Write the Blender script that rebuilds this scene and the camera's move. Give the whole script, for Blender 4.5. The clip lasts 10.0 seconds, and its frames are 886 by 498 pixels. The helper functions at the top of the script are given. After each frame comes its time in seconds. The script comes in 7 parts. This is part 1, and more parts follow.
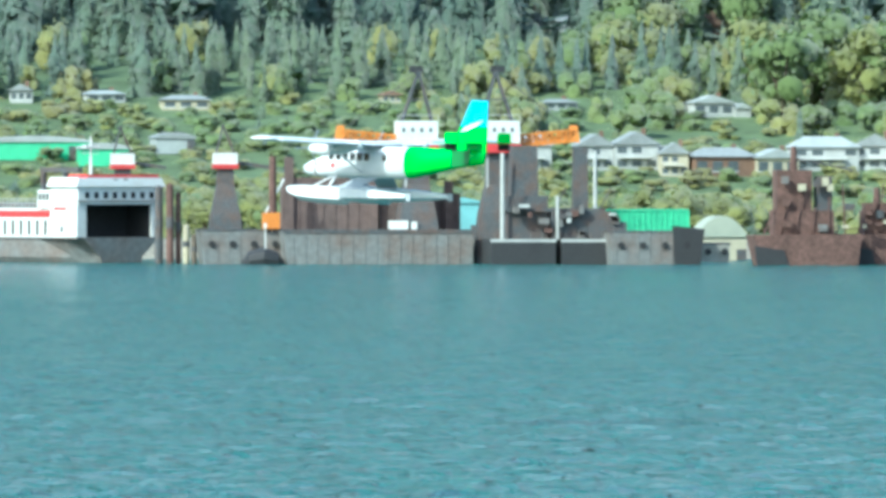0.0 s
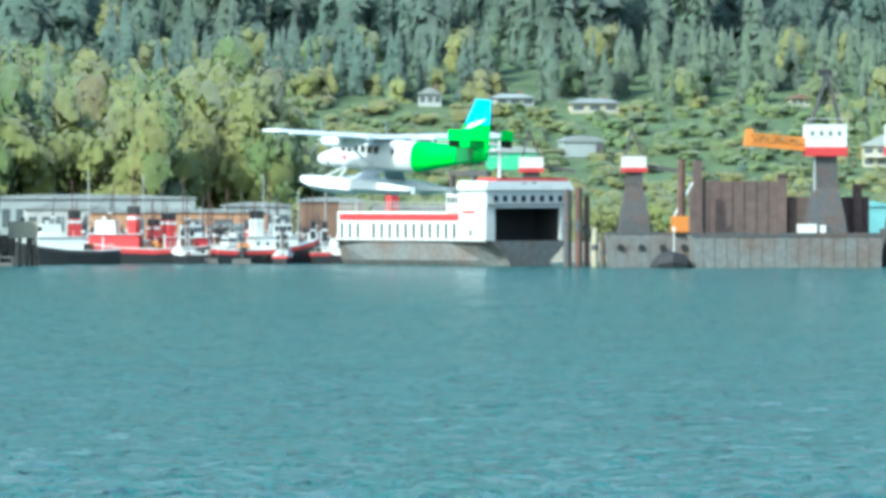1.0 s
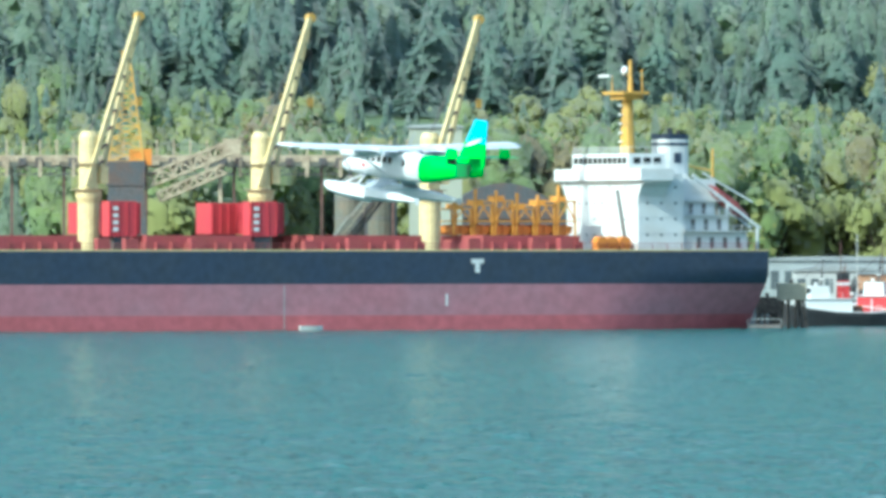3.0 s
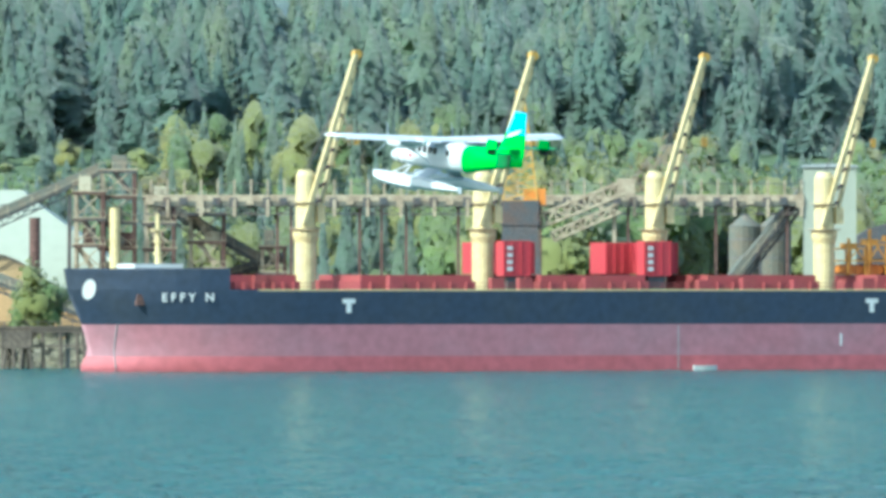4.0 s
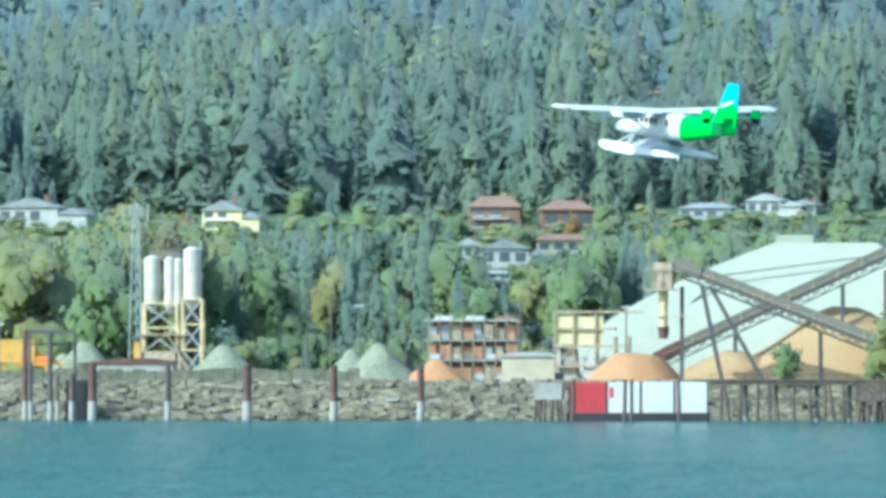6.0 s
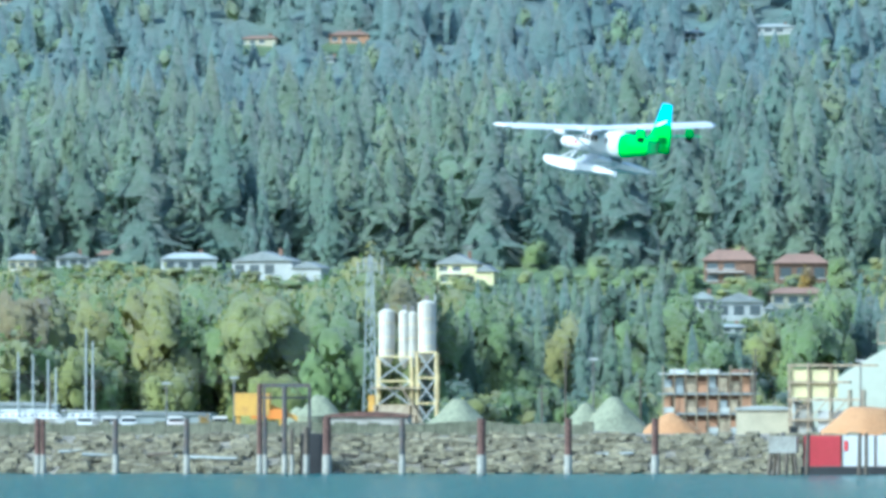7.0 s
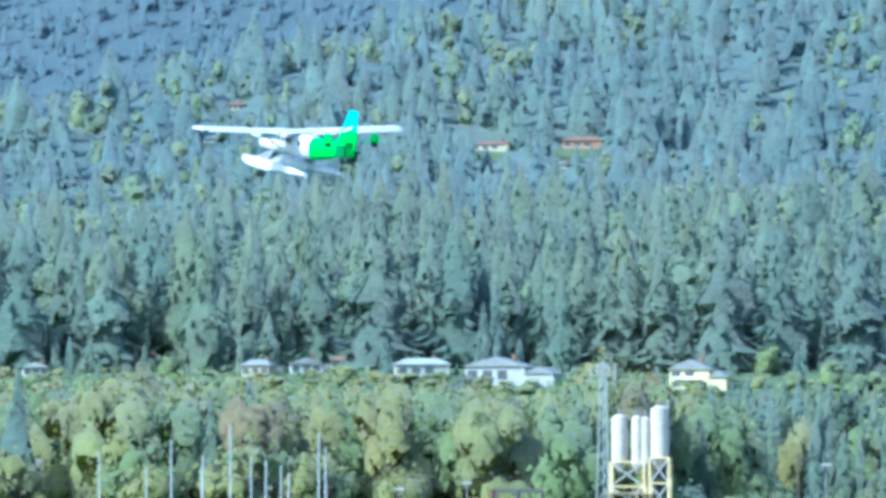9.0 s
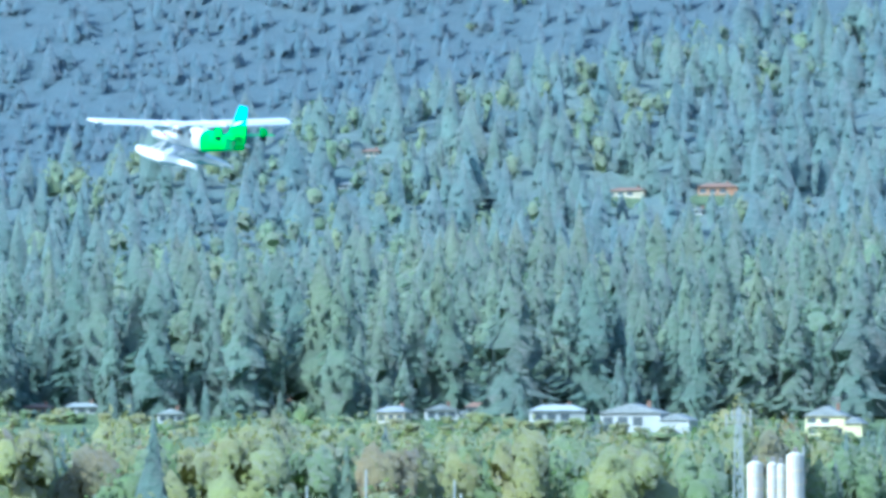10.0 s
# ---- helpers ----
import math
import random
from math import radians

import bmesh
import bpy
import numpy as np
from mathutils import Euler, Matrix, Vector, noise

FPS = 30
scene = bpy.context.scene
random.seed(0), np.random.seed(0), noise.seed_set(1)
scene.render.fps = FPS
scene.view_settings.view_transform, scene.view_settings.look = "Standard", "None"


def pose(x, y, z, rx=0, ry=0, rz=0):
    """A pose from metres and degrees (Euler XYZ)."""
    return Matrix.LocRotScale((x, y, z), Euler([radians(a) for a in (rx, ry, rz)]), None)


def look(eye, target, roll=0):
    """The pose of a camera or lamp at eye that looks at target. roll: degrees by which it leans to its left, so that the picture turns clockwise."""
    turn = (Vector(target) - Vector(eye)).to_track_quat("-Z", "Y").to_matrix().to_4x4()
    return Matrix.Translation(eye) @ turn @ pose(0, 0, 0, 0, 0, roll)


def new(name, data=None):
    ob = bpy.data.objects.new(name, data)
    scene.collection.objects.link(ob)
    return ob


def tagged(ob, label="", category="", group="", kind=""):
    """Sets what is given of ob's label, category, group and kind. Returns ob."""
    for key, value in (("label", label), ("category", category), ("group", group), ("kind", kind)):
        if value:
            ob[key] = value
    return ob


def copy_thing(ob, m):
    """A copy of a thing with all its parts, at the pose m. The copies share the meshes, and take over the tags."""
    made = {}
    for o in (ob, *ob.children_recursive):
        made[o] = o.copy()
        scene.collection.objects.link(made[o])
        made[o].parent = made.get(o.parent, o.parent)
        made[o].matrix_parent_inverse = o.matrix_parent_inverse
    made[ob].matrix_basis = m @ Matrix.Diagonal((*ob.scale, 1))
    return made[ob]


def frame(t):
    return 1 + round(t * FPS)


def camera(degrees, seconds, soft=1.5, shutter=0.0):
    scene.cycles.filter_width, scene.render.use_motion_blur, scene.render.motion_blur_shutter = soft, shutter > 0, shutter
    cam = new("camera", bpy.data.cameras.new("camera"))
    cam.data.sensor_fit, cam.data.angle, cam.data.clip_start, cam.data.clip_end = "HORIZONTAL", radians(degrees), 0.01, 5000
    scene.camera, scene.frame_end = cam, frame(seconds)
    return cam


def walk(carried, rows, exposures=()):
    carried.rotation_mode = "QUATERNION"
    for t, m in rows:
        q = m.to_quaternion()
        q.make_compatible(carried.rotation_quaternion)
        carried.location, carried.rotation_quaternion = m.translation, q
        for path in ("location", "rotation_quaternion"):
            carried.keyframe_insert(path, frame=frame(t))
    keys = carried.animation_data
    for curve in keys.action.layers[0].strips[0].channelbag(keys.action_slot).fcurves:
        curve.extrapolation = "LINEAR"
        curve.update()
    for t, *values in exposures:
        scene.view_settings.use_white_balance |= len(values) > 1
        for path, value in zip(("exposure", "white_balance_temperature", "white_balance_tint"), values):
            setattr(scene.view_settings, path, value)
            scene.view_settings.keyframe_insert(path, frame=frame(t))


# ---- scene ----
cam = camera(math.degrees(2 * math.atan(784 / 20000)), 10.0, soft=3.8)
walk(cam, [
    (0, pose(0, 0, 15, 89.6435, 0, -7.0546)),
    (0.5, pose(0, 0, 15, 89.6650, 0, -6.0068)),
    (1, pose(0, 0, 15, 89.6609, 0, -4.9830)),
    (1.5, pose(0, 0, 15, 89.6689, 0, -3.9666)),
    (2, pose(0, 0, 15, 89.7329, 0, -2.9638)),
    (2.5, pose(0, 0, 15, 89.8453, 0, -2.0045)),
    (3, pose(0, 0, 15, 89.9746, 0, -1.0874)),
    (3.2, pose(0, 0, 15, 90.0192, 0, -0.7184)),
    (4.3, pose(0, 0, 15, 90.2226, 0, 1.5964)),
    (4.5, pose(0, 0, 15, 90.2497, 0, 2.0761)),
    (5, pose(0, 0, 15, 90.3108, 0, 3.2746)),
    (5.5, pose(0, 0, 15, 90.3707, 0, 4.3554)),
    (6, pose(0, 0, 15, 90.4433, 0, 5.2396)),
    (6.2, pose(0, 0, 15, 90.4858, 0, 5.5356)),
    (7.3, pose(0, 0, 15, 90.8067, 0, 6.6671)),
    (7.5, pose(0, 0, 15, 90.8663, 0, 6.8048)),
    (8, pose(0, 0, 15, 91.0121, 0, 7.0892)),
    (8.5, pose(0, 0, 15, 91.1345, 0, 7.3436)),
    (9, pose(0, 0, 15, 91.2488, 0, 7.6082)),
    (9.5, pose(0, 0, 15, 91.3629, 0, 7.9205)),
    (10, pose(0, 0, 15, 91.4848, 0, 8.2952)),
], exposures=[(0.0, 1.18, 5130, -7.0), (3.5, 1.12, 5060, -8.0), (6.5, 1.13, 4700, -5.0), (10.0, 1.34, 4380, 0.0)])

# ---- daylight: afternoon sun behind the viewer's left shoulder ----
SUN_AZ, SUN_EL = radians(232), radians(38)
world = bpy.data.worlds.new("sky")
scene.world = world
world.use_nodes = True
wn = world.node_tree
sky = wn.nodes.new("ShaderNodeTexSky")
sky.sky_type, sky.sun_disc = "NISHITA", False
sky.sun_elevation, sky.sun_rotation = SUN_EL, SUN_AZ
sky.dust_density, sky.air_density = 3.0, 1.3
wn.links.new(sky.outputs[0], wn.nodes["Background"].inputs[0])
wn.nodes["Background"].inputs[1].default_value = 0.12
sun = new("sun", bpy.data.lights.new("sun", "SUN"))
sun.data.energy, sun.data.angle, sun.data.color = 2.55, radians(0.8), (1.0, 0.92, 0.76)
sun_way = Vector((math.sin(SUN_AZ) * math.cos(SUN_EL), math.cos(SUN_AZ) * math.cos(SUN_EL), math.sin(SUN_EL)))
sun.matrix_world = look(sun_way * 300, (0, 0, 0))


# ---- materials ----
def mat(name, colour, rough=0.7, metal=0.0, vary=0.25, size=3.0, stain=None, stain_size=0.3, stain_amount=0.4, bump=0.15, per_piece=0.0, spec=0.5):
    """A surface with fine grain (size per metre) and broad stains of another colour."""
    m = bpy.data.materials.new(name)
    m.use_nodes = True
    nt = m.node_tree
    b = nt.nodes["Principled BSDF"]
    b.inputs["Roughness"].default_value, b.inputs["Metallic"].default_value = rough, metal
    b.inputs["Specular IOR Level"].default_value = spec
    co = nt.nodes.new("ShaderNodeTexCoord")
    geo = nt.nodes.new("ShaderNodeNewGeometry")
    n1 = nt.nodes.new("ShaderNodeTexNoise")
    n1.inputs["Scale"].default_value, n1.inputs["Detail"].default_value = size, 5
    n2 = nt.nodes.new("ShaderNodeTexNoise")
    n2.inputs["Scale"].default_value, n2.inputs["Detail"].default_value = stain_size, 4
    nt.links.new(co.outputs["Object"], n1.inputs["Vector"])
    nt.links.new(co.outputs["Object"], n2.inputs["Vector"])
    ramp = nt.nodes.new("ShaderNodeMapRange")
    ramp.inputs[1].default_value, ramp.inputs[2].default_value = 0.42, 0.68
    ramp.inputs[4].default_value = stain_amount
    nt.links.new(n2.outputs["Fac"], ramp.inputs[0])
    mix = nt.nodes.new("ShaderNodeMix")
    mix.data_type = "RGBA"
    mix.inputs[6].default_value = (*colour, 1)
    mix.inputs[7].default_value = (*(stain or tuple(c * 0.6 for c in colour)), 1)
    nt.links.new(ramp.outputs[0], mix.inputs[0])
    hsv = nt.nodes.new("ShaderNodeHueSaturation")
    val = nt.nodes.new("ShaderNodeMapRange")
    val.inputs[1].default_value, val.inputs[2].default_value = 0.3, 0.7
    val.inputs[3].default_value, val.inputs[4].default_value = 1 - vary, 1 + vary
    nt.links.new(n1.outputs["Fac"], val.inputs[0])
    out = val.outputs[0]
    if per_piece:
        r = nt.nodes.new("ShaderNodeMapRange")
        r.inputs[3].default_value, r.inputs[4].default_value = 1 - per_piece, 1 + per_piece
        nt.links.new(geo.outputs["Random Per Island"], r.inputs[0])
        mu = nt.nodes.new("ShaderNodeMath")
        mu.operation = "MULTIPLY"
        nt.links.new(out, mu.inputs[0])
        nt.links.new(r.outputs[0], mu.inputs[1])
        out = mu.outputs[0]
    nt.links.new(out, hsv.inputs["Value"])
    nt.links.new(mix.outputs[2], hsv.inputs["Color"])
    nt.links.new(hsv.outputs[0], b.inputs["Base Color"])
    if bump:
        bp = nt.nodes.new("ShaderNodeBump")
        bp.inputs["Strength"].default_value, bp.inputs["Distance"].default_value = bump, 0.1
        nt.links.new(n1.outputs["Fac"], bp.inputs["Height"])
        nt.links.new(bp.outputs[0], b.inputs["Normal"])
    return m


def leaf_mat(name, dark, light, patch=0.05, vary=0.24, piece=0.1):
    """Foliage: a mix of two greens in patches, with leaf-to-leaf variation."""
    m = mat(name, dark, rough=0.65, vary=vary, size=0.11, stain=light, stain_size=patch, stain_amount=1.0, bump=0, per_piece=piece, spec=0.25)
    nt = m.node_tree
    b, out = nt.nodes["Principled BSDF"], nt.nodes["Material Output"]
    b.inputs["Sheen Weight"].default_value, b.inputs["Sheen Roughness"].default_value = 0.35, 0.6
    co = nt.nodes.new("ShaderNodeTexCoord")
    relief = nt.nodes.new("ShaderNodeTexNoise")
    relief.inputs["Scale"].default_value, relief.inputs["Detail"].default_value = 0.7, 4
    bp = nt.nodes.new("ShaderNodeBump")
    bp.inputs["Strength"].default_value, bp.inputs["Distance"].default_value = 0.7, 1.1
    nt.links.new(co.outputs["Object"], relief.inputs["Vector"])
    nt.links.new(relief.outputs["Fac"], bp.inputs["Height"])
    nt.links.new(bp.outputs[0], b.inputs["Normal"])
    tr = nt.nodes.new("ShaderNodeBsdfTranslucent")
    nt.links.new(bp.outputs[0], tr.inputs["Normal"])
    nt.links.new(b.inputs["Base Color"].links[0].from_socket, tr.inputs[0])
    mx = nt.nodes.new("ShaderNodeMixShader")
    mx.inputs[0].default_value = 0.5
    nt.links.new(b.outputs[0], mx.inputs[1])
    nt.links.new(tr.outputs[0], mx.inputs[2])
    nt.links.new(mx.outputs[0], out.inputs[0])
    return m


white_paint = mat("white_paint", (0.66, 0.67, 0.65), 0.45, vary=0.05, stain=(0.52, 0.49, 0.43), stain_amount=0.4, bump=0.03)
plane_white = mat("plane_white", (0.70, 0.71, 0.71), 0.3, vary=0.03, bump=0.0, stain_amount=0.1)
plane_green = mat("plane_green", (0.02, 0.62, 0.03), 0.35, vary=0.04, bump=0.0, stain_amount=0.08)
plane_dark = mat("plane_dark", (0.015, 0.20, 0.04), 0.4, vary=0.05, bump=0.0)
plane_blue = mat("plane_blue", (0.06, 0.50, 0.75), 0.35, vary=0.04, bump=0.0, stain_amount=0.08)
plane_grey = mat("plane_grey", (0.40, 0.44, 0.47), 0.4, vary=0.05, bump=0.0)
rubber_black = mat("rubber_black", (0.02, 0.02, 0.022), 0.7, vary=0.2)
dark_glass = mat("dark_glass", (0.02, 0.025, 0.03), 0.08, vary=0.05, bump=0.0, spec=0.8)
house_glass = mat("house_glass", (0.10, 0.12, 0.13), 0.15, vary=0.3, bump=0.0, spec=0.6)
hull_navy = mat("hull_navy", (0.032, 0.046, 0.078), 0.5, vary=0.2, size=0.7, stain=(0.05, 0.055, 0.06), stain_size=0.12, bump=0.06)
hull_red = mat("hull_red", (0.38, 0.165, 0.19), 0.6, vary=0.12, size=0.6, stain=(0.34, 0.18, 0.205), stain_size=0.09, stain_amount=0.8, bump=0.06)
hull_boot = mat("hull_boot", (0.43, 0.115, 0.13), 0.6, vary=0.15, size=0.5, stain=(0.36, 0.09, 0.09), stain_size=0.15, bump=0.06)
deck_red = mat("deck_red", (0.32, 0.065, 0.068), 0.7, vary=0.25, stain=(0.25, 0.08, 0.05))
box_red = mat("box_red", (0.46, 0.045, 0.06), 0.5, vary=0.12, stain=(0.4, 0.06, 0.05))
rust_red = mat("rust_red", (0.30, 0.07, 0.06), 0.6, vary=0.15)
cream_paint = mat("cream_paint", (0.68, 0.56, 0.28), 0.5, vary=0.1, stain=(0.45, 0.3, 0.14), stain_size=0.8)
crane_yellow = mat("crane_yellow", (0.55, 0.33, 0.06), 0.55, vary=0.15, stain=(0.3, 0.16, 0.06), stain_size=0.6)
orange_paint = mat("orange_paint", (0.62, 0.22, 0.03), 0.5, vary=0.12, stain=(0.4, 0.14, 0.03))
grab_orange = mat("grab_orange", (0.60, 0.30, 0.045), 0.55, vary=0.15, stain=(0.42, 0.17, 0.04), stain_size=0.7)
rust = mat("rust", (0.13, 0.072, 0.058), 0.85, vary=0.35, size=1.5, stain=(0.09, 0.05, 0.04), stain_size=0.35, stain_amount=0.9, bump=0.3)
dark_steel = mat("dark_steel", (0.075, 0.08, 0.085), 0.6, vary=0.3, stain=(0.12, 0.07, 0.05), stain_size=0.4, stain_amount=0.7)
grey_steel = mat("grey_steel", (0.17, 0.175, 0.17), 0.65, vary=0.2, size=1.0, stain=(0.15, 0.11, 0.09), stain_size=0.2, stain_amount=0.8)
conveyor_grey = mat("conveyor_grey", (0.145, 0.15, 0.12), 0.7, vary=0.25, stain=(0.2, 0.15, 0.1), stain_size=0.5, stain_amount=0.7)
wing_brown = mat("wing_brown", (0.125, 0.085, 0.075), 0.8, vary=0.2, size=0.8, stain=(0.09, 0.07, 0.065), stain_size=0.15, stain_amount=0.8)
silo_cream = mat("silo_cream", (0.52, 0.50, 0.43), 0.6, vary=0.1, stain=(0.36, 0.33, 0.27), stain_size=0.4, stain_amount=0.7)
tan_steel = mat("tan_steel", (0.42, 0.35, 0.24), 0.7, vary=0.25, stain=(0.2, 0.14, 0.09), stain_size=0.6, stain_amount=0.7)
timber = mat("timber", (0.13, 0.105, 0.08), 0.9, vary=0.4, size=2.0, stain=(0.07, 0.06, 0.05), stain_amount=0.8, bump=0.3)
concrete = mat("concrete", (0.36, 0.35, 0.31), 0.85, vary=0.2, stain=(0.2, 0.19, 0.16), stain_size=0.3, stain_amount=0.7)
roof_white = mat("roof_white", (0.35, 0.37, 0.29), 0.55, vary=0.05, size=0.5, stain=(0.32, 0.34, 0.26), stain_size=0.06, stain_amount=0.7, bump=0.05)
chips_tan = mat("chips_tan", (0.37, 0.26, 0.125), 0.95, vary=0.15, size=2.5, stain=(0.36, 0.22, 0.09), stain_size=0.08, stain_amount=0.8, bump=0.6)
chips_rust = mat("chips_rust", (0.37, 0.21, 0.10), 0.95, vary=0.15, size=2.5, stain=(0.4, 0.19, 0.07), stain_size=0.12, bump=0.6)
gravel_grey = mat("gravel_grey", (0.215, 0.23, 0.155), 0.95, vary=0.25, size=1.5, stain=(0.20, 0.21, 0.145), stain_size=0.1, bump=0.6)
rock_mat = mat("rock", (0.225, 0.205, 0.135), 0.9, vary=0.35, size=1.2, stain=(0.14, 0.13, 0.10), stain_size=0.5, stain_amount=0.8, bump=0.6, per_piece=0.4)
block_mat = mat("block_wall", (0.15, 0.15, 0.105), 0.9, vary=0.3, size=0.8, stain=(0.10, 0.11, 0.07), stain_size=0.25, stain_amount=0.8, bump=0.4)
red_paint = mat("red_paint", (0.55, 0.045, 0.05), 0.5, vary=0.12, stain=(0.35, 0.05, 0.04))
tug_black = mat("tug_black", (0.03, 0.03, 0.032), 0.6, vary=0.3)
green_paint = mat("green_paint", (0.12, 0.54, 0.28), 0.6, vary=0.15, stain=(0.05, 0.28, 0.16))
teal_roof = mat("teal_roof", (0.20, 0.44, 0.45), 0.6, vary=0.15)
wall_cream = mat("wall_cream", (0.46, 0.42, 0.30), 0.8, vary=0.1)
wall_yellow = mat("wall_yellow", (0.68, 0.62, 0.34), 0.8, vary=0.1)
wall_white = mat("wall_white", (0.44, 0.45, 0.43), 0.7, vary=0.08)
wall_brown = mat("wall_brown", (0.20, 0.12, 0.08), 0.8, vary=0.2)
wall_orange = mat("wall_orange", (0.42, 0.235, 0.135), 0.8, vary=0.15)
wall_grey = mat("wall_grey", (0.33, 0.36, 0.36), 0.8, vary=0.12)
roof_grey = mat("roof_grey", (0.26, 0.28, 0.28), 0.8, vary=0.2)
roof_brown = mat("roof_brown", (0.24, 0.15, 0.11), 0.8, vary=0.2)
roof_pale = mat("roof_pale", (0.36, 0.39, 0.38), 0.7, vary=0.12)
bark = mat("bark", (0.10, 0.075, 0.055), 0.95, vary=0.35, bump=0.4)
ground_mat = mat("ground", (0.095, 0.135, 0.06), 0.95, vary=0.3, size=0.2, stain=(0.085, 0.125, 0.06), stain_size=0.02, stain_amount=1.0, bump=0.3)
yard_mat = mat("yard_gravel", (0.22, 0.20, 0.16), 0.95, vary=0.3, size=0.5, stain=(0.14, 0.14, 0.10), stain_size=0.05, bump=0.3)
leaf_olive = leaf_mat("leaf_olive", (0.285, 0.32, 0.095), (0.32, 0.30, 0.09))
leaf_fresh = leaf_mat("leaf_fresh", (0.185, 0.27, 0.09), (0.25, 0.30, 0.09))
leaf_bud = leaf_mat("leaf_bud", (0.275, 0.215, 0.095), (0.235, 0.235, 0.085))
leaf_dark = leaf_mat("leaf_dark", (0.10, 0.165, 0.115), (0.12, 0.19, 0.11))
leaf_gold = leaf_mat("leaf_gold", (0.34, 0.22, 0.03), (0.28, 0.2, 0.04))
woods_near = leaf_mat("woods_near", (0.125, 0.20, 0.152), (0.195, 0.25, 0.13), 0.014)
# distance haze is put into these colours: woods turn bluer and paler uphill
woods_mid_hazed = leaf_mat("woods_mid_hazed", (0.13, 0.215, 0.215), (0.185, 0.265, 0.195), 0.012)
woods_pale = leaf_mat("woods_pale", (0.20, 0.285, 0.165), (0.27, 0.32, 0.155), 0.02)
woods_far_hazed = leaf_mat("woods_far_hazed", (0.115, 0.195, 0.235), (0.135, 0.215, 0.235), 0.006, 0.12)


def water_mat():
    m = mat("water", (0.028, 0.114, 0.110), 0.14, vary=0.1, size=0.05, stain=(0.032, 0.124, 0.118), stain_size=0.012, stain_amount=1.0, bump=0, spec=0.1)
    nt = m.node_tree
    b = nt.nodes["Principled BSDF"]
    b.inputs["IOR"].default_value = 1.33
    co = nt.nodes.new("ShaderNodeTexCoord")
    last = None
    for size, detail, dist, strength, squeeze in ((0.12, 3, 3.4, 0.7, 0.55), (0.3, 4, 4.0, 1.0, 0.45), (0.85, 5, 1.9, 1.0, 0.5)):
        n = nt.nodes.new("ShaderNodeTexNoise")
        n.inputs["Scale"].default_value, n.inputs["Detail"].default_value = size, detail
        n.inputs["Distortion"].default_value = 0.4
        mp = nt.nodes.new("ShaderNodeMapping")
        mp.inputs["Scale"].default_value = (1.0, squeeze, 1.0)
        nt.links.new(co.outputs["Object"], mp.inputs[0])
        nt.links.new(mp.outputs[0], n.inputs["Vector"])
        bp = nt.nodes.new("ShaderNodeBump")
        bp.inputs["Strength"].default_value, bp.inputs["Distance"].default_value = strength, dist
        nt.links.new(n.outputs["Fac"], bp.inputs["Height"])
        if last:
            nt.links.new(last.outputs[0], bp.inputs["Normal"])
        last = bp
    nt.links.new(last.outputs[0], b.inputs["Normal"])
    return m


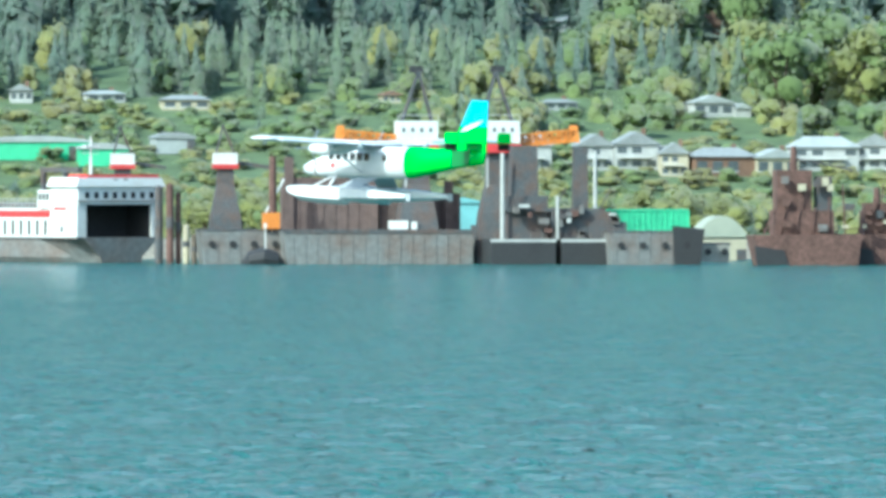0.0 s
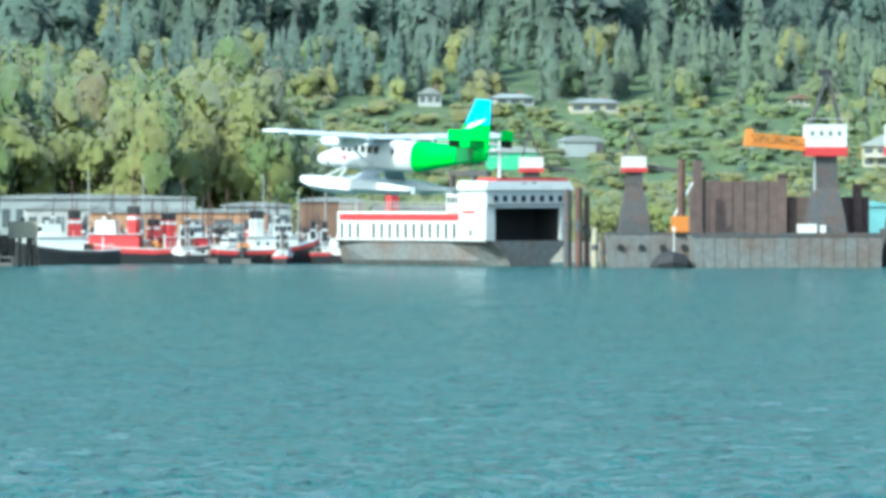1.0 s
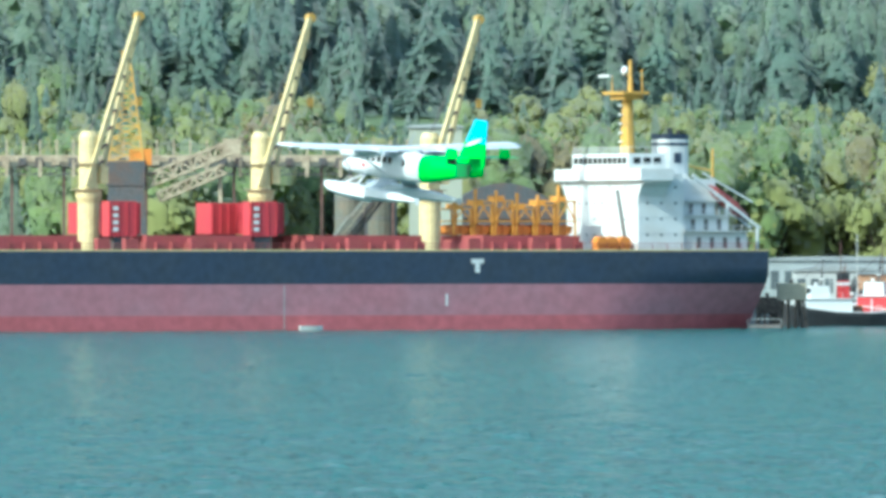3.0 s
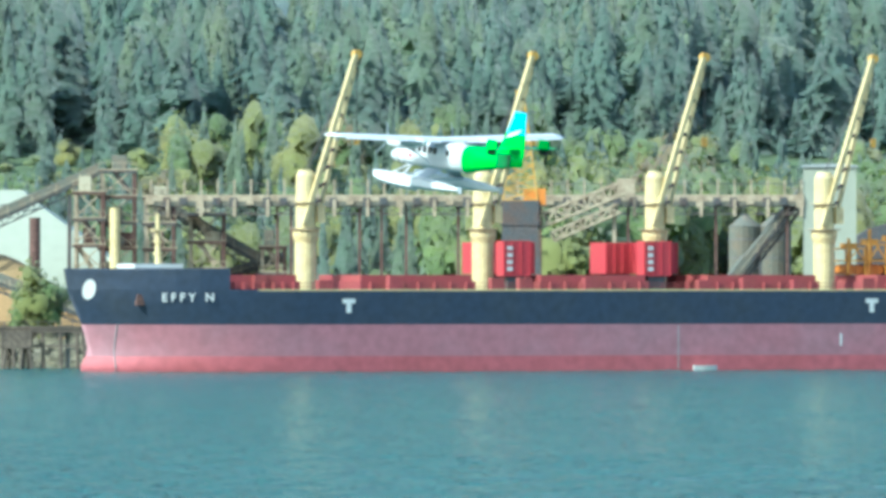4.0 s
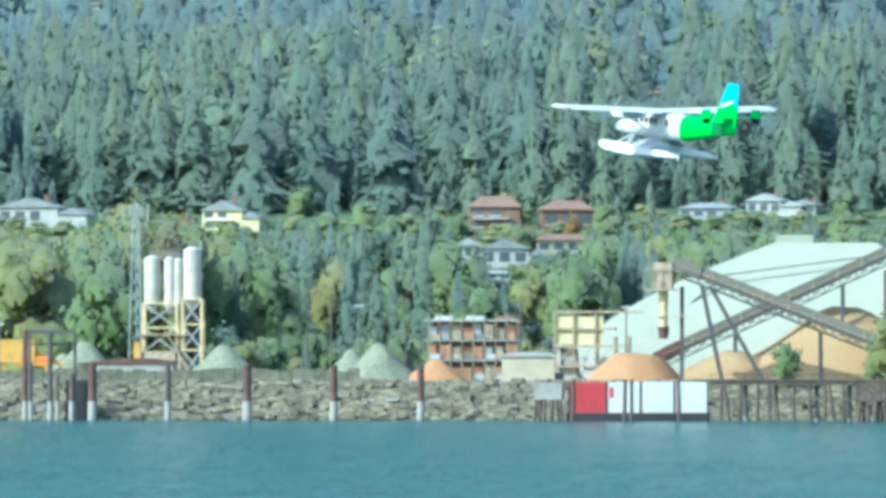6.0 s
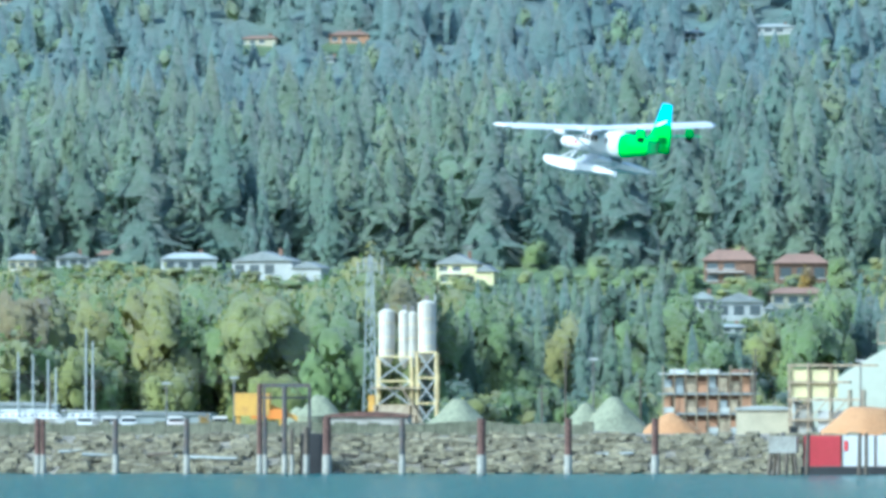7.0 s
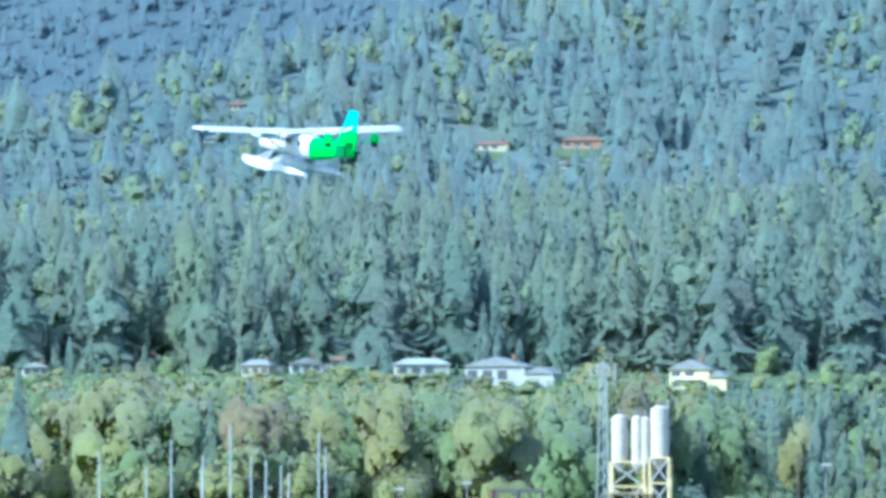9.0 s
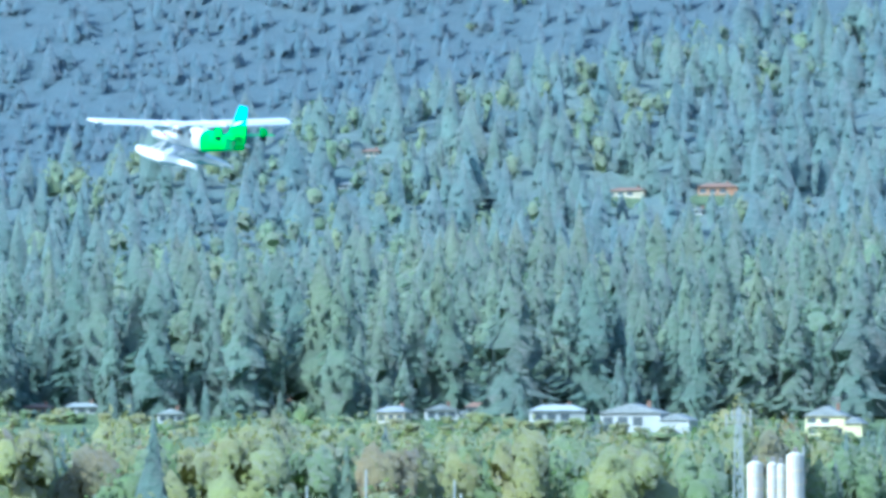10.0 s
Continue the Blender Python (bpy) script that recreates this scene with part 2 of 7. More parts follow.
# ---- mesh helpers ----
class Mesh:
    """Collects solids into one mesh."""

    def __init__(self):
        self.v, self.f = [], []

    def add(self, verts, faces):
        n = len(self.v)
        self.v += [tuple(p) for p in verts]
        self.f += [tuple(i + n for i in f) for f in faces]
        return self

    def box(self, x0, x1, y0, y1, z0, z1, taper=1.0):
        cx, cy = (x0 + x1) / 2, (y0 + y1) / 2
        top = [(cx + (x - cx) * taper, cy + (y - cy) * taper, z1) for x, y in ((x0, y0), (x1, y0), (x1, y1), (x0, y1))]
        return self.add([(x0, y0, z0), (x1, y0, z0), (x1, y1, z0), (x0, y1, z0)] + top,
                        [(3, 2, 1, 0), (4, 5, 6, 7), (0, 1, 5, 4), (1, 2, 6, 5), (2, 3, 7, 6), (3, 0, 4, 7)])

    def beam(self, a, b, w, h=None):
        a, b = Vector(a), Vector(b)
        h = h or w
        d = (b - a).normalized()
        side = d.cross(Vector((0, 0, 1)) if abs(d.z) < 0.95 else Vector((0, 1, 0))).normalized()
        up = side.cross(d)
        ring = [side * sx * w / 2 + up * sy * h / 2 for sx, sy in ((-1, -1), (1, -1), (1, 1), (-1, 1))]
        return self.add([a + r for r in ring] + [b + r for r in ring],
                        [(3, 2, 1, 0), (4, 5, 6, 7), (0, 1, 5, 4), (1, 2, 6, 5), (2, 3, 7, 6), (3, 0, 4, 7)])

    def tube(self, a, b, r0, r1=None, n=10):
        a, b = Vector(a), Vector(b)
        r1 = r0 if r1 is None else r1
        d = (b - a).normalized()
        side = d.cross(Vector((0, 0, 1)) if abs(d.z) < 0.95 else Vector((0, 1, 0))).normalized()
        up = side.cross(d)
        vs = []
        for c, r in ((a, r0), (b, r1)):
            vs += [c + (side * math.cos(k * math.tau / n) + up * math.sin(k * math.tau / n)) * r for k in range(n)]
        fs = [(k, (k + 1) % n, n + (k + 1) % n, n + k) for k in range(n)]
        return self.add(vs, fs + [tuple(range(n - 1, -1, -1)), tuple(range(n, 2 * n))])

    def loft(self, rings, caps=True):
        n, vs, fs = len(rings[0]), [], []
        for r in rings:
            vs += r
        for i in range(len(rings) - 1):
            for k in range(n):
                fs.append((i * n + k, i * n + (k + 1) % n, (i + 1) * n + (k + 1) % n, (i + 1) * n + k))
        if caps:
            fs += [tuple(range(n - 1, -1, -1)), tuple(range((len(rings) - 1) * n, len(rings) * n))]
        return self.add(vs, fs)

    def prism(self, outline, y0, y1):
        """An outline in x and z, pushed from y0 to y1."""
        return self.loft([[(x, y0, z) for x, z in outline], [(x, y1, z) for x, z in outline]])

    def truss(self, a, b, w, h, bays, r=0.15):
        """A box girder of four chords with diagonals."""
        a, b = Vector(a), Vector(b)
        d = (b - a).normalized()
        side = d.cross(Vector((0, 0, 1)) if abs(d.z) < 0.95 else Vector((0, 1, 0))).normalized()
        up = side.cross(d)
        cs = [side * sx * w / 2 + up * sy * h / 2 for sx, sy in ((-1, -1), (1, -1), (1, 1), (-1, 1))]
        for c in cs:
            self.beam(a + c, b + c, r * 1.4)
        for i in range(bays):
            p, q = a.lerp(b, i / bays), a.lerp(b, (i + 1) / bays)
            for k in range(4):
                c, e = cs[k], cs[(k + 1) % 4]
                self.beam(p + (c if i % 2 else e), q + (e if i % 2 else c), r)
                self.beam(p + c, p + e, r)
        return self


def smooth(ob, on=True):
    ob.data.polygons.foreach_set("use_smooth", [on] * len(ob.data.polygons))
    return ob


def part(name, m, material, parent=None, label=""):
    """Links a Mesh as one object under a thing or a part."""
    me = bpy.data.meshes.new(name)
    me.from_pydata(m.v, [], m.f)
    bm = bmesh.new()
    bm.from_mesh(me)
    bmesh.ops.recalc_face_normals(bm, faces=bm.faces)
    bm.to_mesh(me)
    bm.free()
    me.materials.append(material)
    ob = new(name, me)
    ob.parent = parent
    return tagged(ob, label)


def thing(name, label, category, x, y, z, rz=0.0, group="", kind=""):
    ob = new(name)
    ob.matrix_basis = pose(x, y, z, 0, 0, rz)
    return tagged(ob, label, category, group, kind)


def spot(x, z, d):
    """The place at depth d on the sight line that passes x, z in the plane of the quay, 2 km off."""
    return Vector((x * d / 2000, d, 15 + (z - 15) * d / 2000))


def ease(a, b, s):
    s = min(max((s - a) / (b - a), 0.0), 1.0)
    return s * s * (3 - 2 * s)


def growth_cap(x, y):
    """Greatest height of growth on the bank, set so that the camera sees the house rows."""
    if y > 2562:
        return 99.0
    rise = 224 if x < -120 else 232 if x < 168 else (12 if y < 2400 else 45 if y < 2440 else 115 if x < 300 else 200)
    if x > 320 and y > 2480 or x > 150 and y > 2495:
        rise = 300
    if -100 < x < 150 and y > 2450:
        rise = 350
    return 15 + rise * y / 20000 - ground_z(x, y)


def ground_z(x, y):
    """Height of the land: a flat shore, a bank, a long wooded slope and a far ridge."""
    z = 3.0 + 36 * ease(2270, 2590, y) + max(0.0, y - 2480) * 0.058
    z += 70 * ease(3300, 3950, y)
    z += 5 * math.sin(x / 90 + y / 170) * ease(2500, 2900, y) + 7 * math.sin(x / 230 + 1.3) * ease(2600, 3200, y)
    crest = 150 + 0.34 * (x + 560)
    z = z if y < 3000 else min(z, max(crest, 62 + 0.02 * (y - 3000)))
    far = 60 + (y - 4150) * 0.46
    return max(z, far) if y > 4150 else z


# ---- water and land ----
sea = Mesh()
sea.add([(-3000, -1500, -.7), (3000, -1500, -.7), (3000, 2300, -.7), (-3000, 2300, -.7)], [(0, 1, 2, 3)])


def swell(x, y):
    """Height of the wind chop."""
    h = np.zeros_like(x)
    rng = random.Random(11)
    for k in range(13):
        length = 1.7 * 1.12 ** k
        a = radians(-62 + rng.uniform(-48, 48))
        h += 0.026 * length ** 0.1 * np.sin((x * math.cos(a) + y * math.sin(a)) * math.tau / length + rng.uniform(0, math.tau))
    gust = np.sin(x / 61 + 1.7 * np.sin(y / 143)) * np.sin(y / 97 + 1.3 * np.sin(x / 88))
    return h * (0.9 + 0.3 * gust)


rows_n, cols_n = 380, 350
drop = np.linspace(15 / 430, 15 / 2120, rows_n)
turn = np.linspace(-0.24, 0.24, cols_n)
gd, ga = np.meshgrid(15 / drop, turn, indexing="ij")
gx, gy = gd * np.sin(ga), gd * np.cos(ga)
gz = swell(gx, gy)
sea.v += list(zip(gx.ravel().tolist(), gy.ravel().tolist(), gz.ravel().tolist()))
sea.f += [(4 + j * cols_n + i, 4 + j * cols_n + i + 1, 4 + (j + 1) * cols_n + i + 1, 4 + (j + 1) * cols_n + i) for j in range(rows_n - 1) for i in range(cols_n - 1)]
water = tagged(smooth(part("water", sea, water_mat())), "teal harbour water with small wind ripples", "water", kind="structure")

land = Mesh()
xs, ys = np.linspace(-1700, 1700, 171), np.concatenate([np.linspace(0, 1, 40), 1 + np.linspace(0.01, 1, 75)])


def shore(x):
    """The line of the quay: it falls back behind the tug basin and the dock."""
    return 2034 + 130 * ease(70, 125, x)


def land_y(x, s):
    return shore(x) + (2700 - shore(x)) * s if s <= 1 else 2700 + 2250 * (s - 1)


land.v = [(x, land_y(x, s), ground_z(x, land_y(x, s))) for s in ys for x in xs]
land.f = [(j * 171 + i, j * 171 + i + 1, (j + 1) * 171 + i + 1, (j + 1) * 171 + i) for j in range(len(ys) - 1) for i in range(170)]
n0 = len(land.v)
land.v += [(x, shore(x) - 6, -3) for x in xs]
land.f += [(n0 + i, n0 + i + 1, i + 1, i) for i in range(170)]
ground = tagged(smooth(part("ground", land, ground_mat)), "green slope rising from a flat industrial shore", "ground", kind="structure")


# ---- the seaplane ----
def oval(x, hw, zb, zt, n=14, square=2.6):
    cz, hh = (zb + zt) / 2, (zt - zb) / 2
    ring = []
    for k in range(n):
        a = k * math.tau / n
        c, s = math.cos(a), math.sin(a)
        ring.append((x, hw * math.copysign(abs(c) ** (2 / square), c), cz + hh * math.copysign(abs(s) ** (2 / square), s)))
    return ring


def foil(x0, x1, y, z, thick):
    """A wing section from the trailing edge x0 to the leading edge x1."""
    prof = ((0, 0), (0.25, 0.35), (0.65, 0.6), (0.9, 0.42), (1.0, 0.0), (0.9, -0.28), (0.65, -0.3), (0.25, -0.15))
    return [(x0 + (x1 - x0) * a, y, z + b * thick) for a, b in prof]


def seaplane():
    p = thing("seaplane", "white twin-engine floatplane with green tail and sky-blue fin top, climbing", "airplane", 0, 0, 0)
    front = [(6.05, .10, -.58, -.40), (5.85, .30, -.75, -.22), (5.3, .55, -.90, .02), (4.6, .70, -.96, .22), (4.1, .76, -.97, .42),
             (3.55, .80, -.97, .92), (3.1, .82, -.97, 1.02), (-1.0, .82, -.97, 1.02), (-3.1, .78, -.90, 1.02)]
    rear = [(-3.1, .78, -.90, 1.02), (-4.6, .66, -.62, 1.0), (-6.4, .46, -.28, .97), (-8.2, .26, .0, .93), (-9.1, .12, .12, .88)]
    smooth(part("fuselage", Mesh().loft([oval(*s) for s in front]), plane_white, p))
    smooth(part("tail_cone", Mesh().loft([oval(*s) for s in rear]), plane_green, p, "bright green tail cone"))
    part("nose_stripe", Mesh().loft([oval(4.55, .715, -.97, .23), oval(4.45, .725, -.975, .27)]), rust, p, "thin red stripe")
    for s in (1, -1):
        for x in (3.0, 2.4, 1.8, 1.2, .6, 0.0):
            part("cabin_window", Mesh().box(x - .19, x + .19, s * .80 - .03, s * .80 + .03, .12, .58), dark_glass, p)
        part("cabin_window", Mesh().box(-1.65, -1.35, s * .80 - .03, s * .80 + .03, .12, .5), dark_glass, p)
        part("cockpit_window", Mesh().add([(3.95, s * .765, .35), (3.35, s * .835, .35), (3.35, s * .80, .86), (3.62, s * .74, .86)],
                                          [(0, 1, 2, 3)]), dark_glass, p)
    part("windshield", Mesh().add([(4.16, .6, .42), (4.16, -.6, .42), (3.62, -.6, .93), (3.62, .6, .93)], [(0, 1, 2, 3)]), dark_glass, p)
    # wing, nacelles, propellers
    wing = Mesh().loft([foil(-.9, .8, -9.9, 1.40, .2), foil(-1.05, .93, -9.5, 1.38, .32), foil(-1.05, .95, -2.8, 1.14, .4), foil(-1.05, .95, 0, 1.05, .42),
                        foil(-1.05, .95, 2.8, 1.14, .4), foil(-1.05, .93, 9.5, 1.38, .32), foil(-.9, .8, 9.9, 1.40, .2)])
    smooth(part("wing", wing, plane_white, p))
    for s in (1, -1):
        part("flap", Mesh().loft([foil(-1.5, -1.0, s * 1.2, 1.08, .12), foil(-1.45, -1.0, s * 9.3, 1.33, .12)]), plane_white, p)
        nac = smooth(part("engine_nacelle", Mesh().loft([oval(2.75, .18, .62, .98, 12), oval(2.5, .33, .45, 1.08, 12), oval(1.4, .42, .38, 1.2, 12),
                     oval(0.0, .42, .5, 1.36, 12), oval(-1.5, .2, .85, 1.25, 12)]), plane_white, p))
        nac.location = (0, s * 2.8, 0)
        part("exhaust", Mesh().tube((1.9, -.45, .6), (1.55, -.55, .55), .12), dark_steel, nac)
        prop = thing("propeller", "", "", 2.8, 0, .8)
        prop.parent = nac
        smooth(part("spinner", Mesh().loft([oval(-.05, .16, -.16, .16, 10, 2), oval(.2, .11, -.11, .11, 10, 2), oval(.34, .02, -.02, .02, 10, 2)]), plane_grey, prop))
        for k in range(3):
            a = k * math.tau / 3
            d = Vector((0, math.cos(a), math.sin(a)))
            part("blade", Mesh().beam(d * .12, d * 1.28, .03, .09), plane_grey, prop)
        PROPS.append(prop)
        part("wing_strut", Mesh().beam((.35, s * .8, -.62), (.35, s * 3.7, 1.08), .16, .09), plane_white, p)
        part("tip_light", Mesh().tube((.3, s * 9.1, 1.35), (.3, s * 9.1, 1.05), .07, .14), plane_white, p)
        # floats
        fl = Mesh()
        secs = [(5.75, .06, -1.75, -1.58), (5.4, .3, -2.05, -1.5), (4.6, .46, -2.35, -1.46), (3.0, .52, -2.5, -1.46), (.6, .52, -2.55, -1.5),
                (.55, .5, -2.4, -1.5), (-2.2, .38, -2.25, -1.62), (-4.35, .12, -2.08, -1.82)]
        smooth(part("float_hull", fl.loft([[(x, -hw, zb + (zt - zb) * .3), (x, 0, zb), (x, hw, zb + (zt - zb) * .3), (x, hw * .92, zt - .06), (x, 0, zt),
               (x, -hw * .92, zt - .06)] for x, hw, zb, zt in secs]), plane_white, p), False).location = (0, s * 1.8, 0)
        st = Mesh().beam((2.9, s * .75, -.85), (3.5, s * 1.75, -1.5), .16, .1).beam((2.6, s * .75, -.85), (2.2, s * 1.75, -1.5), .12, .1)
        part("float_strut", st, plane_white, p)
        # the fairing's grey paints in the shade that falls below the wing
        part("float_fairing", Mesh().loft([[(.9, s * .7, -.9), (-.9, s * .7, -.9), (-.9, s * .62, -.9), (.9, s * .62, -.9)],
             [(1.5, s * 1.75, -1.52), (-.2, s * 1.75, -1.52), (-.2, s * 1.67, -1.52), (1.5, s * 1.67, -1.52)]]), plane_grey, p, "strut fairing, the shade under the wing put into its grey")
        part("water_rudder", Mesh().box(-4.75, -4.4, s * 1.8 - .03, s * 1.8 + .03, -2.2, -1.75), plane_grey, p)
        part("tailplane", Mesh().loft([foil(-9.0, -7.6, s * .1, 1.38, .14), foil(-9.0, -7.85, s * 3.2, 1.38, .09)]), plane_green, p)
        part("finlet", Mesh().box(-9.1, -8.0, s * 2.25 - .05, s * 2.25 + .05, 1.38, 1.98, .9), plane_green, p, "small green tail finlet")
        part("finlet_foot", Mesh().box(-9.0, -8.1, s * 2.25 - .05, s * 2.25 + .05, .92, 1.34), rubber_black, p, "black lower finlet")
    part("spreader_bar", Mesh().tube((3.2, -1.8, -1.55), (3.2, 1.8, -1.55), .06), plane_white, p)
    part("spreader_bar", Mesh().tube((-.4, -1.8, -1.6), (-.4, 1.8, -1.6), .06), plane_white, p)

    def fin_cut(z):
        s = (z - .8) / 3.1
        return -6.2 - 1.75 * s, -9.25 - .1 * s, .13 - .06 * s

    def fin_slab(za, zb):
        rings = []
        for z in (za, zb):
            a, b, w = fin_cut(z)
            rings.append([(a, 0, z), (a - .4, w, z), (b, w * .4, z), (b, -w * .4, z), (a - .4, -w, z)])
        return Mesh().loft(rings)
    part("fin", fin_slab(.75, 2.35), plane_green, p, "bright green fin")
    part("fin_top", fin_slab(2.352, 3.92), plane_blue, p, "sky-blue fin top")
    for s in (1, -1):
        part("fin_flash", Mesh().add([(-7.15, s * .13, 2.0), (-7.6, s * .13, 2.32), (-8.6, s * .13, 2.62), (-9.1, s * .13, 2.72), (-8.5, s * .13, 2.36), (-7.8, s * .13, 2.12)], [(0, 1, 2, 3, 4, 5)]), plane_white, p, "white swoosh on the fin")
    for s in (1, -1):
        part("tail_patch", Mesh().add([(-6.75, s * .46, -.12), (-8.15, s * .31, .08), (-8.15, s * .27, .92), (-6.75, s * .42, .95)], [(0, 1, 2, 3)]), plane_dark, p, "dark green patch below the fin")
    part("rudder_gap", Mesh().beam((-8.2, 0, .5), (-8.55, 0, 3.7), .3, .03), plane_grey, p)
    part("nose_emblem", Mesh().box(2.7, 3.0, .80, .84, -.35, -.1), red_paint, p, "small red emblem")
    return p


PROPS = []
plane = seaplane()


# ---- the bulk carrier ----
def bulk_carrier():
    ship = thing("bulk_carrier", "navy and red bulk carrier in ballast, moored, with cream cranes", "cargo ship", -1.7, 1972, 0, 205)

    def stem(z):
        """Foremost point of the raked bow at height z, with its bulb near the waterline."""
        return 99.0 + 4.6 * ease(3, 18, z) + (1.6 * (1 - min(abs(z - .6) / 2.6, 1.0)) if z < 3.2 else 0)

    def half(x, z):
        """Half breadth at station x and height z."""
        low = min(max((z + 2) / 14, 0.0), 1.0)
        b = 16.1
        if x > 62:
            s = min((x - 62) / (stem(z) - 62), 1.0)
            b *= max(0.0, 1 - s ** (2.0 + 1.3 * low))
        if x < -62:
            s = min((-x - 62) / 38.7, 1.0)
            b *= 1 - s ** 1.8 * (0.10 + 0.62 * (1 - min(low * 1.25, 1.0)))
        return b

    stations = [-100.7, -99, -95, -90, -85, -80, -75, -70, -66, -62, -40, -20, 0, 20, 40, 62, 68, 74, 79, 84, 88, 92, 95, 97, 98.5, 99.5, 100.2, 100.9, 101.7, 102.5, 103.3]

    def shell(z_list):
        m = Mesh()
        n = len(z_list)
        for s in (1, -1):
            vs = [(min(x, stem(z)), s * half(x, z), z) for x in stations for z in z_list]
            m.add(vs, [(i * n + k, (i + 1) * n + k, (i + 1) * n + k + 1, i * n + k + 1) for i in range(len(stations) - 1) for k in range(n - 1)])
        # transom and top
        m.add([(-100.7, half(-100.7, z), z) for z in z_list] + [(-100.7, -half(-100.7, z), z) for z in z_list],
              [(k, k + 1, n + k + 1, n + k) for k in range(n - 1)])
        zt = z_list[-1] - .02
        m.add([(min(x, stem(zt)), half(x, zt), zt) for x in stations] + [(min(x, stem(zt)), -half(x, zt), zt) for x in stations],
              [(i, i + 1, len(stations) + i + 1, len(stations) + i) for i in range(len(stations) - 1)])
        return m
    smooth(part("upper_hull", shell([8.0, 9.5, 11, 12.5, 14.0]), hull_navy, ship, "navy blue topsides"))
    smooth(part("bottom", shell([2.6, 4, 6, 7.99]), hull_red, ship, "faded red bottom paint"))
    smooth(part("boot_topping", shell([-2.5, -1, 0, 1, 2, 2.59]), hull_boot, ship, "brighter red waterline band"))
    fc = [x for x in stations if x >= 79]
    m = Mesh()
    n = len(fc)
    for s in (1, -1):
        m.add([(min(x, stem(14)), s * half(x, 14), 14.0) for x in fc] + [(min(x, stem(17)), s * (half(x, 17) + .02), 17.6) for x in fc], [(i, i + 1, n + i + 1, n + i) for i in range(n - 1)])
    m.add([(min(x, stem(17)), half(x, 17), 16.6) for x in fc] + [(min(x, stem(17)), -half(x, 17), 16.6) for x in fc], [(i, i + 1, n + i + 1, n + i) for i in range(n - 1)])
    m.add([(79, half(79, 14), 14), (79, half(79, 17), 17.6), (79, -half(79, 17), 17.6), (79, -half(79, 14), 14)], [(0, 1, 2, 3)])
    part("forecastle", m, hull_navy, ship)
    # deck line strake and side rail
    for s in (1, -1):
        r = Mesh()
        deck = [x for x in range(-98, 80, 3)]
        for a, b in zip(deck, deck[1:]):
            for z in (14.5, 15.1):
                r.beam((a, s * (half(a, 14) - .2), z), (b, s * (half(b, 14) - .2), z), .09)
            r.beam((a, s * (half(a, 14) - .2), 14), (a, s * (half(a, 14) - .2), 15.15), .09)
        tagged(part("rail", r, deck_red, ship), "dark red deck rail of thin posts", kind="stuff")
        part("sheer_strake", Mesh().loft([[(x, s * (half(x, 13.9) + .04), 13.75), (x, s * (half(x, 13.9) + .04), 14.02), (x, s * (half(x, 13.9) - .1), 14.02),
             (x, s * (half(x, 13.9) - .1), 13.75)] for x in stations if x < 79]), cream_paint, ship, "pale deck edge")
    # holds
    for x0, x1 in ((64, 77), (31, 52), (-2, 18), (-35, -14), (-66, -47)):
        hatch = part("hatch_cover", Mesh().box(x0, x1, -9, 9, 15.4, 16.5), deck_red, ship)
        part("coaming", Mesh().box(x0 - .4, x1 + .4, -9.6, 9.6, 14, 15.4), deck_red, hatch)
        for k in range(7):
            x = x0 + (x1 - x0) * (k + .5) / 7
            part("stay", Mesh().box(x - .15, x + .15, 9.6, 10.4, 14, 15.3), deck_red, hatch)
    for x, y in ((-44, 11), (-30, 12), (-12, 11.5), (10, 12), (22, 11), (47, 12), (60, 11.5), (-56, 12), (-62, 11), (71, 9), (28, 12.5), (-20, 12.5)):
        part("deck_locker", Mesh().box(x - 1.2, x + 1.2, y - .8, y + .8, 14, 15.6 + (x % 3) * .4), deck_red, ship)
    # cranes
    for x in (58.4, 24.9, -8.1, -41.0):
        ped = smooth(part("crane_pedestal", Mesh().loft([[(x + r * math.cos(a), r * math.sin(a), z) for a in [k * math.tau / 16 for k in range(16)]]
                     for r, z in ((1.9, 13.9), (1.9, 22), (2.3, 23.2), (2.3, 24.4), (1.75, 24.6), (1.7, 33.6), (1.2, 34.6))]), cream_paint, ship, "cream crane column"), False)
        part("crane_cab", Mesh().box(x - 3.0, x - 1.6, -1.0, 1.6, 25.5, 28.4), cream_paint, ped)
        part("walkway", Mesh().tube((x, 0, 24.4), (x, 0, 24.55), 3.0, n=14), tan_steel, ped)
        part("platform", Mesh().tube((x, 0, 28.9), (x, 0, 29.05), 2.5, n=14), tan_steel, ped)
        tip = Vector((x - 9.6, 0, 54.6))
        for s in (1, -1):
            part("jib", Mesh().beam((x + (1.3 if s > 0 else -3.1), s * 2.0, 25.0 if s > 0 else 26.5), tip + Vector((s * .35, s * .4, 0)), .7, .8), cream_paint, ped, "raised cream jib beam")
        for k in range(1, 9):
            a = Vector((x - .9, 0, 25.8)).lerp(tip, k / 9.5)
            w = 1 - k / 9.5
            d = Vector((.35 + 1.85 * w, .4 + 1.6 * w, -.75 * w))
            part("jib_tie", Mesh().beam(a + d, a - d, .4), rust, ped)
        part("jib_head", Mesh().tube(tip + Vector((0, -.7, 0)), tip + Vector((0, .7, 0)), .8, n=10), crane_yellow, ped)
        for s in (.4, -.4):
            part("hoist_rope", Mesh().tube((x, s, 34.2), tip + Vector((0, s, 0)), .07, n=5), dark_steel, ped)
        part("hook_rope", Mesh().tube(tip, tip + Vector((0, 0, -14)), .08, n=5), dark_steel, ped)
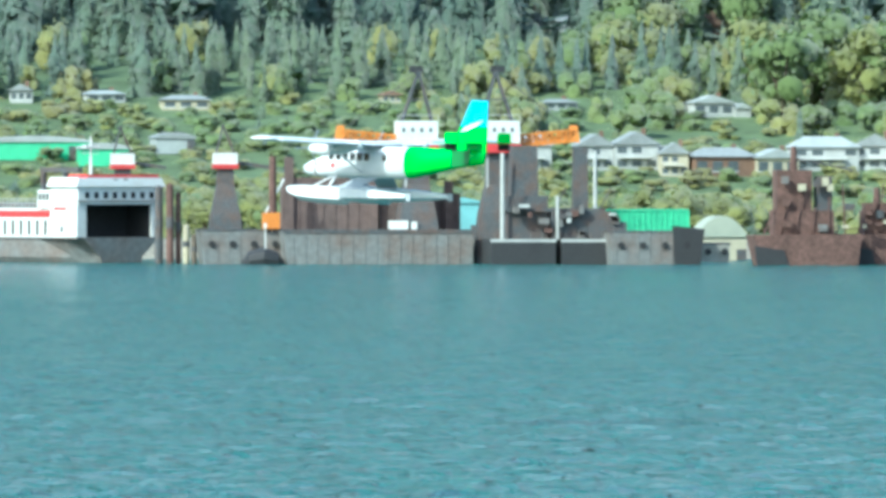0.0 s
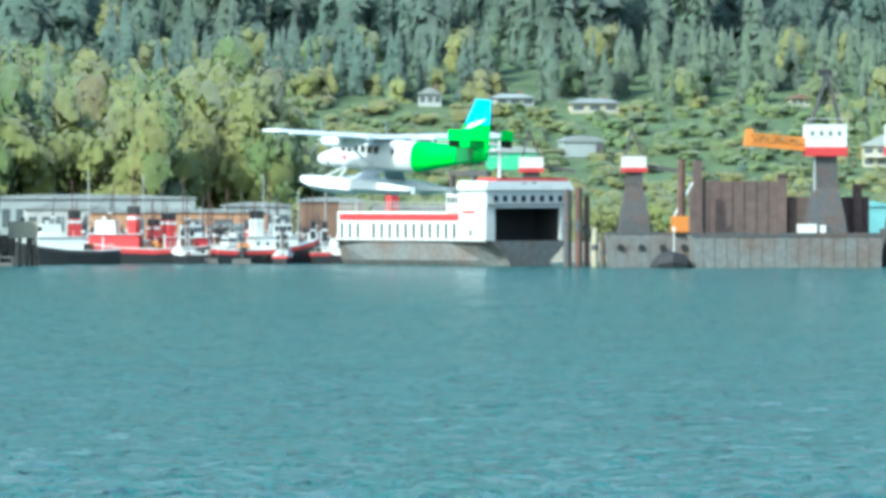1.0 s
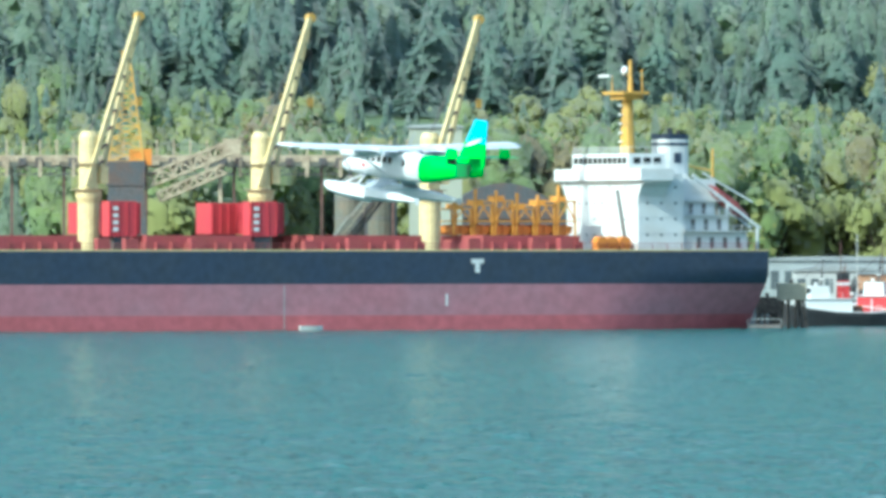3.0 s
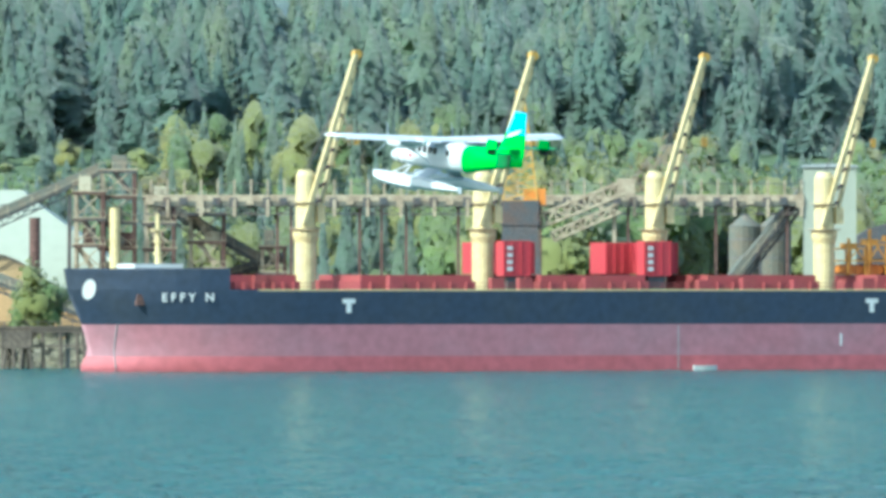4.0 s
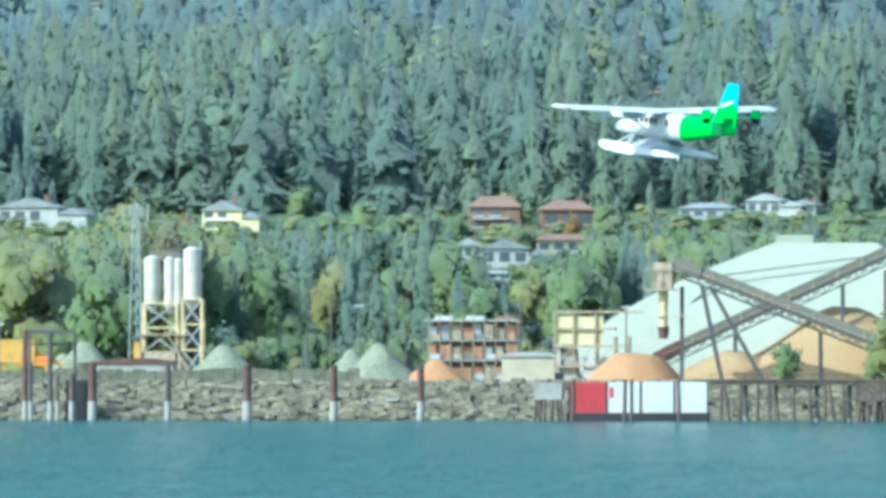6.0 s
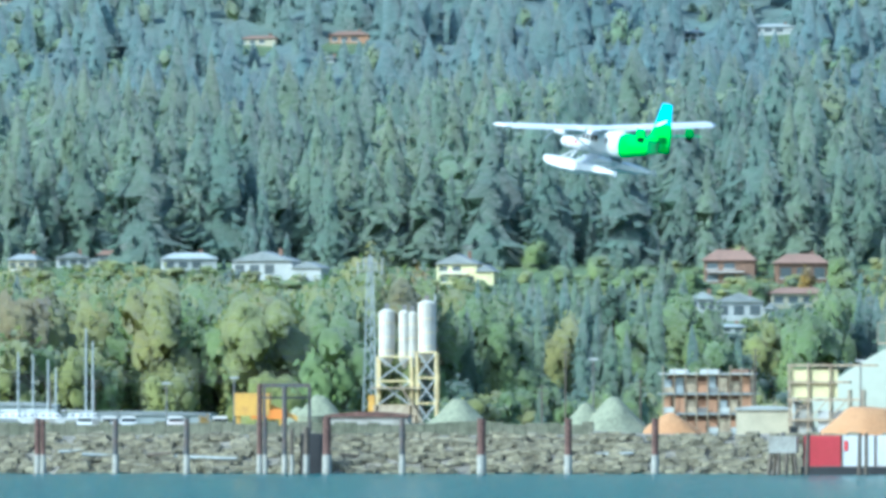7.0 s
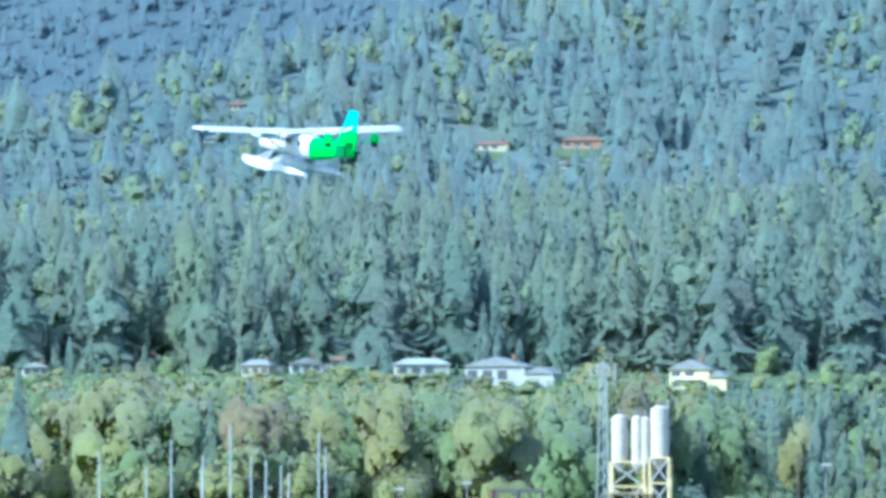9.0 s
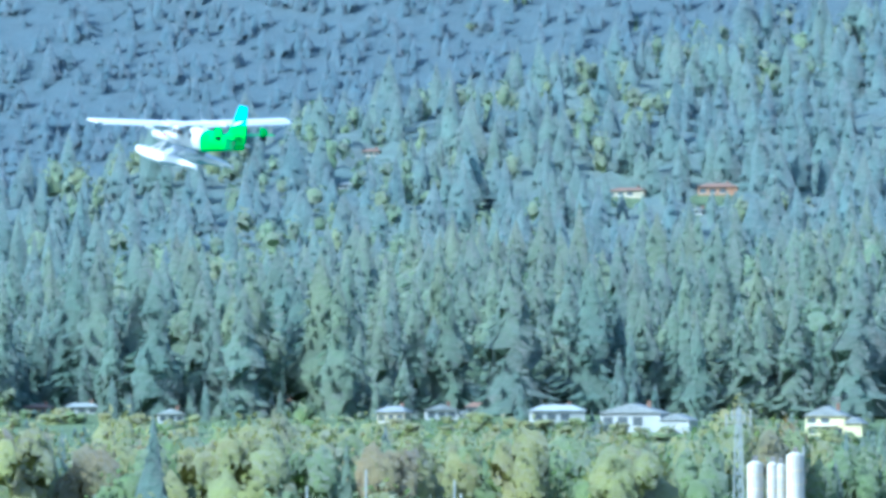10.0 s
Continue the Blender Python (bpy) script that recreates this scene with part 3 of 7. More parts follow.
        part("hook_block", Mesh().box(tip.x - .4, tip.x + .4, -.4, .4, tip.z - 15.6, tip.z - 14), crane_yellow, ped)
    # grain hoppers on deck
    for x, y in ((19.0, -4), (-9.5, -6), (-4.6, -11), (20.5, -10)):
        hop = part("deck_hopper", Mesh().box(x - 4.4, x + 2.4, y - 3.2, y + 3.2, 16.7, 22.2), box_red, ship, "red steel hopper box")
        for k in range(5):
            part("rib", Mesh().box(x - 4.3 + k * 1.6, x - 4.1 + k * 1.6, y + 3.2, y + 3.4, 16.8, 22.1), box_red, hop)
        part("hopper_foot", Mesh().box(x - 2.4, x + .6, y - 1.5, y + 1.5, 14, 16.75, 1.3), dark_steel, hop)
    for x, y in ((-5.1, 6), (21.8, 6)):
        hop = part("deck_hopper", Mesh().box(x - 2.6, x + 2.6, y - 1.5, y + 1.5, 16.3, 22.4), box_red, ship, "red steel hopper box with white marks")
        for k in range(4):
            part("rib", Mesh().box(x - 2.55 + k * 1.63, x - 2.4 + k * 1.63, y + 1.5, y + 1.62, 16.4, 22.3), box_red, hop)
        for k in range(4):
            part("mark_bar", Mesh().box(x + .9, x + 1.9, y + 1.63, y + 1.68, 17.2 + k * 1.2, 17.9 + k * 1.2), white_paint, hop)
        part("hopper_foot", Mesh().box(x - 1.6, x + 1.6, y - 1.2, y + 1.2, 14, 16.35), dark_steel, hop)
    # accommodation block
    h = part("deckhouse", Mesh().box(-84, -75, -14, 14, 14, 27.4), white_paint, ship, "white accommodation block")
    for k in range(4):
        z = 16.4 + k * 2.8
        for j in range(1, 9, 1 + k % 2):
            part("porthole", Mesh().box(-75.04, -74.94, -12 + j * 3 - .2, -12 + j * 3 + .2, z, z + .4), house_glass, h)
        for j in range(3):
            part("porthole", Mesh().box(-82.6 + j * 2.8, -82.2 + j * 2.8, 13.95, 14.04, z, z + .4), house_glass, h)
        part("deck_edge", Mesh().box(-84.06, -74.95, -14.05, 14.05, 16.9 + k * 2.8, 16.98 + k * 2.8), white_paint, h)
    wing_deck = part("bridge_wing", Mesh().box(-80.5, -74.0, -17, 17, 26.2, 28.3), white_paint, ship)
    for s in (1, -1):
        part("wing_bracket", Mesh().add([(x, s * y, z) for x in (-80.4, -74.9) for y, z in ((13.9, 21.6), (14.2, 23.4), (15.2, 25.0), (17.0, 26.25), (13.9, 26.25))],
             [(0, 1, 2, 3, 4), (9, 8, 7, 6, 5), (0, 5, 6, 1), (1, 6, 7, 2), (2, 7, 8, 3), (3, 8, 9, 4), (4, 9, 5, 0)]), white_paint, wing_deck)
    for j in range(12):
        part("wing_rail_post", Mesh().box(-80.4 + j * .55, -80.3 + j * .55, 16.85, 16.95, 28.3, 29.3), white_paint, wing_deck)
    part("wing_rail", Mesh().box(-80.5, -74, 16.85, 16.95, 29.25, 29.37), white_paint, wing_deck)
    wh = part("wheelhouse", Mesh().box(-82, -74.6, -11, 11, 28.3, 31.0), white_paint, ship)
    for j in range(11):
        part("bridge_window", Mesh().box(-74.64, -74.5, -10.2 + j * 1.9, -8.8 + j * 1.9, 29.2, 30.3), dark_glass, wh)
    for j in range(3):
        part("bridge_window", Mesh().box(-81 + j * 2, -79.6 + j * 2, 10.96, 11.06, 29.2, 30.3), dark_glass, wh)
    rl = Mesh()
    for j in range(23):
        rl.beam((-74.8, -11 + j, 31), (-74.8, -11 + j, 32.1), .08)
    rl.beam((-74.8, -11, 32.1), (-74.8, 11, 32.1), .1).beam((-82, 11, 32.1), (-74.8, 11, 32.1), .1).beam((-74.8, -11, 31.6), (-74.8, 11, 31.6), .08)
    part("monkey_rail", rl, white_paint, wh)
    part("ladder", Mesh().beam((-74.6, 10, 14.5), (-74.6, 6.5, 24.5), .35, .5), grey_steel, h, "grey inclined ladder")
    mast = part("radar_mast", Mesh().tube((-79, 2, 31), (-79, 2, 41.5), 1.35, .95), crane_yellow, ship, "yellow radar mast")
    part("mast_platform", Mesh().box(-81.2, -76.2, -2.2, 6.2, 41.5, 42.0).box(-80.6, -77, -.8, 4.8, 40.6, 41.5), crane_yellow, mast)
    part("mast_top", Mesh().tube((-79.3, 2.6, 42), (-79.3, 2.6, 47.6), .5, .3).beam((-80.6, 4.6, 42), (-80.6, 4.6, 46), .2).beam((-77, 0, 42), (-77, 0, 45), .2), crane_yellow, mast)
    part("radar_scanner", Mesh().box(-76.6, -75.9, -3.4, .8, 44.6, 45.0), white_paint, mast)
    smooth(part("radome", Mesh().loft([oval(-80.2, .1, 45.6, 45.8, 10, 2), oval(-79.8, .8, 44.9, 46.6, 10, 2), oval(-79.2, .8, 44.9, 46.6, 10, 2), oval(-78.8, .1, 45.6, 45.8, 10, 2)]), white_paint, mast))
    for k in range(5):
        part("rung", Mesh().box(-77.9, -77.4, 1.6, 2.4, 33 + 1.6 * k, 33.3 + 1.6 * k), white_paint, mast)
    cas = part("engine_casing", Mesh().box(-93.5, -84, -8, 8, 14, 26.5), white_paint, ship)
    fun = part("funnel", Mesh().loft([oval(0, 3.6, -2.6, 2.6, 16, 3), oval(1, 3.4, -2.5, 2.4, 16, 3)]), white_paint, ship)
    fun.data.clear_geometry()
    ring = [[(-88 + 2.9 * math.copysign(abs(math.cos(a)) ** .6, math.cos(a)), 1 + 3.0 * math.copysign(abs(math.sin(a)) ** .6, math.sin(a)), z)
             for a in [k * math.tau / 20 for k in range(20)]] for z in (26.4, 30.3, 33.6, 34.6)]
    tmp = Mesh().loft(ring[:3])
    fun.data.from_pydata(tmp.v, [], tmp.f)
    part("funnel_band", Mesh().loft([[(x * 1.0 + (x + 88) * .01, y, z) for x, y, z in r] for r in (ring[2], ring[3])]), hull_navy, fun, "dark funnel top")
    part("funnel_mark", Mesh().box(-88.7, -87.3, 4.0, 4.07, 29.4, 31.2), hull_navy, fun, "dark blue funnel emblem")
    part("funnel_stripe", Mesh().loft([[(-88 + (x + 88) * 1.02, 1 + (y - 1) * 1.02, z) for x, y, _ in ring[2]] for z in (32.5, 33.0)]), hull_navy, fun, "blue funnel stripe")
    part("exhaust", Mesh().tube((-88, 1, 34.5), (-88, 1, 35.6), .5).tube((-89.4, 1.4, 34.5), (-89.4, 1.4, 35.3), .35), dark_steel, fun)
    for i, (x0, x1, z0, z1, w) in enumerate(((-97, -84, 14, 17.2, 13.5), (-94, -84, 17.2, 20.0, 12), (-92, -84, 20.0, 22.6, 10))):
        lev = part("aft_deckhouse", Mesh().box(x0, x1, -w, w, z0, z1), white_paint, ship)
        part("deck_slab", Mesh().box(x0 - 1, x1, -w - 1, w + 1, z1, z1 + .15), white_paint, lev)
        rr = Mesh()
        for k in range(9):
            rr.beam((x0 + k * (x1 - x0) / 8, w + .9, z1), (x0 + k * (x1 - x0) / 8, w + .9, z1 + 1.1), .08)
        rr.beam((x0, w + .9, z1 + 1.1), (x1, w + .9, z1 + 1.1), .08).beam((x0, w + .9, z1 + .6), (x1, w + .9, z1 + .6), .07)
        part("deck_rail", rr, white_paint, lev)
        for k in range(4):
            part("door", Mesh().box(x0 + 1.5 + k * 2.6, x0 + 2.3 + k * 2.6, w - .04, w + .05, z0 + .3, z0 + 2.2), grey_steel, lev)
    # free-fall lifeboat on its slide
    sl = part("lifeboat_slide", Mesh().beam((-88, 6.4, 27.2), (-101.5, 6.4, 17.8), .5).beam((-88, 9.6, 27.2), (-101.5, 9.6, 17.8), .5)
              .beam((-95, 6.4, 14), (-95, 6.4, 22.5), .4).beam((-95, 9.6, 14), (-95, 9.6, 22.5), .4).beam((-101, 9.6, 14), (-101, 9.6, 18), .4)
              .beam((-90, 9.8, 27.6), (-100, 9.8, 22.4), .3), white_paint, ship)
    boat = part("lifeboat", Mesh().loft([oval(-92, .3, 24.3, 25.2, 10), oval(-93.5, 1.3, 22.3, 24.9, 10), oval(-97.5, 1.3, 19.6, 22.3, 10), oval(-100, .3, 19.0, 19.8, 10)]),
                rust_red, sl, "enclosed dark red lifeboat")
    boat.location = (0, 8, .3)
    post = part("aft_post", Mesh().tube((-95.5, 3, 20), (-95.5, 3, 32), .4, .2).beam((-95.5, 3, 28), (-88, 2, 29.5), .3), crane_yellow, ship, "yellow provision crane")
    part("pole_foot", Mesh().box(-96.5, -94.5, 2, 4, 20, 21.5), crane_yellow, post)
    # orange deck machinery forward of the house
    for k in range(6):
        x, top = -47 - k * 4.1, 21.2 + (k % 3) * .7
        gm = part("grab", Mesh().box(x - 1.9, x + 1.9, -7, 1, 18.9, 19.15).box(x - 1.9, x + 1.9, -7, 1, top - .15, top + .1), grab_orange, ship, "orange cargo grab on the hatch")
        for sx in (-1.75, 1.75):
            for y in (-6.8, .8):
                part("grab_post", Mesh().beam((x + sx, y, 16.5), (x + sx * .9, y, top), .3), grab_orange, gm)
            part("grab_brace", Mesh().beam((x + sx, .85, 19), (x - sx * .2, .85, top), .22), grab_orange, gm)
        for s in (-1, 1):
            part("clam_shell", Mesh().loft([[(x + s * (.1 + 1.5 * q), y, 17.6 - 1.05 * math.sqrt(max(0, 1 - (q - .1) ** 2)) + (.9 if q > .9 else 0)) for q in (0, .3, .6, .9, 1.0)]
                 + [(x + s * .1, y, 18.4)] for y in (-6, -3, 0)]), orange_paint, gm)
        part("grab_head", Mesh().box(x - .9, x + .9, -4, -1, top, top + .9).tube((x, -2.4, top + .9), (x, -2.4, top + 1.8 + (k % 2)), .3), grab_orange, gm)
    for x in (-68.5, -70.5, -73):
        part("winch", Mesh().tube((x, 11, 15.2), (x, 13, 15.2), 1.2).box(x - .9, x + .9, 11, 13, 14, 15), orange_paint, ship, "rusty orange mooring winch")
    # bow details
    part("bulwark_cap", Mesh().box(83, 92, -4, 4, 17.6, 18.4), white_paint, ship, "white forecastle cover")
    fm = part("foremast", Mesh().tube((86, 0, 16.6), (86, 0, 27), .6, .35).box(85, 87, -1.2, 1.2, 24, 24.3), cream_paint, ship, "cream foremast")
    for k in range(3):
        part("mast_ring", Mesh().tube((86, 0, 20 + 2 * k), (86, 0, 20.3 + 2 * k), .8), cream_paint, fm)
    part("anchor", Mesh().box(92.4, 94, half(93.2, 12.5) - .3, half(93.2, 12.5) + .5, 11.3, 13.2, .5), rust, ship, "rusty anchor in its pocket")
    part("bow_shield", Mesh().add([(q, half(q, z) + .12, z) for q, z in ((100.1 + .85 * math.cos(k * math.tau / 12), 14.0 + 1.75 * math.sin(k * math.tau / 12)) for k in range(12))], [tuple(range(12))]), white_paint, ship, "white bow emblem")
    for x in (57.3, -42.4):
        part("tug_mark", Mesh().box(x - 1.2, x + 1.2, 16.08, 16.16, 11.6, 12.4).box(x - .45, x + .45, 16.08, 16.17, 10.0, 11.6), white_paint, ship, "white T-shaped tug mark")
    part("draught_mark", Mesh().box(-36.6, -36.2, 16.08, 16.16, 4.2, 6.3), white_paint, ship)
    scale = Mesh()
    for k in range(13):
        z0, z1 = .2 + k * .6, .2 + (k + 1) * .6
        scale.beam((95.6, half(95.6, z0) + .1, z0), (95.6, half(95.6, z1) + .1, z1), .16)
    part("draught_scale", scale, roof_pale, ship, "pale draught scale at the bow")
    part("load_line", Mesh().box(-5.1, -4.95, 16.08, 16.15, .2, 7.8), roof_pale, ship)
    # name on the bow, letter by letter along the plating
    for ch, x in zip("EFFY N", (89.9, 88.55, 87.2, 85.85, 84.5, 83.2)):
        if ch == " ":
            continue
        cu = bpy.data.curves.new("letter", "FONT")
        cu.body, cu.size, cu.extrude, cu.offset = ch, 2.05, .03, .03
        tmp_ob = bpy.data.objects.new("letter", cu)
        scene.collection.objects.link(tmp_ob)
        bpy.context.view_layer.update()
        me = bpy.data.meshes.new_from_object(tmp_ob.evaluated_get(bpy.context.evaluated_depsgraph_get()))
        bpy.data.objects.remove(tmp_ob)
        me.materials.clear()
        me.materials.append(white_paint)
        ob = new("letter", me)
        ob.parent = ship
        z = 12.0
        right = Vector((-1.4, half(x - 1.4, z) - half(x, z), 0)).normalized()
        lean = Vector((0, half(x, z + 1.5) - half(x, z), 1.5)).normalized()
        out = right.cross(lean).normalized()
        up = out.cross(right)
        m4 = Matrix((right, up, out)).transposed().to_4x4()
        m4.translation = Vector((x, half(x, z), z)) + out * .32
        ob.matrix_basis = m4
    return ship


bulk_carrier()


# ---- woods ----
def outward(v):
    """Turns each triangle so that its face looks the way its normals do."""
    t = np.array(v, dtype=np.float32).reshape(-1, 3, 6)
    n = np.cross(t[:, 1, :3] - t[:, 0, :3], t[:, 2, :3] - t[:, 0, :3])
    flip = (n * t[:, :, 3:].sum(1)).sum(1) < 0
    t[flip] = t[flip][:, ::-1]
    return t.reshape(-1, 6)


def conifer_mesh(rng, tiers=15, arms=9, girth=1.0):
    """Unit conifer, 1 high: a ragged, tiered body with drooping sprays at its outline. Places and normals, as rows of six."""
    v = []
    lean, wave = rng.uniform(-.02, .02), rng.uniform(0, 6)

    def reach(s):
        return (0.165 * (1 - s) ** 0.85 * (1 + .25 * math.sin(s * 13 + wave)) + 0.008) * girth

    def put(p, jit=Vector((0, 0, 0))):
        out = Vector((p[0], p[1], 0))
        n = (out.normalized() * .6 if out.length > .004 else Vector((0, 0, .3))) + Vector((0, -.15, .95)) + jit
        v.append((p[0] + lean * p[2], p[1], p[2], *n.normalized()))
    for i in range(tiers):
        s = i / tiers
        z, r = 0.10 + 0.88 * s, reach(s)
        for k in range(max(4, round(arms * (1 - .5 * s)))):
            a = rng.uniform(0, math.tau)
            rr = r * rng.uniform(0.85, 1.3)
            w = rr * 1.5 / arms + 0.006
            c, sn = math.cos(a), math.sin(a)
            dz = rng.uniform(-.035, .035)
            jit = Vector((rng.uniform(-.15, .15), rng.uniform(-.15, .15), rng.uniform(-.15, .15)))
            put((c * rr * .5, sn * rr * .5, z + 0.035 * (1 - s * .6) + dz), jit)
            put((c * rr - sn * w, sn * rr + c * w, z - rng.uniform(.01, .03) + dz), jit)
            put((c * rr + sn * w, sn * rr - c * w, z - rng.uniform(.01, .03) + dz), jit)
    steps = max(3, tiers // 2)
    rings = []
    for i in range(steps):
        z = .02 + .88 * i / steps
        rings.append([])
        for k in range(8):
            a, r = (k + .5 * (i % 2)) * math.tau / 8, reach(z) * rng.uniform(.55, 1.0)
            rings[-1].append((r * math.cos(a), r * math.sin(a), z + rng.uniform(-.02, .02)))
    for lo, hi in zip(rings, rings[1:]):
        for k in range(8):
            q = (k + 1) % 8
            for p in (lo[k], lo[q], hi[q], lo[k], hi[q], hi[k]):
                put(p)
    for k in range(8):
        put(rings[-1][k]), put(rings[-1][(k + 1) % 8]), put((0, 0, 1.0))
    return outward(v)


ICO = [Vector(p).normalized() for p in ((0, 1, 1.618), (0, -1, 1.618), (0, 1, -1.618), (0, -1, -1.618), (1, 1.618, 0), (-1, 1.618, 0), (1, -1.618, 0), (-1, -1.618, 0),
                                        (1.618, 0, 1), (1.618, 0, -1), (-1.618, 0, 1), (-1.618, 0, -1))]
ICO_F = [f for f in ((a, b, c) for a in range(12) for b in range(a + 1, 12) for c in range(b + 1, 12))
         if all((ICO[f[i]] - ICO[f[(i + 1) % 3]]).length < 1.06 for i in range(3))]


def lumpy(rng):
    """A ball of 80 faces with an uneven skin, as triples of places."""
    bump = {}

    def knob(p):
        key = tuple(round(c, 3) for c in p)
        if key not in bump:
            bump[key] = p.normalized() * rng.uniform(.72, 1.12)
        return bump[key]
    out = []
    for f in ICO_F:
        a, b, c = (ICO[i] for i in f)
        ab, bc, ca = ((a + b) / 2).normalized(), ((b + c) / 2).normalized(), ((c + a) / 2).normalized()
        out += [tuple(knob(p) for p in q) for q in ((a, ab, ca), (ab, b, bc), (ca, bc, c), (ab, bc, ca))]
    return out


def round_mesh(rng, clumps=150, lobes_n=6):
    """Unit broadleaf crown, 1 high: lumpy leaf masses fringed with loose clumps. Places and normals, as rows of six."""
    lobes = [(Vector((rng.uniform(-.17, .17), rng.uniform(-.17, .17), rng.uniform(.16, .8))), rng.uniform(.11, .2)) for _ in range(lobes_n)]
    v = []
    leaf = .30 / clumps ** .42

    def put(p, d):
        n = (d * .3 + (Vector(p) - Vector((0, 0, .5))) * 1.8 + Vector((0, 0, .75))).normalized()
        v.append((*p, *n))
    for c, r in lobes:
        for f in lumpy(rng) if clumps >= 400 else [tuple(ICO[i] for i in f) for f in ICO_F]:
            for p in f:
                put(c + Vector((p.x, p.y, p.z * 1.25)) * r * .8, p)
    for _ in range(clumps):
        c, r = rng.choice(lobes)
        d = Vector((rng.gauss(0, 1), rng.gauss(0, 1), rng.gauss(.2, 1))).normalized()
        p = c + Vector((d.x, d.y, d.z * 1.25)) * r * rng.uniform(.8, 1.3)
        t = (d + Vector((rng.uniform(-.5, .5), rng.uniform(-.5, .5), rng.uniform(-.5, .5)))).orthogonal().normalized()
        b = d.cross(t)
        s = leaf * rng.uniform(.6, 1.3)
        jit = Vector((rng.uniform(-.6, .6), rng.uniform(-.6, .6), rng.uniform(-.4, .6)))
        for a in (0, 2.1, 4.2):
            put(p + (t * math.cos(a) + b * math.sin(a)) * s + d * rng.uniform(-.02, .02), d + jit)
    v = outward(v)
    v[:, 2] /= v[:, 2].max()
    return v


def lay(t, x, y, z, h, wide, a):
    """A copy of a template, turned, scaled and set at its place."""
    c, s = math.cos(a), math.sin(a)
    m = np.empty_like(t)
    m[:, 0] = x + (t[:, 0] * c - t[:, 1] * s) * wide
    m[:, 1] = y + (t[:, 0] * s + t[:, 1] * c) * wide
    m[:, 2] = z + t[:, 2] * h
    m[:, 3] = t[:, 3] * c - t[:, 4] * s
    m[:, 4] = t[:, 3] * s + t[:, 4] * c
    m[:, 5] = t[:, 5]
    return m


def stuff(name, tris, material, label, category):
    tris = np.concatenate(tris).astype(np.float32)
    me = bpy.data.meshes.new(name)
    n = len(tris)
    me.vertices.add(n)
    me.vertices.foreach_set("co", np.ascontiguousarray(tris[:, :3]).ravel())
    me.loops.add(n)
    me.loops.foreach_set("vertex_index", np.arange(n, dtype=np.int32))
    me.polygons.add(n // 3)
    me.polygons.foreach_set("loop_start", np.arange(0, n, 3, dtype=np.int32))
    me.update(calc_edges=True)
    if tris.shape[1] == 6:
        me.polygons.foreach_set("use_smooth", np.ones(n // 3, dtype=bool))
        me.normals_split_custom_set_from_vertices(tris[:, 3:].tolist())
    me.materials.append(material)
    return tagged(new(name, me), label, category, kind="stuff")


CLEAR = []      # stretches kept free of trees: x0, x1, y0, y1
SIGHTS = []    # the camera's lines of sight to the houses: x / y from, to, depth, rise


def shrub_zone(x, y):
    """True in front of a house, where only low growth stands."""
    return any(a < x < b and c < y < d for a, b, c, d in CLEAR) and all(not (a < x < b and d - 15 < y < d) for a, b, c, d in CLEAR)


def sight_cap(x, y):
    """Greatest height of growth below the houses, set so that the camera sees them."""
    cap = 99.0
    for a, b, d, rise in SIGHTS:
        if d - 750 < y < d and a < x / y < b:
            cap = min(cap, 15 + rise * y - ground_z(x, y))
    return cap


def clear_of(x, y):
    return all(not (a < x < b and c < y < d) for a, b, c, d in CLEAR)


# ---- grain and wood-chip terminal ----
def pile(name, label, x, y, z0, r, h, material, stretch=1.3, seed=0, category="heap", flat=.94):
    """A heap at its angle of repose with an uneven foot."""
    rings = []
    for k in range(13):
        s = k / 12
        ring = []
        for j in range(40):
            a = j * math.tau / 40
            rr = r * s * (1 + .10 * noise.noise(Vector((math.cos(a) * 2, math.sin(a) * 2, seed + s * 2))))
            zz = min(h * (1 - s) ** 1.04, h * flat - .06 * h * (1 - s)) + .05 * h * noise.noise(Vector((math.cos(a) * 3 * s, math.sin(a) * 3 * s, seed + 9)))
            ring.append((rr * math.cos(a) * stretch, rr * math.sin(a), max(zz, -.3) if k < 12 else -.4))
        rings.append(ring)
    ob = smooth(part(name, Mesh().loft(rings, caps=False), material))
    ob.matrix_basis = pose(x, y, z0)
    return tagged(ob, label, category)


def storage_dome():
    t = thing("storage_shed", "large white vaulted storage shed with a ridge vent", "warehouse", -128, 2112, 3)

    def ring(s):
        """Outline at height share s: the hips curve in towards the ridge."""
        w = (1 - s ** 1.7)
        left = -3 - 41 * (1 - s ** 1.95)
        return [(x, y, s * 29.5) for x, y in ((left, -4 - 22 * w), (16 + 30 * w ** 1.2, -4 - 22 * w), (16 + 30 * w ** 1.2, 4 + 22 * w), (left, 4 + 22 * w))]
    smooth(part("roof", Mesh().loft([ring(k / 14) for k in range(15)]), roof_white, t, "white membrane roof"), False)
    part("ridge_vent", Mesh().box(-3, 4, -2, 2, 29.3, 31.0), roof_white, t)
    part("roof_seam", Mesh().beam((-27, -20, 10), (-12, -13.8, 23.4), .3).beam((-12, -13.8, 23.4), (18, -9.5, 27.3), .3), grey_steel, t)


storage_dome()
pile("wood_chip_heap", "large tan heap of wood chips beside the shed", -116, 2074, 3, 25, 19.5, chips_tan, 1.25, 1)
pile("wood_chip_heap", "low tan heap of wood chips under the conveyor", -136, 2066, 3, 17, 10.5, chips_tan, 1.2, 2)
pile("wood_chip_heap", "rust-brown heap of wood chips by the barge berth", -153, 2050, 3, 13.7, 12.7, chips_rust, 1.0, 3, flat=.74)


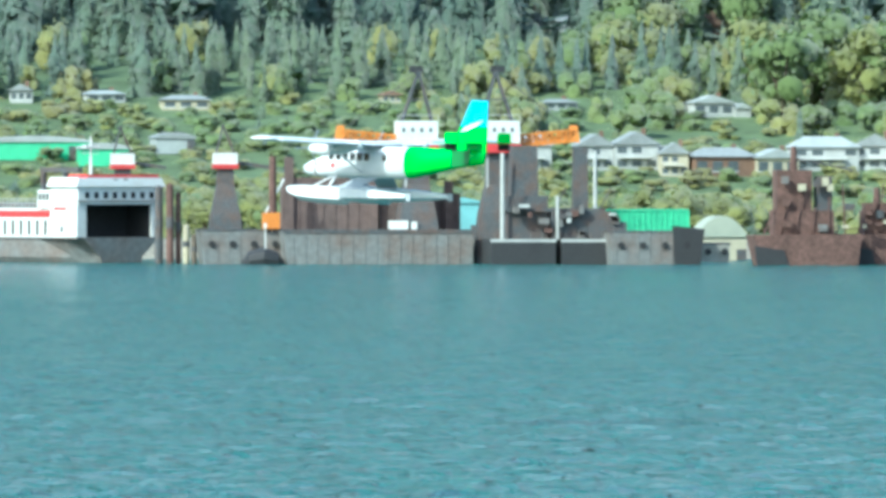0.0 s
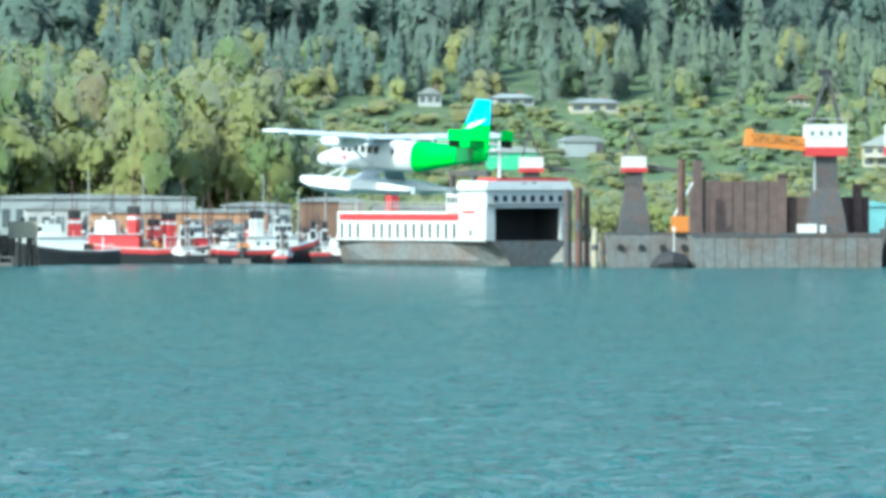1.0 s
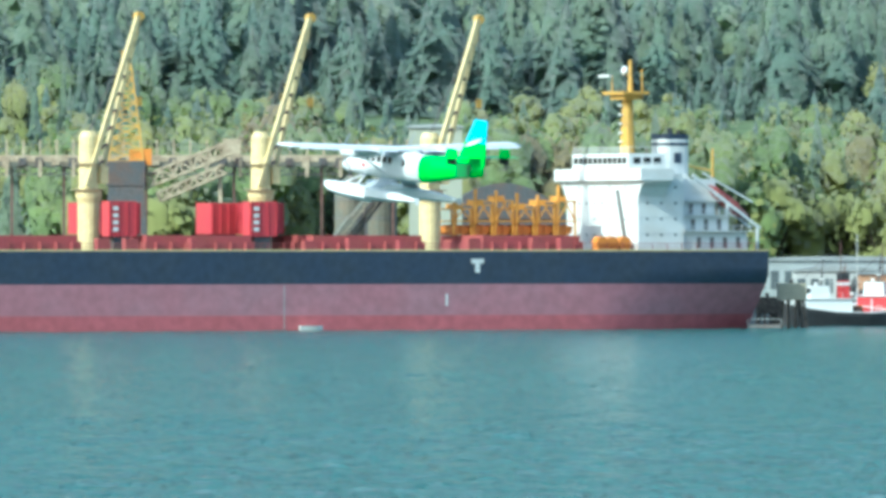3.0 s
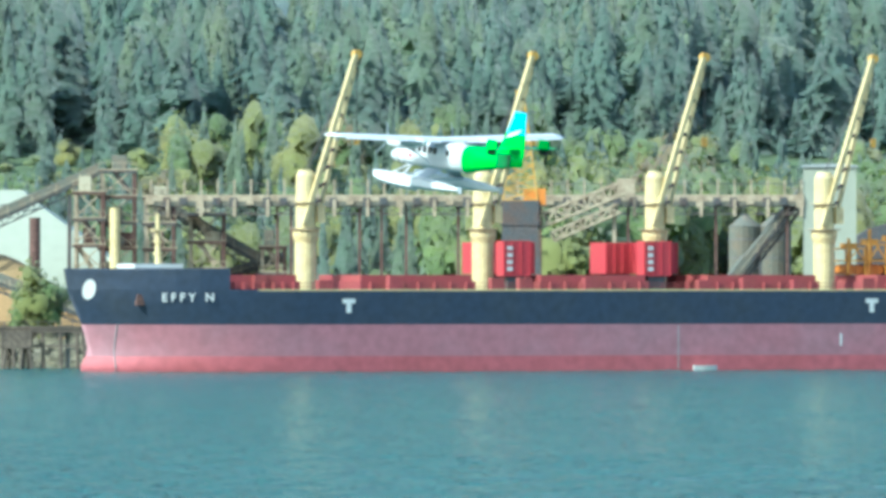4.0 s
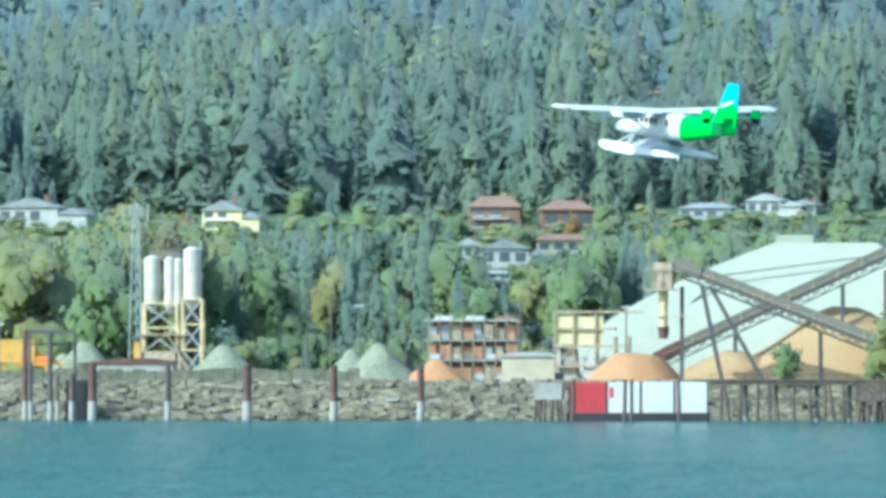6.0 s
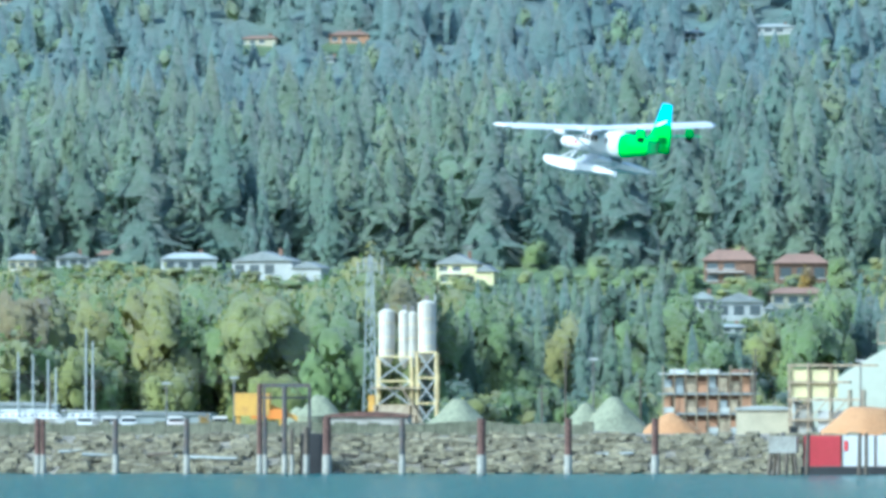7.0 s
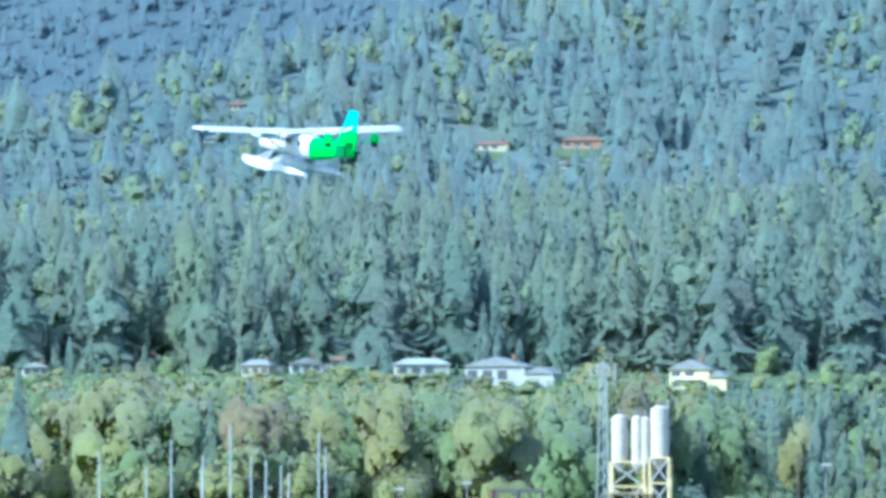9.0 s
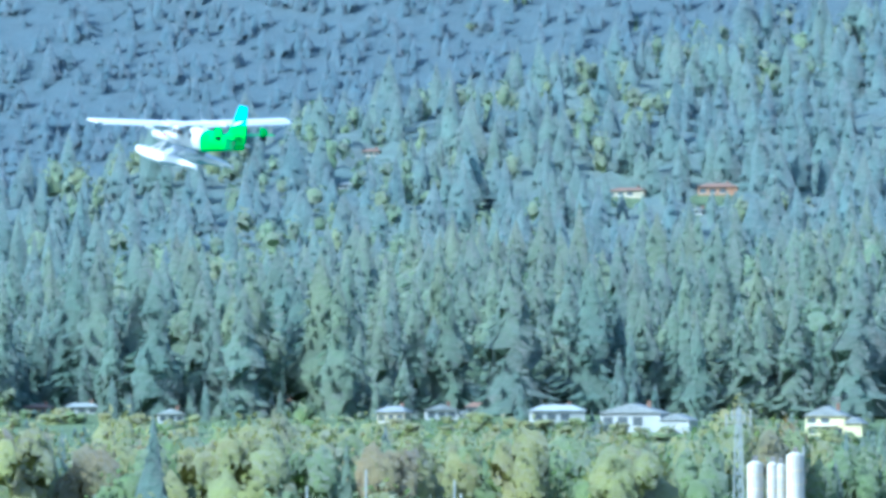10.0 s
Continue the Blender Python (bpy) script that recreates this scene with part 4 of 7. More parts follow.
def conveyor(label, a, b, legs, w=2.8, h=2.1, y_leg=None):
    """A covered belt gallery on a truss, with trestles at shares of its length."""
    a, b = Vector(a), Vector(b)
    t = thing("conveyor", label, "conveyor", *a)
    d = b - a
    up = Vector((0, 0, 1))
    part("gallery", Mesh().beam(up * h * .30, d + up * h * .30, w, h * .85), conveyor_grey, t, "grey ribbed belt cover")
    part("ridge_cap", Mesh().beam(up * h * .80, d + up * h * .80, w * .7, h * .18), conveyor_grey, t)
    part("walkway", Mesh().beam(-up * h * .18 - Vector((0, w * .62, 0)), d - up * h * .18 - Vector((0, w * .62, 0)), w * .3, .15), dark_steel, t)
    part("walk_rail", Mesh().beam(up * h * .3 - Vector((0, w * .76, 0)), d + up * h * .3 - Vector((0, w * .76, 0)), .1), tan_steel, t)
    part("tail_hood", Mesh().beam(-d.normalized() * 1.6 + up * h * .2, d.normalized() * 4.0 + up * h * .3, w * 1.2, h * 1.1), rust if a.z < 15 else conveyor_grey, t)
    part("truss", Mesh().truss(-up * h * .35, d - up * h * .35, w, h * .7, max(6, int(d.length / 3.2)), .16), dark_steel, t)
    for k in range(int(d.length / 2.4)):
        c = d * ((k + .5) / int(d.length / 2.4))
        if k % 2 == 0:
            part("cover_rib", Mesh().beam(c + Vector((0, -w / 2 - .06, h * .02)), c + Vector((0, -w / 2 - .06, h * .66)), .18), tan_steel, t)
    for s, spread in legs:
        c = d * s - up * h * .7
        foot = 3.0 - a.z
        for y in (-w / 2, w / 2):
            part("trestle_leg", Mesh().beam(c + Vector((0, y, 0)), Vector((c.x + spread, y * 1.5, foot)), .55), dark_steel, t)
        if abs(spread) < 1:
            for k in range(3):
                z0, z1 = c.z + (foot - c.z) * k / 3, c.z + (foot - c.z) * (k + 1) / 3
                part("brace", Mesh().beam((c.x, -w / 2, z0), (c.x + .2, w / 2, z1), .22), dark_steel, t)
    return t


conveyor("long grey inclined belt conveyor over the chip heap", (-144, 2044, 27.2), (-98, 2040, 9.4), [(.08, 4.5), (.12, 11.5), (.55, 0), (.86, 0)])
conveyor("grey inclined conveyor rising to the transfer tower", (-149, 2066, 11.0), (-96, 2070, 35.2), [(.25, 0), (.62, 0), (.9, 0)], 2.6, 2.2)
conveyor("short conveyor coming down from the transfer tower", (-85, 2072, 29.2), (-66, 2074, 18.4), [(.6, 0), (.95, 0)], 2.6, 2.2)
conveyor("tan inclined conveyor beside the white tower", (20.5, 2062, 15.5), (32, 2064, 30), [(.4, 0)], 2.8, 2.4)
conveyor("low inclined conveyor behind the ship bow", (-64, 2078, 19), (-86, 2080, 12), [(.5, 0)], 2.2, 1.8)


def head_tower():
    t = thing("spout_tower", "tan conveyor head house with a hanging spout", "machine", -147.5, 2044, 3)
    part("cabin", Mesh().box(-1.6, 1.9, -2, 2, 20.6, 25.4), tan_steel, t)
    part("platform", Mesh().box(-3.4, 2.6, -2.4, 2.4, 20.3, 20.6), tan_steel, t)
    for k in range(4):
        part("stanchion", Mesh().beam((-3.3 + k * 1.6, -2.4, 20.6), (-3.3 + k * 1.6, -2.4, 24.2), .14), tan_steel, t)
    part("top_rail", Mesh().beam((-3.3, -2.4, 24.2), (2.6, -2.4, 24.2), .14), tan_steel, t)
    part("spout", Mesh().tube((.2, 0, 20.3), (.2, 0, 13.8), .9, .7), cream_paint, t)
    part("spout_mouth", Mesh().tube((.2, 0, 13.8), (.2, 0, 11.6), 1.1, .8), rust, t)
    part("catwalk", Mesh().box(-1, 4.5, -1, 1, 15.6, 15.8), tan_steel, t)
    part("support_mast", Mesh().beam((3.5, 1, 0), (3.5, 1, 21), .7), dark_steel, t)


head_tower()


def transfer_tower(x, y, w, h, label, seed):
    rng = random.Random(seed)
    t = thing("transfer_tower", label, "tower", x, y, 3)
    for sx in (-1, 1):
        for sy in (-1, 1):
            part("column", Mesh().beam((sx * w / 2, sy * 3, 0), (sx * w / 2, sy * 3, h), .55), rust if sx > 0 else tan_steel, t)
    n = int(h / 4.2)
    for k in range(n):
        z = h * (k + 1) / n
        part("floor_deck", Mesh().box(-w / 2 - .6, w / 2 + .6, -3.6, 3.6, z - .25, z), tan_steel, t)
        part("brace", Mesh().beam((-w / 2, -3, z - h / n), (w / 2, -3, z), .25), tan_steel, t)
        part("brace", Mesh().beam((w / 2, -3, z - h / n), (-w / 2, -3, z), .25), tan_steel, t)
        part("handrail", Mesh().beam((-w / 2 - .5, -3.5, z + 1.1), (w / 2 + .5, -3.5, z + 1.1), .12), tan_steel, t)
        for x in (-w / 2 - .5, -w / 6, w / 6, w / 2 + .5):
            part("rail_post", Mesh().beam((x, -3.5, z), (x, -3.5, z + 1.1), .1), tan_steel, t)
        part("floor_beam", Mesh().beam((-w / 2 - .6, -3.3, z - .5), (w / 2 + .6, -3.3, z - .5), .3, .5), rust if k % 2 else dark_steel, t)
        if rng.random() < .8:
            a = rng.uniform(-w / 2, -w * .1)
            part("chute", Mesh().beam((a, -2, z - .3), (a + w * .5, -2, z - h / n + .4), .9, .9), rng.choice((tan_steel, grey_steel, dark_steel)), t)
        if rng.random() < .8:
            a = rng.uniform(-w / 2, 0)
            part("machine_box", Mesh().box(a, a + w * .45, -2.2, 2, z, z + rng.uniform(1.4, 3)), rng.choice((wall_cream, conveyor_grey, rust)), t)


transfer_tower(-92.5, 2072, 6.0, 33, "rust and tan steel transfer tower", 1)
transfer_tower(-84.5, 2064, 5.0, 28, "tan lattice transfer tower with machinery decks", 2)
transfer_tower(-97.5, 2068, 5.0, 29, "tan and rust drive tower under the conveyor head", 9)
transfer_tower(-76, 2068, 6.0, 25, "open steel tower carrying the down conveyor", 11)
transfer_tower(-64, 2072, 4.0, 19, "weathered tan steel support tower", 3)
transfer_tower(-105.5, 2046, 4.0, 11, "low tan conveyor drive tower", 4)


def cement_column(x, y, z0, z1, r, m, label):
    ob = smooth(part("vent_column", Mesh().tube((0, 0, 0), (0, 0, z1 - z0), r, r, 14), m), False)
    ob.matrix_basis = pose(x, y, z0)
    part("collar", Mesh().tube((0, 0, (z1 - z0) * .4), (0, 0, (z1 - z0) * .46), r * 1.25, r * 1.25, 14), m, ob)
    return tagged(ob, label, "column")


cement_column(-106.8, 2052, 3, 27, 1.0, rust, "rusty steel conveyor column")
cement_column(-92.4, 2056, 3, 28.8, .95, cream_paint, "cream dust-collector column")


def gallery():
    t = thing("belt_gallery", "long weathered overhead belt gallery on thin rusty posts", "conveyor", -27, 2062, 3)
    part("deck", Mesh().box(-60, 60, -1.6, 1.6, 26.2, 27.0), conveyor_grey, t)
    part("side_beam", Mesh().box(-60, 60, -1.75, -1.6, 27.0, 28.2), tan_steel, t)
    part("truss", Mesh().truss((-60, 0, 25.4), (60, 0, 25.4), 2.6, 1.5, 44, .15), dark_steel, t)
    for k in range(40):
        x = -59 + k * 3.04
        part("stanchion", Mesh().box(x - .17, x + .17, -1.8, -1.5, 28.2, 31.0), tan_steel, t)
        part("side_box", Mesh().box(x - .9, x + .5, -1.9, -1.76, 26.4 - k % 2 * .5, 27.7), dark_steel if k % 3 else tan_steel, t)
        if k % 2:
            part("hanger", Mesh().box(x - .3, x + .3, -1.95, -1.76, 24.2, 27.4), tan_steel, t)
    part("top_wire", Mesh().beam((-60, -1.7, 30.2), (60, -1.7, 30.2), .12), dark_steel, t)
    for x in (-36, -33.5, -21, -17, -12.5, -3, 12, 28, 44, 57):
        part("post", Mesh().beam((x, 0, 0), (x, 0, 26.2), .5), rust, t, "rusty steel post")


gallery()


def ship_loader():
    t = thing("ship_loader", "yellow lattice ship loader with a tan boom", "crane", -18.5, 2044, 3)
    tower = Mesh()
    for k in range(9):
        z0, z1 = 27 + k * 2.1, 27 + (k + 1) * 2.1
        w0, w1 = 3.1 - k * .27, 3.1 - (k + 1) * .27
        for sx, sy in ((-1, -1), (1, -1), (1, 1), (-1, 1)):
            tower.beam((sx * w0, sy * w0 * .7, z0), (sx * w1, sy * w1 * .7, z1), .3)
        for sx in (-1, 1):
            tower.beam((sx * w0, -w0 * .7, z0), (-sx * w1, -w1 * .7, z1), .2)
            tower.beam((sx * w0, w0 * .7, z0), (-sx * w1, w1 * .7, z1), .2)
        tower.beam((-w0, -w0 * .7, z0), (w0, -w0 * .7, z0), .22)
    part("lattice_mast", tower, crane_yellow, t)
    part("mast_head", Mesh().box(-.9, .9, -.9, .9, 45.5, 47), crane_yellow, t)
    part("machine_house", Mesh().box(-3.6, 3.4, -3, 3, 22.5, 27), dark_steel, t)
    part("counterweight", Mesh().box(.6, 4.6, -2, 2, 26.2, 29.2), orange_paint, t)
    part("gantry_base", Mesh().box(-4.6, 4.6, -4, 4, 0, 22.5, .7), dark_steel, t)
    part("boom", Mesh().truss((3, 0, 23), (19, -2, 29.4), 2.4, 2.2, 9, .3), tan_steel, t)
    part("lower_boom", Mesh().truss((6, 0, 20.5), (18, -2, 25.6), 2.0, 1.6, 7, .26), tan_steel, t)
    part("boom_cover", Mesh().beam((3, 0, 24.2), (19, -2, 30.6), 2.4, .5), tan_steel, t)
    part("leg", Mesh().beam((17, -1, 0), (17, -1, 26.5), .7), tan_steel, t)
    part("boom_head", Mesh().box(17.5, 20.5, -3.4, -.6, 28, 31), tan_steel, t)


ship_loader()


def shed(name, label, x, y, z, w, d, h, wall, roof, arch=0.0, bays=0, category="building", rz=0.0, door=True):
    """A shed with an arched or low gabled roof, wall bays and a door."""
    t = thing(name, label, category, x, y, z, rz)
    part("wall", Mesh().box(-w / 2, w / 2, -d / 2, d / 2, 0, h), wall, t)
    n = 10
    line = [(-w / 2 - .3 + (w + .6) * k / n, h + arch * (1 - (2 * k / n - 1) ** 2)) for k in range(n + 1)]
    part("roof", Mesh().prism(line + [(w / 2 + .3, h - .3), (-w / 2 - .3, h - .3)], -d / 2 - .4, d / 2 + .4), roof, t)
    for k in range(bays):
        bx = -w / 2 + w * (k + .5) / bays
        part("window", Mesh().box(bx - w / bays * .3, bx + w / bays * .3, -d / 2 - .06, -d / 2 + .05, h * .35, h * .75), house_glass, t)
    if door:
        part("door", Mesh().box(w * .3, w * .3 + min(3, w * .2), -d / 2 - .08, -d / 2 + .05, 0, min(h * .8, 3)), dark_steel, t)
    return t


shed("warehouse", "dark warehouse with a curved dark roof", 51.5, 2130, 3, 24, 30, 17, dark_steel, dark_steel, 6.5)
shed("long_shed", "long pale grey low shed", -43, 2150, 3, 30, 16, 11, wall_grey, roof_pale, 1.4)
shed("white_tower", "tall pale sheet-metal elevator tower", 37.8, 2064, 3, 9.6, 7, 33.5, roof_white, roof_pale, .4, door=False)
for gx0 in (22.5, 28.0):
    g = smooth(part("grain_bin", Mesh().tube((0, 0, 0), (0, 0, 22.5), 3.0, 3.0, 18).tube((0, 0, 22.5), (0, 0, 24.6), 3.1, .5, 18), conveyor_grey), False)
    g.matrix_basis = pose(gx0, 2078, 3)
    tagged(g, "grey corrugated grain bin", "silo", "grain bins")
    for k in range(6):
        part("hoop", Mesh().tube((0, 0, 3 + 3.4 * k), (0, 0, 3.3 + 3.4 * k), 3.08, 3.08, 18), grey_steel, g)


yard = Mesh()
yx = np.linspace(-170, 420, 120)
strip = ((-12, -2.5), (-7.5, .4), (-1.5, 3.15), (40, 3.2), (70, 3.15))
yard.v = [(x, shore(x) + dy + .8 * noise.noise(Vector((x / 7, dy, 5))), z + .25 * noise.noise(Vector((x / 4, dy / 5, 2)))) for dy, z in strip for x in yx]
yard.f = [(j * 120 + i, j * 120 + i + 1, (j + 1) * 120 + i + 1, (j + 1) * 120 + i) for j in range(len(strip) - 1) for i in range(119)]
tagged(part("yard_ground", yard, yard_mat), "brown gravel yard and sloping shore", "ground", kind="structure")


# ---- timber jetty, dolphins, chip barge ----
def jetty(x0, x1, y):
    t = thing("jetty", "dark timber jetty on leaning piles", "jetty", (x0 + x1) / 2, y, 0)
    w = (x1 - x0) / 2
    rng = random.Random(5)
    part("deck", Mesh().box(-w, w, -2.5, 3.5, 6.4, 7.1), timber, t)
    part("kerb", Mesh().box(-w, w, -2.7, -2.4, 7.1, 7.5), timber, t)
    n = int(w * 2 / 2.9)
    for k in range(n):
        x = -w + (k + .5) * 2 * w / n + rng.uniform(-.6, .6)
        part("pile", Mesh().tube((x, -2.2, -3), (x + rng.uniform(-.3, .3), -2.2, 6.4), .34, .3, 8), timber, t)
        if k % 3 == 0:
            part("pile", Mesh().tube((x + 2.0, -2.9, -3), (x + .6, -2.4, 6.6), .38, .32, 8), timber, t)
        if k % 2:
            part("rear_pile", Mesh().tube((x + .8, 2.5, -3), (x + .8, 2.5, 6.4), .45, .4, 8), concrete, t)
    part("waling", Mesh().box(-w, w, -2.45, -2.25, 3.8, 4.2), timber, t)
    for k in range(int(w)):
        part("rail_post", Mesh().box(-w + 2 * k, -w + 2 * k + .14, -2.5, -2.36, 7.1, 8.3), dark_steel, t)
    part("rail", Mesh().beam((-w, -2.45, 8.3), (w, -2.45, 8.3), .1), dark_steel, t)


jetty(-135, -94.5, 1992)


def dolphin(x, y, label, h=6.8, cap=concrete, w=5.0):
    t = thing("mooring_dolphin", label, "dolphin", x, y, 0, group="mooring dolphins")
    part("cap", Mesh().box(-w / 2, w / 2, -2.2, 2.2, h - 3.0, h), cap, t)
    for k, (px, py, lean) in enumerate(((-2, -1.8, -.7), (-.7, -2, .1), (.8, -1.8, -.2), (2, -1.8, .8), (-1.5, 1.6, -.5), (1.5, 1.6, .5))):
        part("pile", Mesh().tube((px * w / 5 + lean * 1.3, py - .4, -3), (px * w / 5, py, h - 2.9), .36, .32, 8), timber, t)
    part("bollard", Mesh().tube((0, 0, h), (0, 0, h + .7), .3, .4, 8), dark_steel, t)


dolphin(-164.2, 1996, "grey concrete mooring dolphin on timber piles")
dolphin(-106.5, 1990, "weathered mooring dolphin beside the jetty", 6.6, timber)
dolphin(100.5, 2016, "weathered dolphin of timber piles at the ship stern", 8.0, wall_cream)
dolphin(96.8, 2030, "dark timber dolphin by the tug basin", 5.5, timber, 4.0)


def chip_barge():
    t = thing("chip_barge", "dark barge loaded with red and white containers", "barge", -148.5, 1998, 0)
    part("hull", Mesh().box(-12.5, 12.5, -3.2, 3.2, -1, 1.3), tug_black, t)
    part("deck_edge", Mesh().box(-12.6, 12.6, -3.3, 3.3, 1.3, 1.5), dark_steel, t)
    for x0, x1, m, lab in ((-12.2, -5.6, box_red, "red container"), (-5.4, .4, white_paint, "white container"), (.6, 6.4, white_paint, "white container"), (6.6, 12.3, white_paint, "white container")):
        c = part("container", Mesh().box(x0, x1, -2.4, 2.4, 1.5, 6.9), m, t, lab)
        for k in range(int((x1 - x0) / .75)):
            part("rib", Mesh().box(x0 + .3 + k * .75, x0 + .5 + k * .75, -2.5, -2.4, 1.8, 6.6), m, c)
        part("corner_post", Mesh().box(x0, x0 + .22, -2.52, -2.3, 1.5, 6.95), rust, c)
    part("red_mark", Mesh().box(-4.9, -4.2, -2.56, -2.5, 4.2, 6.0), red_paint, t, "red mark on the container side")


chip_barge()
for k, x in enumerate((-159.5, -150.2, -149.0, -140.6)):
    p = part("fender_pile", Mesh().tube((0, 0, -3), (0, 0, 7.4), .38, .32, 8), timber)
    p.matrix_basis = pose(x, 1989, 0, 0, 2 - k, 0)
    tagged(p, "dark timber fender pile standing in the water", "pile", "fender piles")
for x, h, m, r in ((-298.0, 9.8, rust, .5), (-297.0, 9.6, rust, .45), (-283.9, 9.8, dark_steel, .5), (-271.1, 9.8, dark_steel, .5), (-258.0, 16, rust, .45), (-257.0, 10, dark_steel, .4),
                   (-253.5, 15.6, dark_steel, .45), (-252.2, 8, timber, .35), (-249.6, 8.2, timber, .5), (-245.9, 10, rust, .75), (-232.4, 9.8, dark_steel, .5),
                   (-218.2, 9.8, rust, .75), (-202.7, 9.8, rust, .65), (-187.2, 9.8, rust, .62), (-312, 9.8, rust, .6), (-325, 9.8, dark_steel, .6), (-340, 9.8, rust, .6)):
    p = part("steel_pile", Mesh().tube((0, 0, -3), (0, 0, h), r, r, 12).tube((0, 0, h), (0, 0, h + .12), r * 1.06, r * 1.0, 12), m)
    p.matrix_basis = pose(x * 1.004, 2006, 0)
    tagged(p, "tall rusty steel pile at the shore" if m is rust else "dark weathered pile at the shore", "pile", "shore piles")
    part("sleeve", Mesh().tube((0, 0, -1), (0, 0, 3.4), r * 1.12, r * 1.12, 12), concrete, p, "pale encrusted foot")
t = thing("pile_frame", "dark steel trestle between tall piles", "trestle", -255.5, 2010, 0)
part("crossbeam", Mesh().beam((-4, 0, 15.8), (5, 0, 15.8), .7), dark_steel, t)
part("crossbeam", Mesh().beam((-4, 2, 13.6), (5, 2, 13.6), .4), dark_steel, t)
part("back_leg", Mesh().beam((4.6, 3, -1), (4.6, 3, 15.8), .5), dark_steel, t)
part("back_leg", Mesh().beam((-3.6, 3, -1), (-3.6, 3, 15.8), .5), dark_steel, t)
part("fender_block", Mesh().box(3.2, 7, 1, 3, -1, 7.2), tug_black, t)


# ---- rocky bank ----
def rock_set(name, n, x0, x1, seed, big):
    rng = random.Random(seed)
    out = []
    for _ in range(n):
        x, s = rng.uniform(x0, x1), rng.random()
        y, z = 2012 + 20 * s, -.3 + 7.2 * s ** .9
        r = rng.uniform(.35, 1.0) * big
        w = rng.uniform(1.0, 2.1)
        c = [Vector((rng.uniform(.6, 1.1) * sx * w, rng.uniform(.6, 1.1) * sy, rng.uniform(.5, 1.0) * sz * .75)) * r for sx in (-1, 1) for sy in (-1, 1) for sz in (-1, 1)]
        c = [Vector((x, y, z)) + p for p in c]
        for q in ((0, 1, 3, 2), (4, 6, 7, 5), (0, 4, 5, 1), (2, 3, 7, 6), (0, 2, 6, 4), (1, 5, 7, 3)):
            out.append(np.array([c[q[0]], c[q[1]], c[q[2]], c[q[0]], c[q[2]], c[q[3]]], dtype=np.float32))
    stuff(name, out, rock_mat, "grey-brown riprap boulders along the shore", "rocks")


bank = Mesh()
bx = np.linspace(-420, -160, 90)
prof = [(2006, -2), (2013, -.2), (2020, 2.4), (2028, 5.2), (2035, 6.6), (2046, 6.8), (2056, 2.8)]
bank.v = [(x, y + 1.2 * noise.noise(Vector((x / 6, y, 3))), z + .5 * noise.noise(Vector((x / 5, y / 4, 1)))) for y, z in prof for x in bx]
bank.f = [(j * 90 + i, j * 90 + i + 1, (j + 1) * 90 + i + 1, (j + 1) * 90 + i) for j in range(len(prof) - 1) for i in range(89)]
tagged(smooth(part("shore_bank", bank, yard_mat), False), "rocky brown shore bank", "bank", kind="structure")
rock_set("riprap", 2600, -420, -166, 21, 1.0)
rock_set("riprap", 1000, -166, -86, 22, 1.0)
rng = random.Random(31)
wall_t = thing("block_wall", "low weathered concrete block wall on the bank", "wall", 0, 2040, 6.6)
for k in range(62):
    x = -330 + k * 2.06
    part("block", Mesh().box(x, x + 1.98, -.7, .7, -.5, 2.3 + rng.uniform(-.3, .4)), block_mat, wall_t)
for k in range(9):
    x = rng.uniform(-300, -180)
    lg = part("driftwood_log", Mesh().tube((-rng.uniform(2, 5), 0, 0), (rng.uniform(2, 5), .4, rng.uniform(-.6, .6)), .32, .22, 8), roof_pale if k % 3 else timber)
    lg.matrix_basis = pose(x, 2017 + rng.uniform(0, 8), 2.3 + rng.uniform(0, 1.5), 0, 0, rng.uniform(-20, 20))
    tagged(lg, "bleached driftwood log on the riprap", "log", "driftwood logs")

# ---- gravel yard ----
pile("gravel_heap", "grey-green gravel cone in the yard", -258, 2085, 6.0, 8.6, 8.9, gravel_grey, 1.0, 11)
pile("gravel_heap", "flat grey gravel heap in the yard", -262.5, 2090, 5.0, 6.5, 7.6, gravel_grey, 1.0, 12)
pile("gravel_heap", "grey gravel cone below the silos", -231.5, 2080, 6.0, 8.8, 8.3, gravel_grey, 1.0, 13)
pile("gravel_heap", "grey gravel cone with a double peak", -203, 2085, 6.0, 8.2, 8.6, gravel_grey, 1.0, 14)
pile("gravel_heap", "small grey gravel cone in the yard", -208.3, 2086, 6.0, 6.5, 7.4, gravel_grey, 1.0, 15)
pile("wood_chip_heap", "orange-brown chip heap beside the apartments", -192.5, 2084, 6.0, 6.4, 5.4, chips_rust, 1.15, 16)
pile("earth_bank", "low yard fill under the gravel heaps", -240, 2084, 3.0, 36, 6.5, yard_mat, 3.2, 17, "earth")


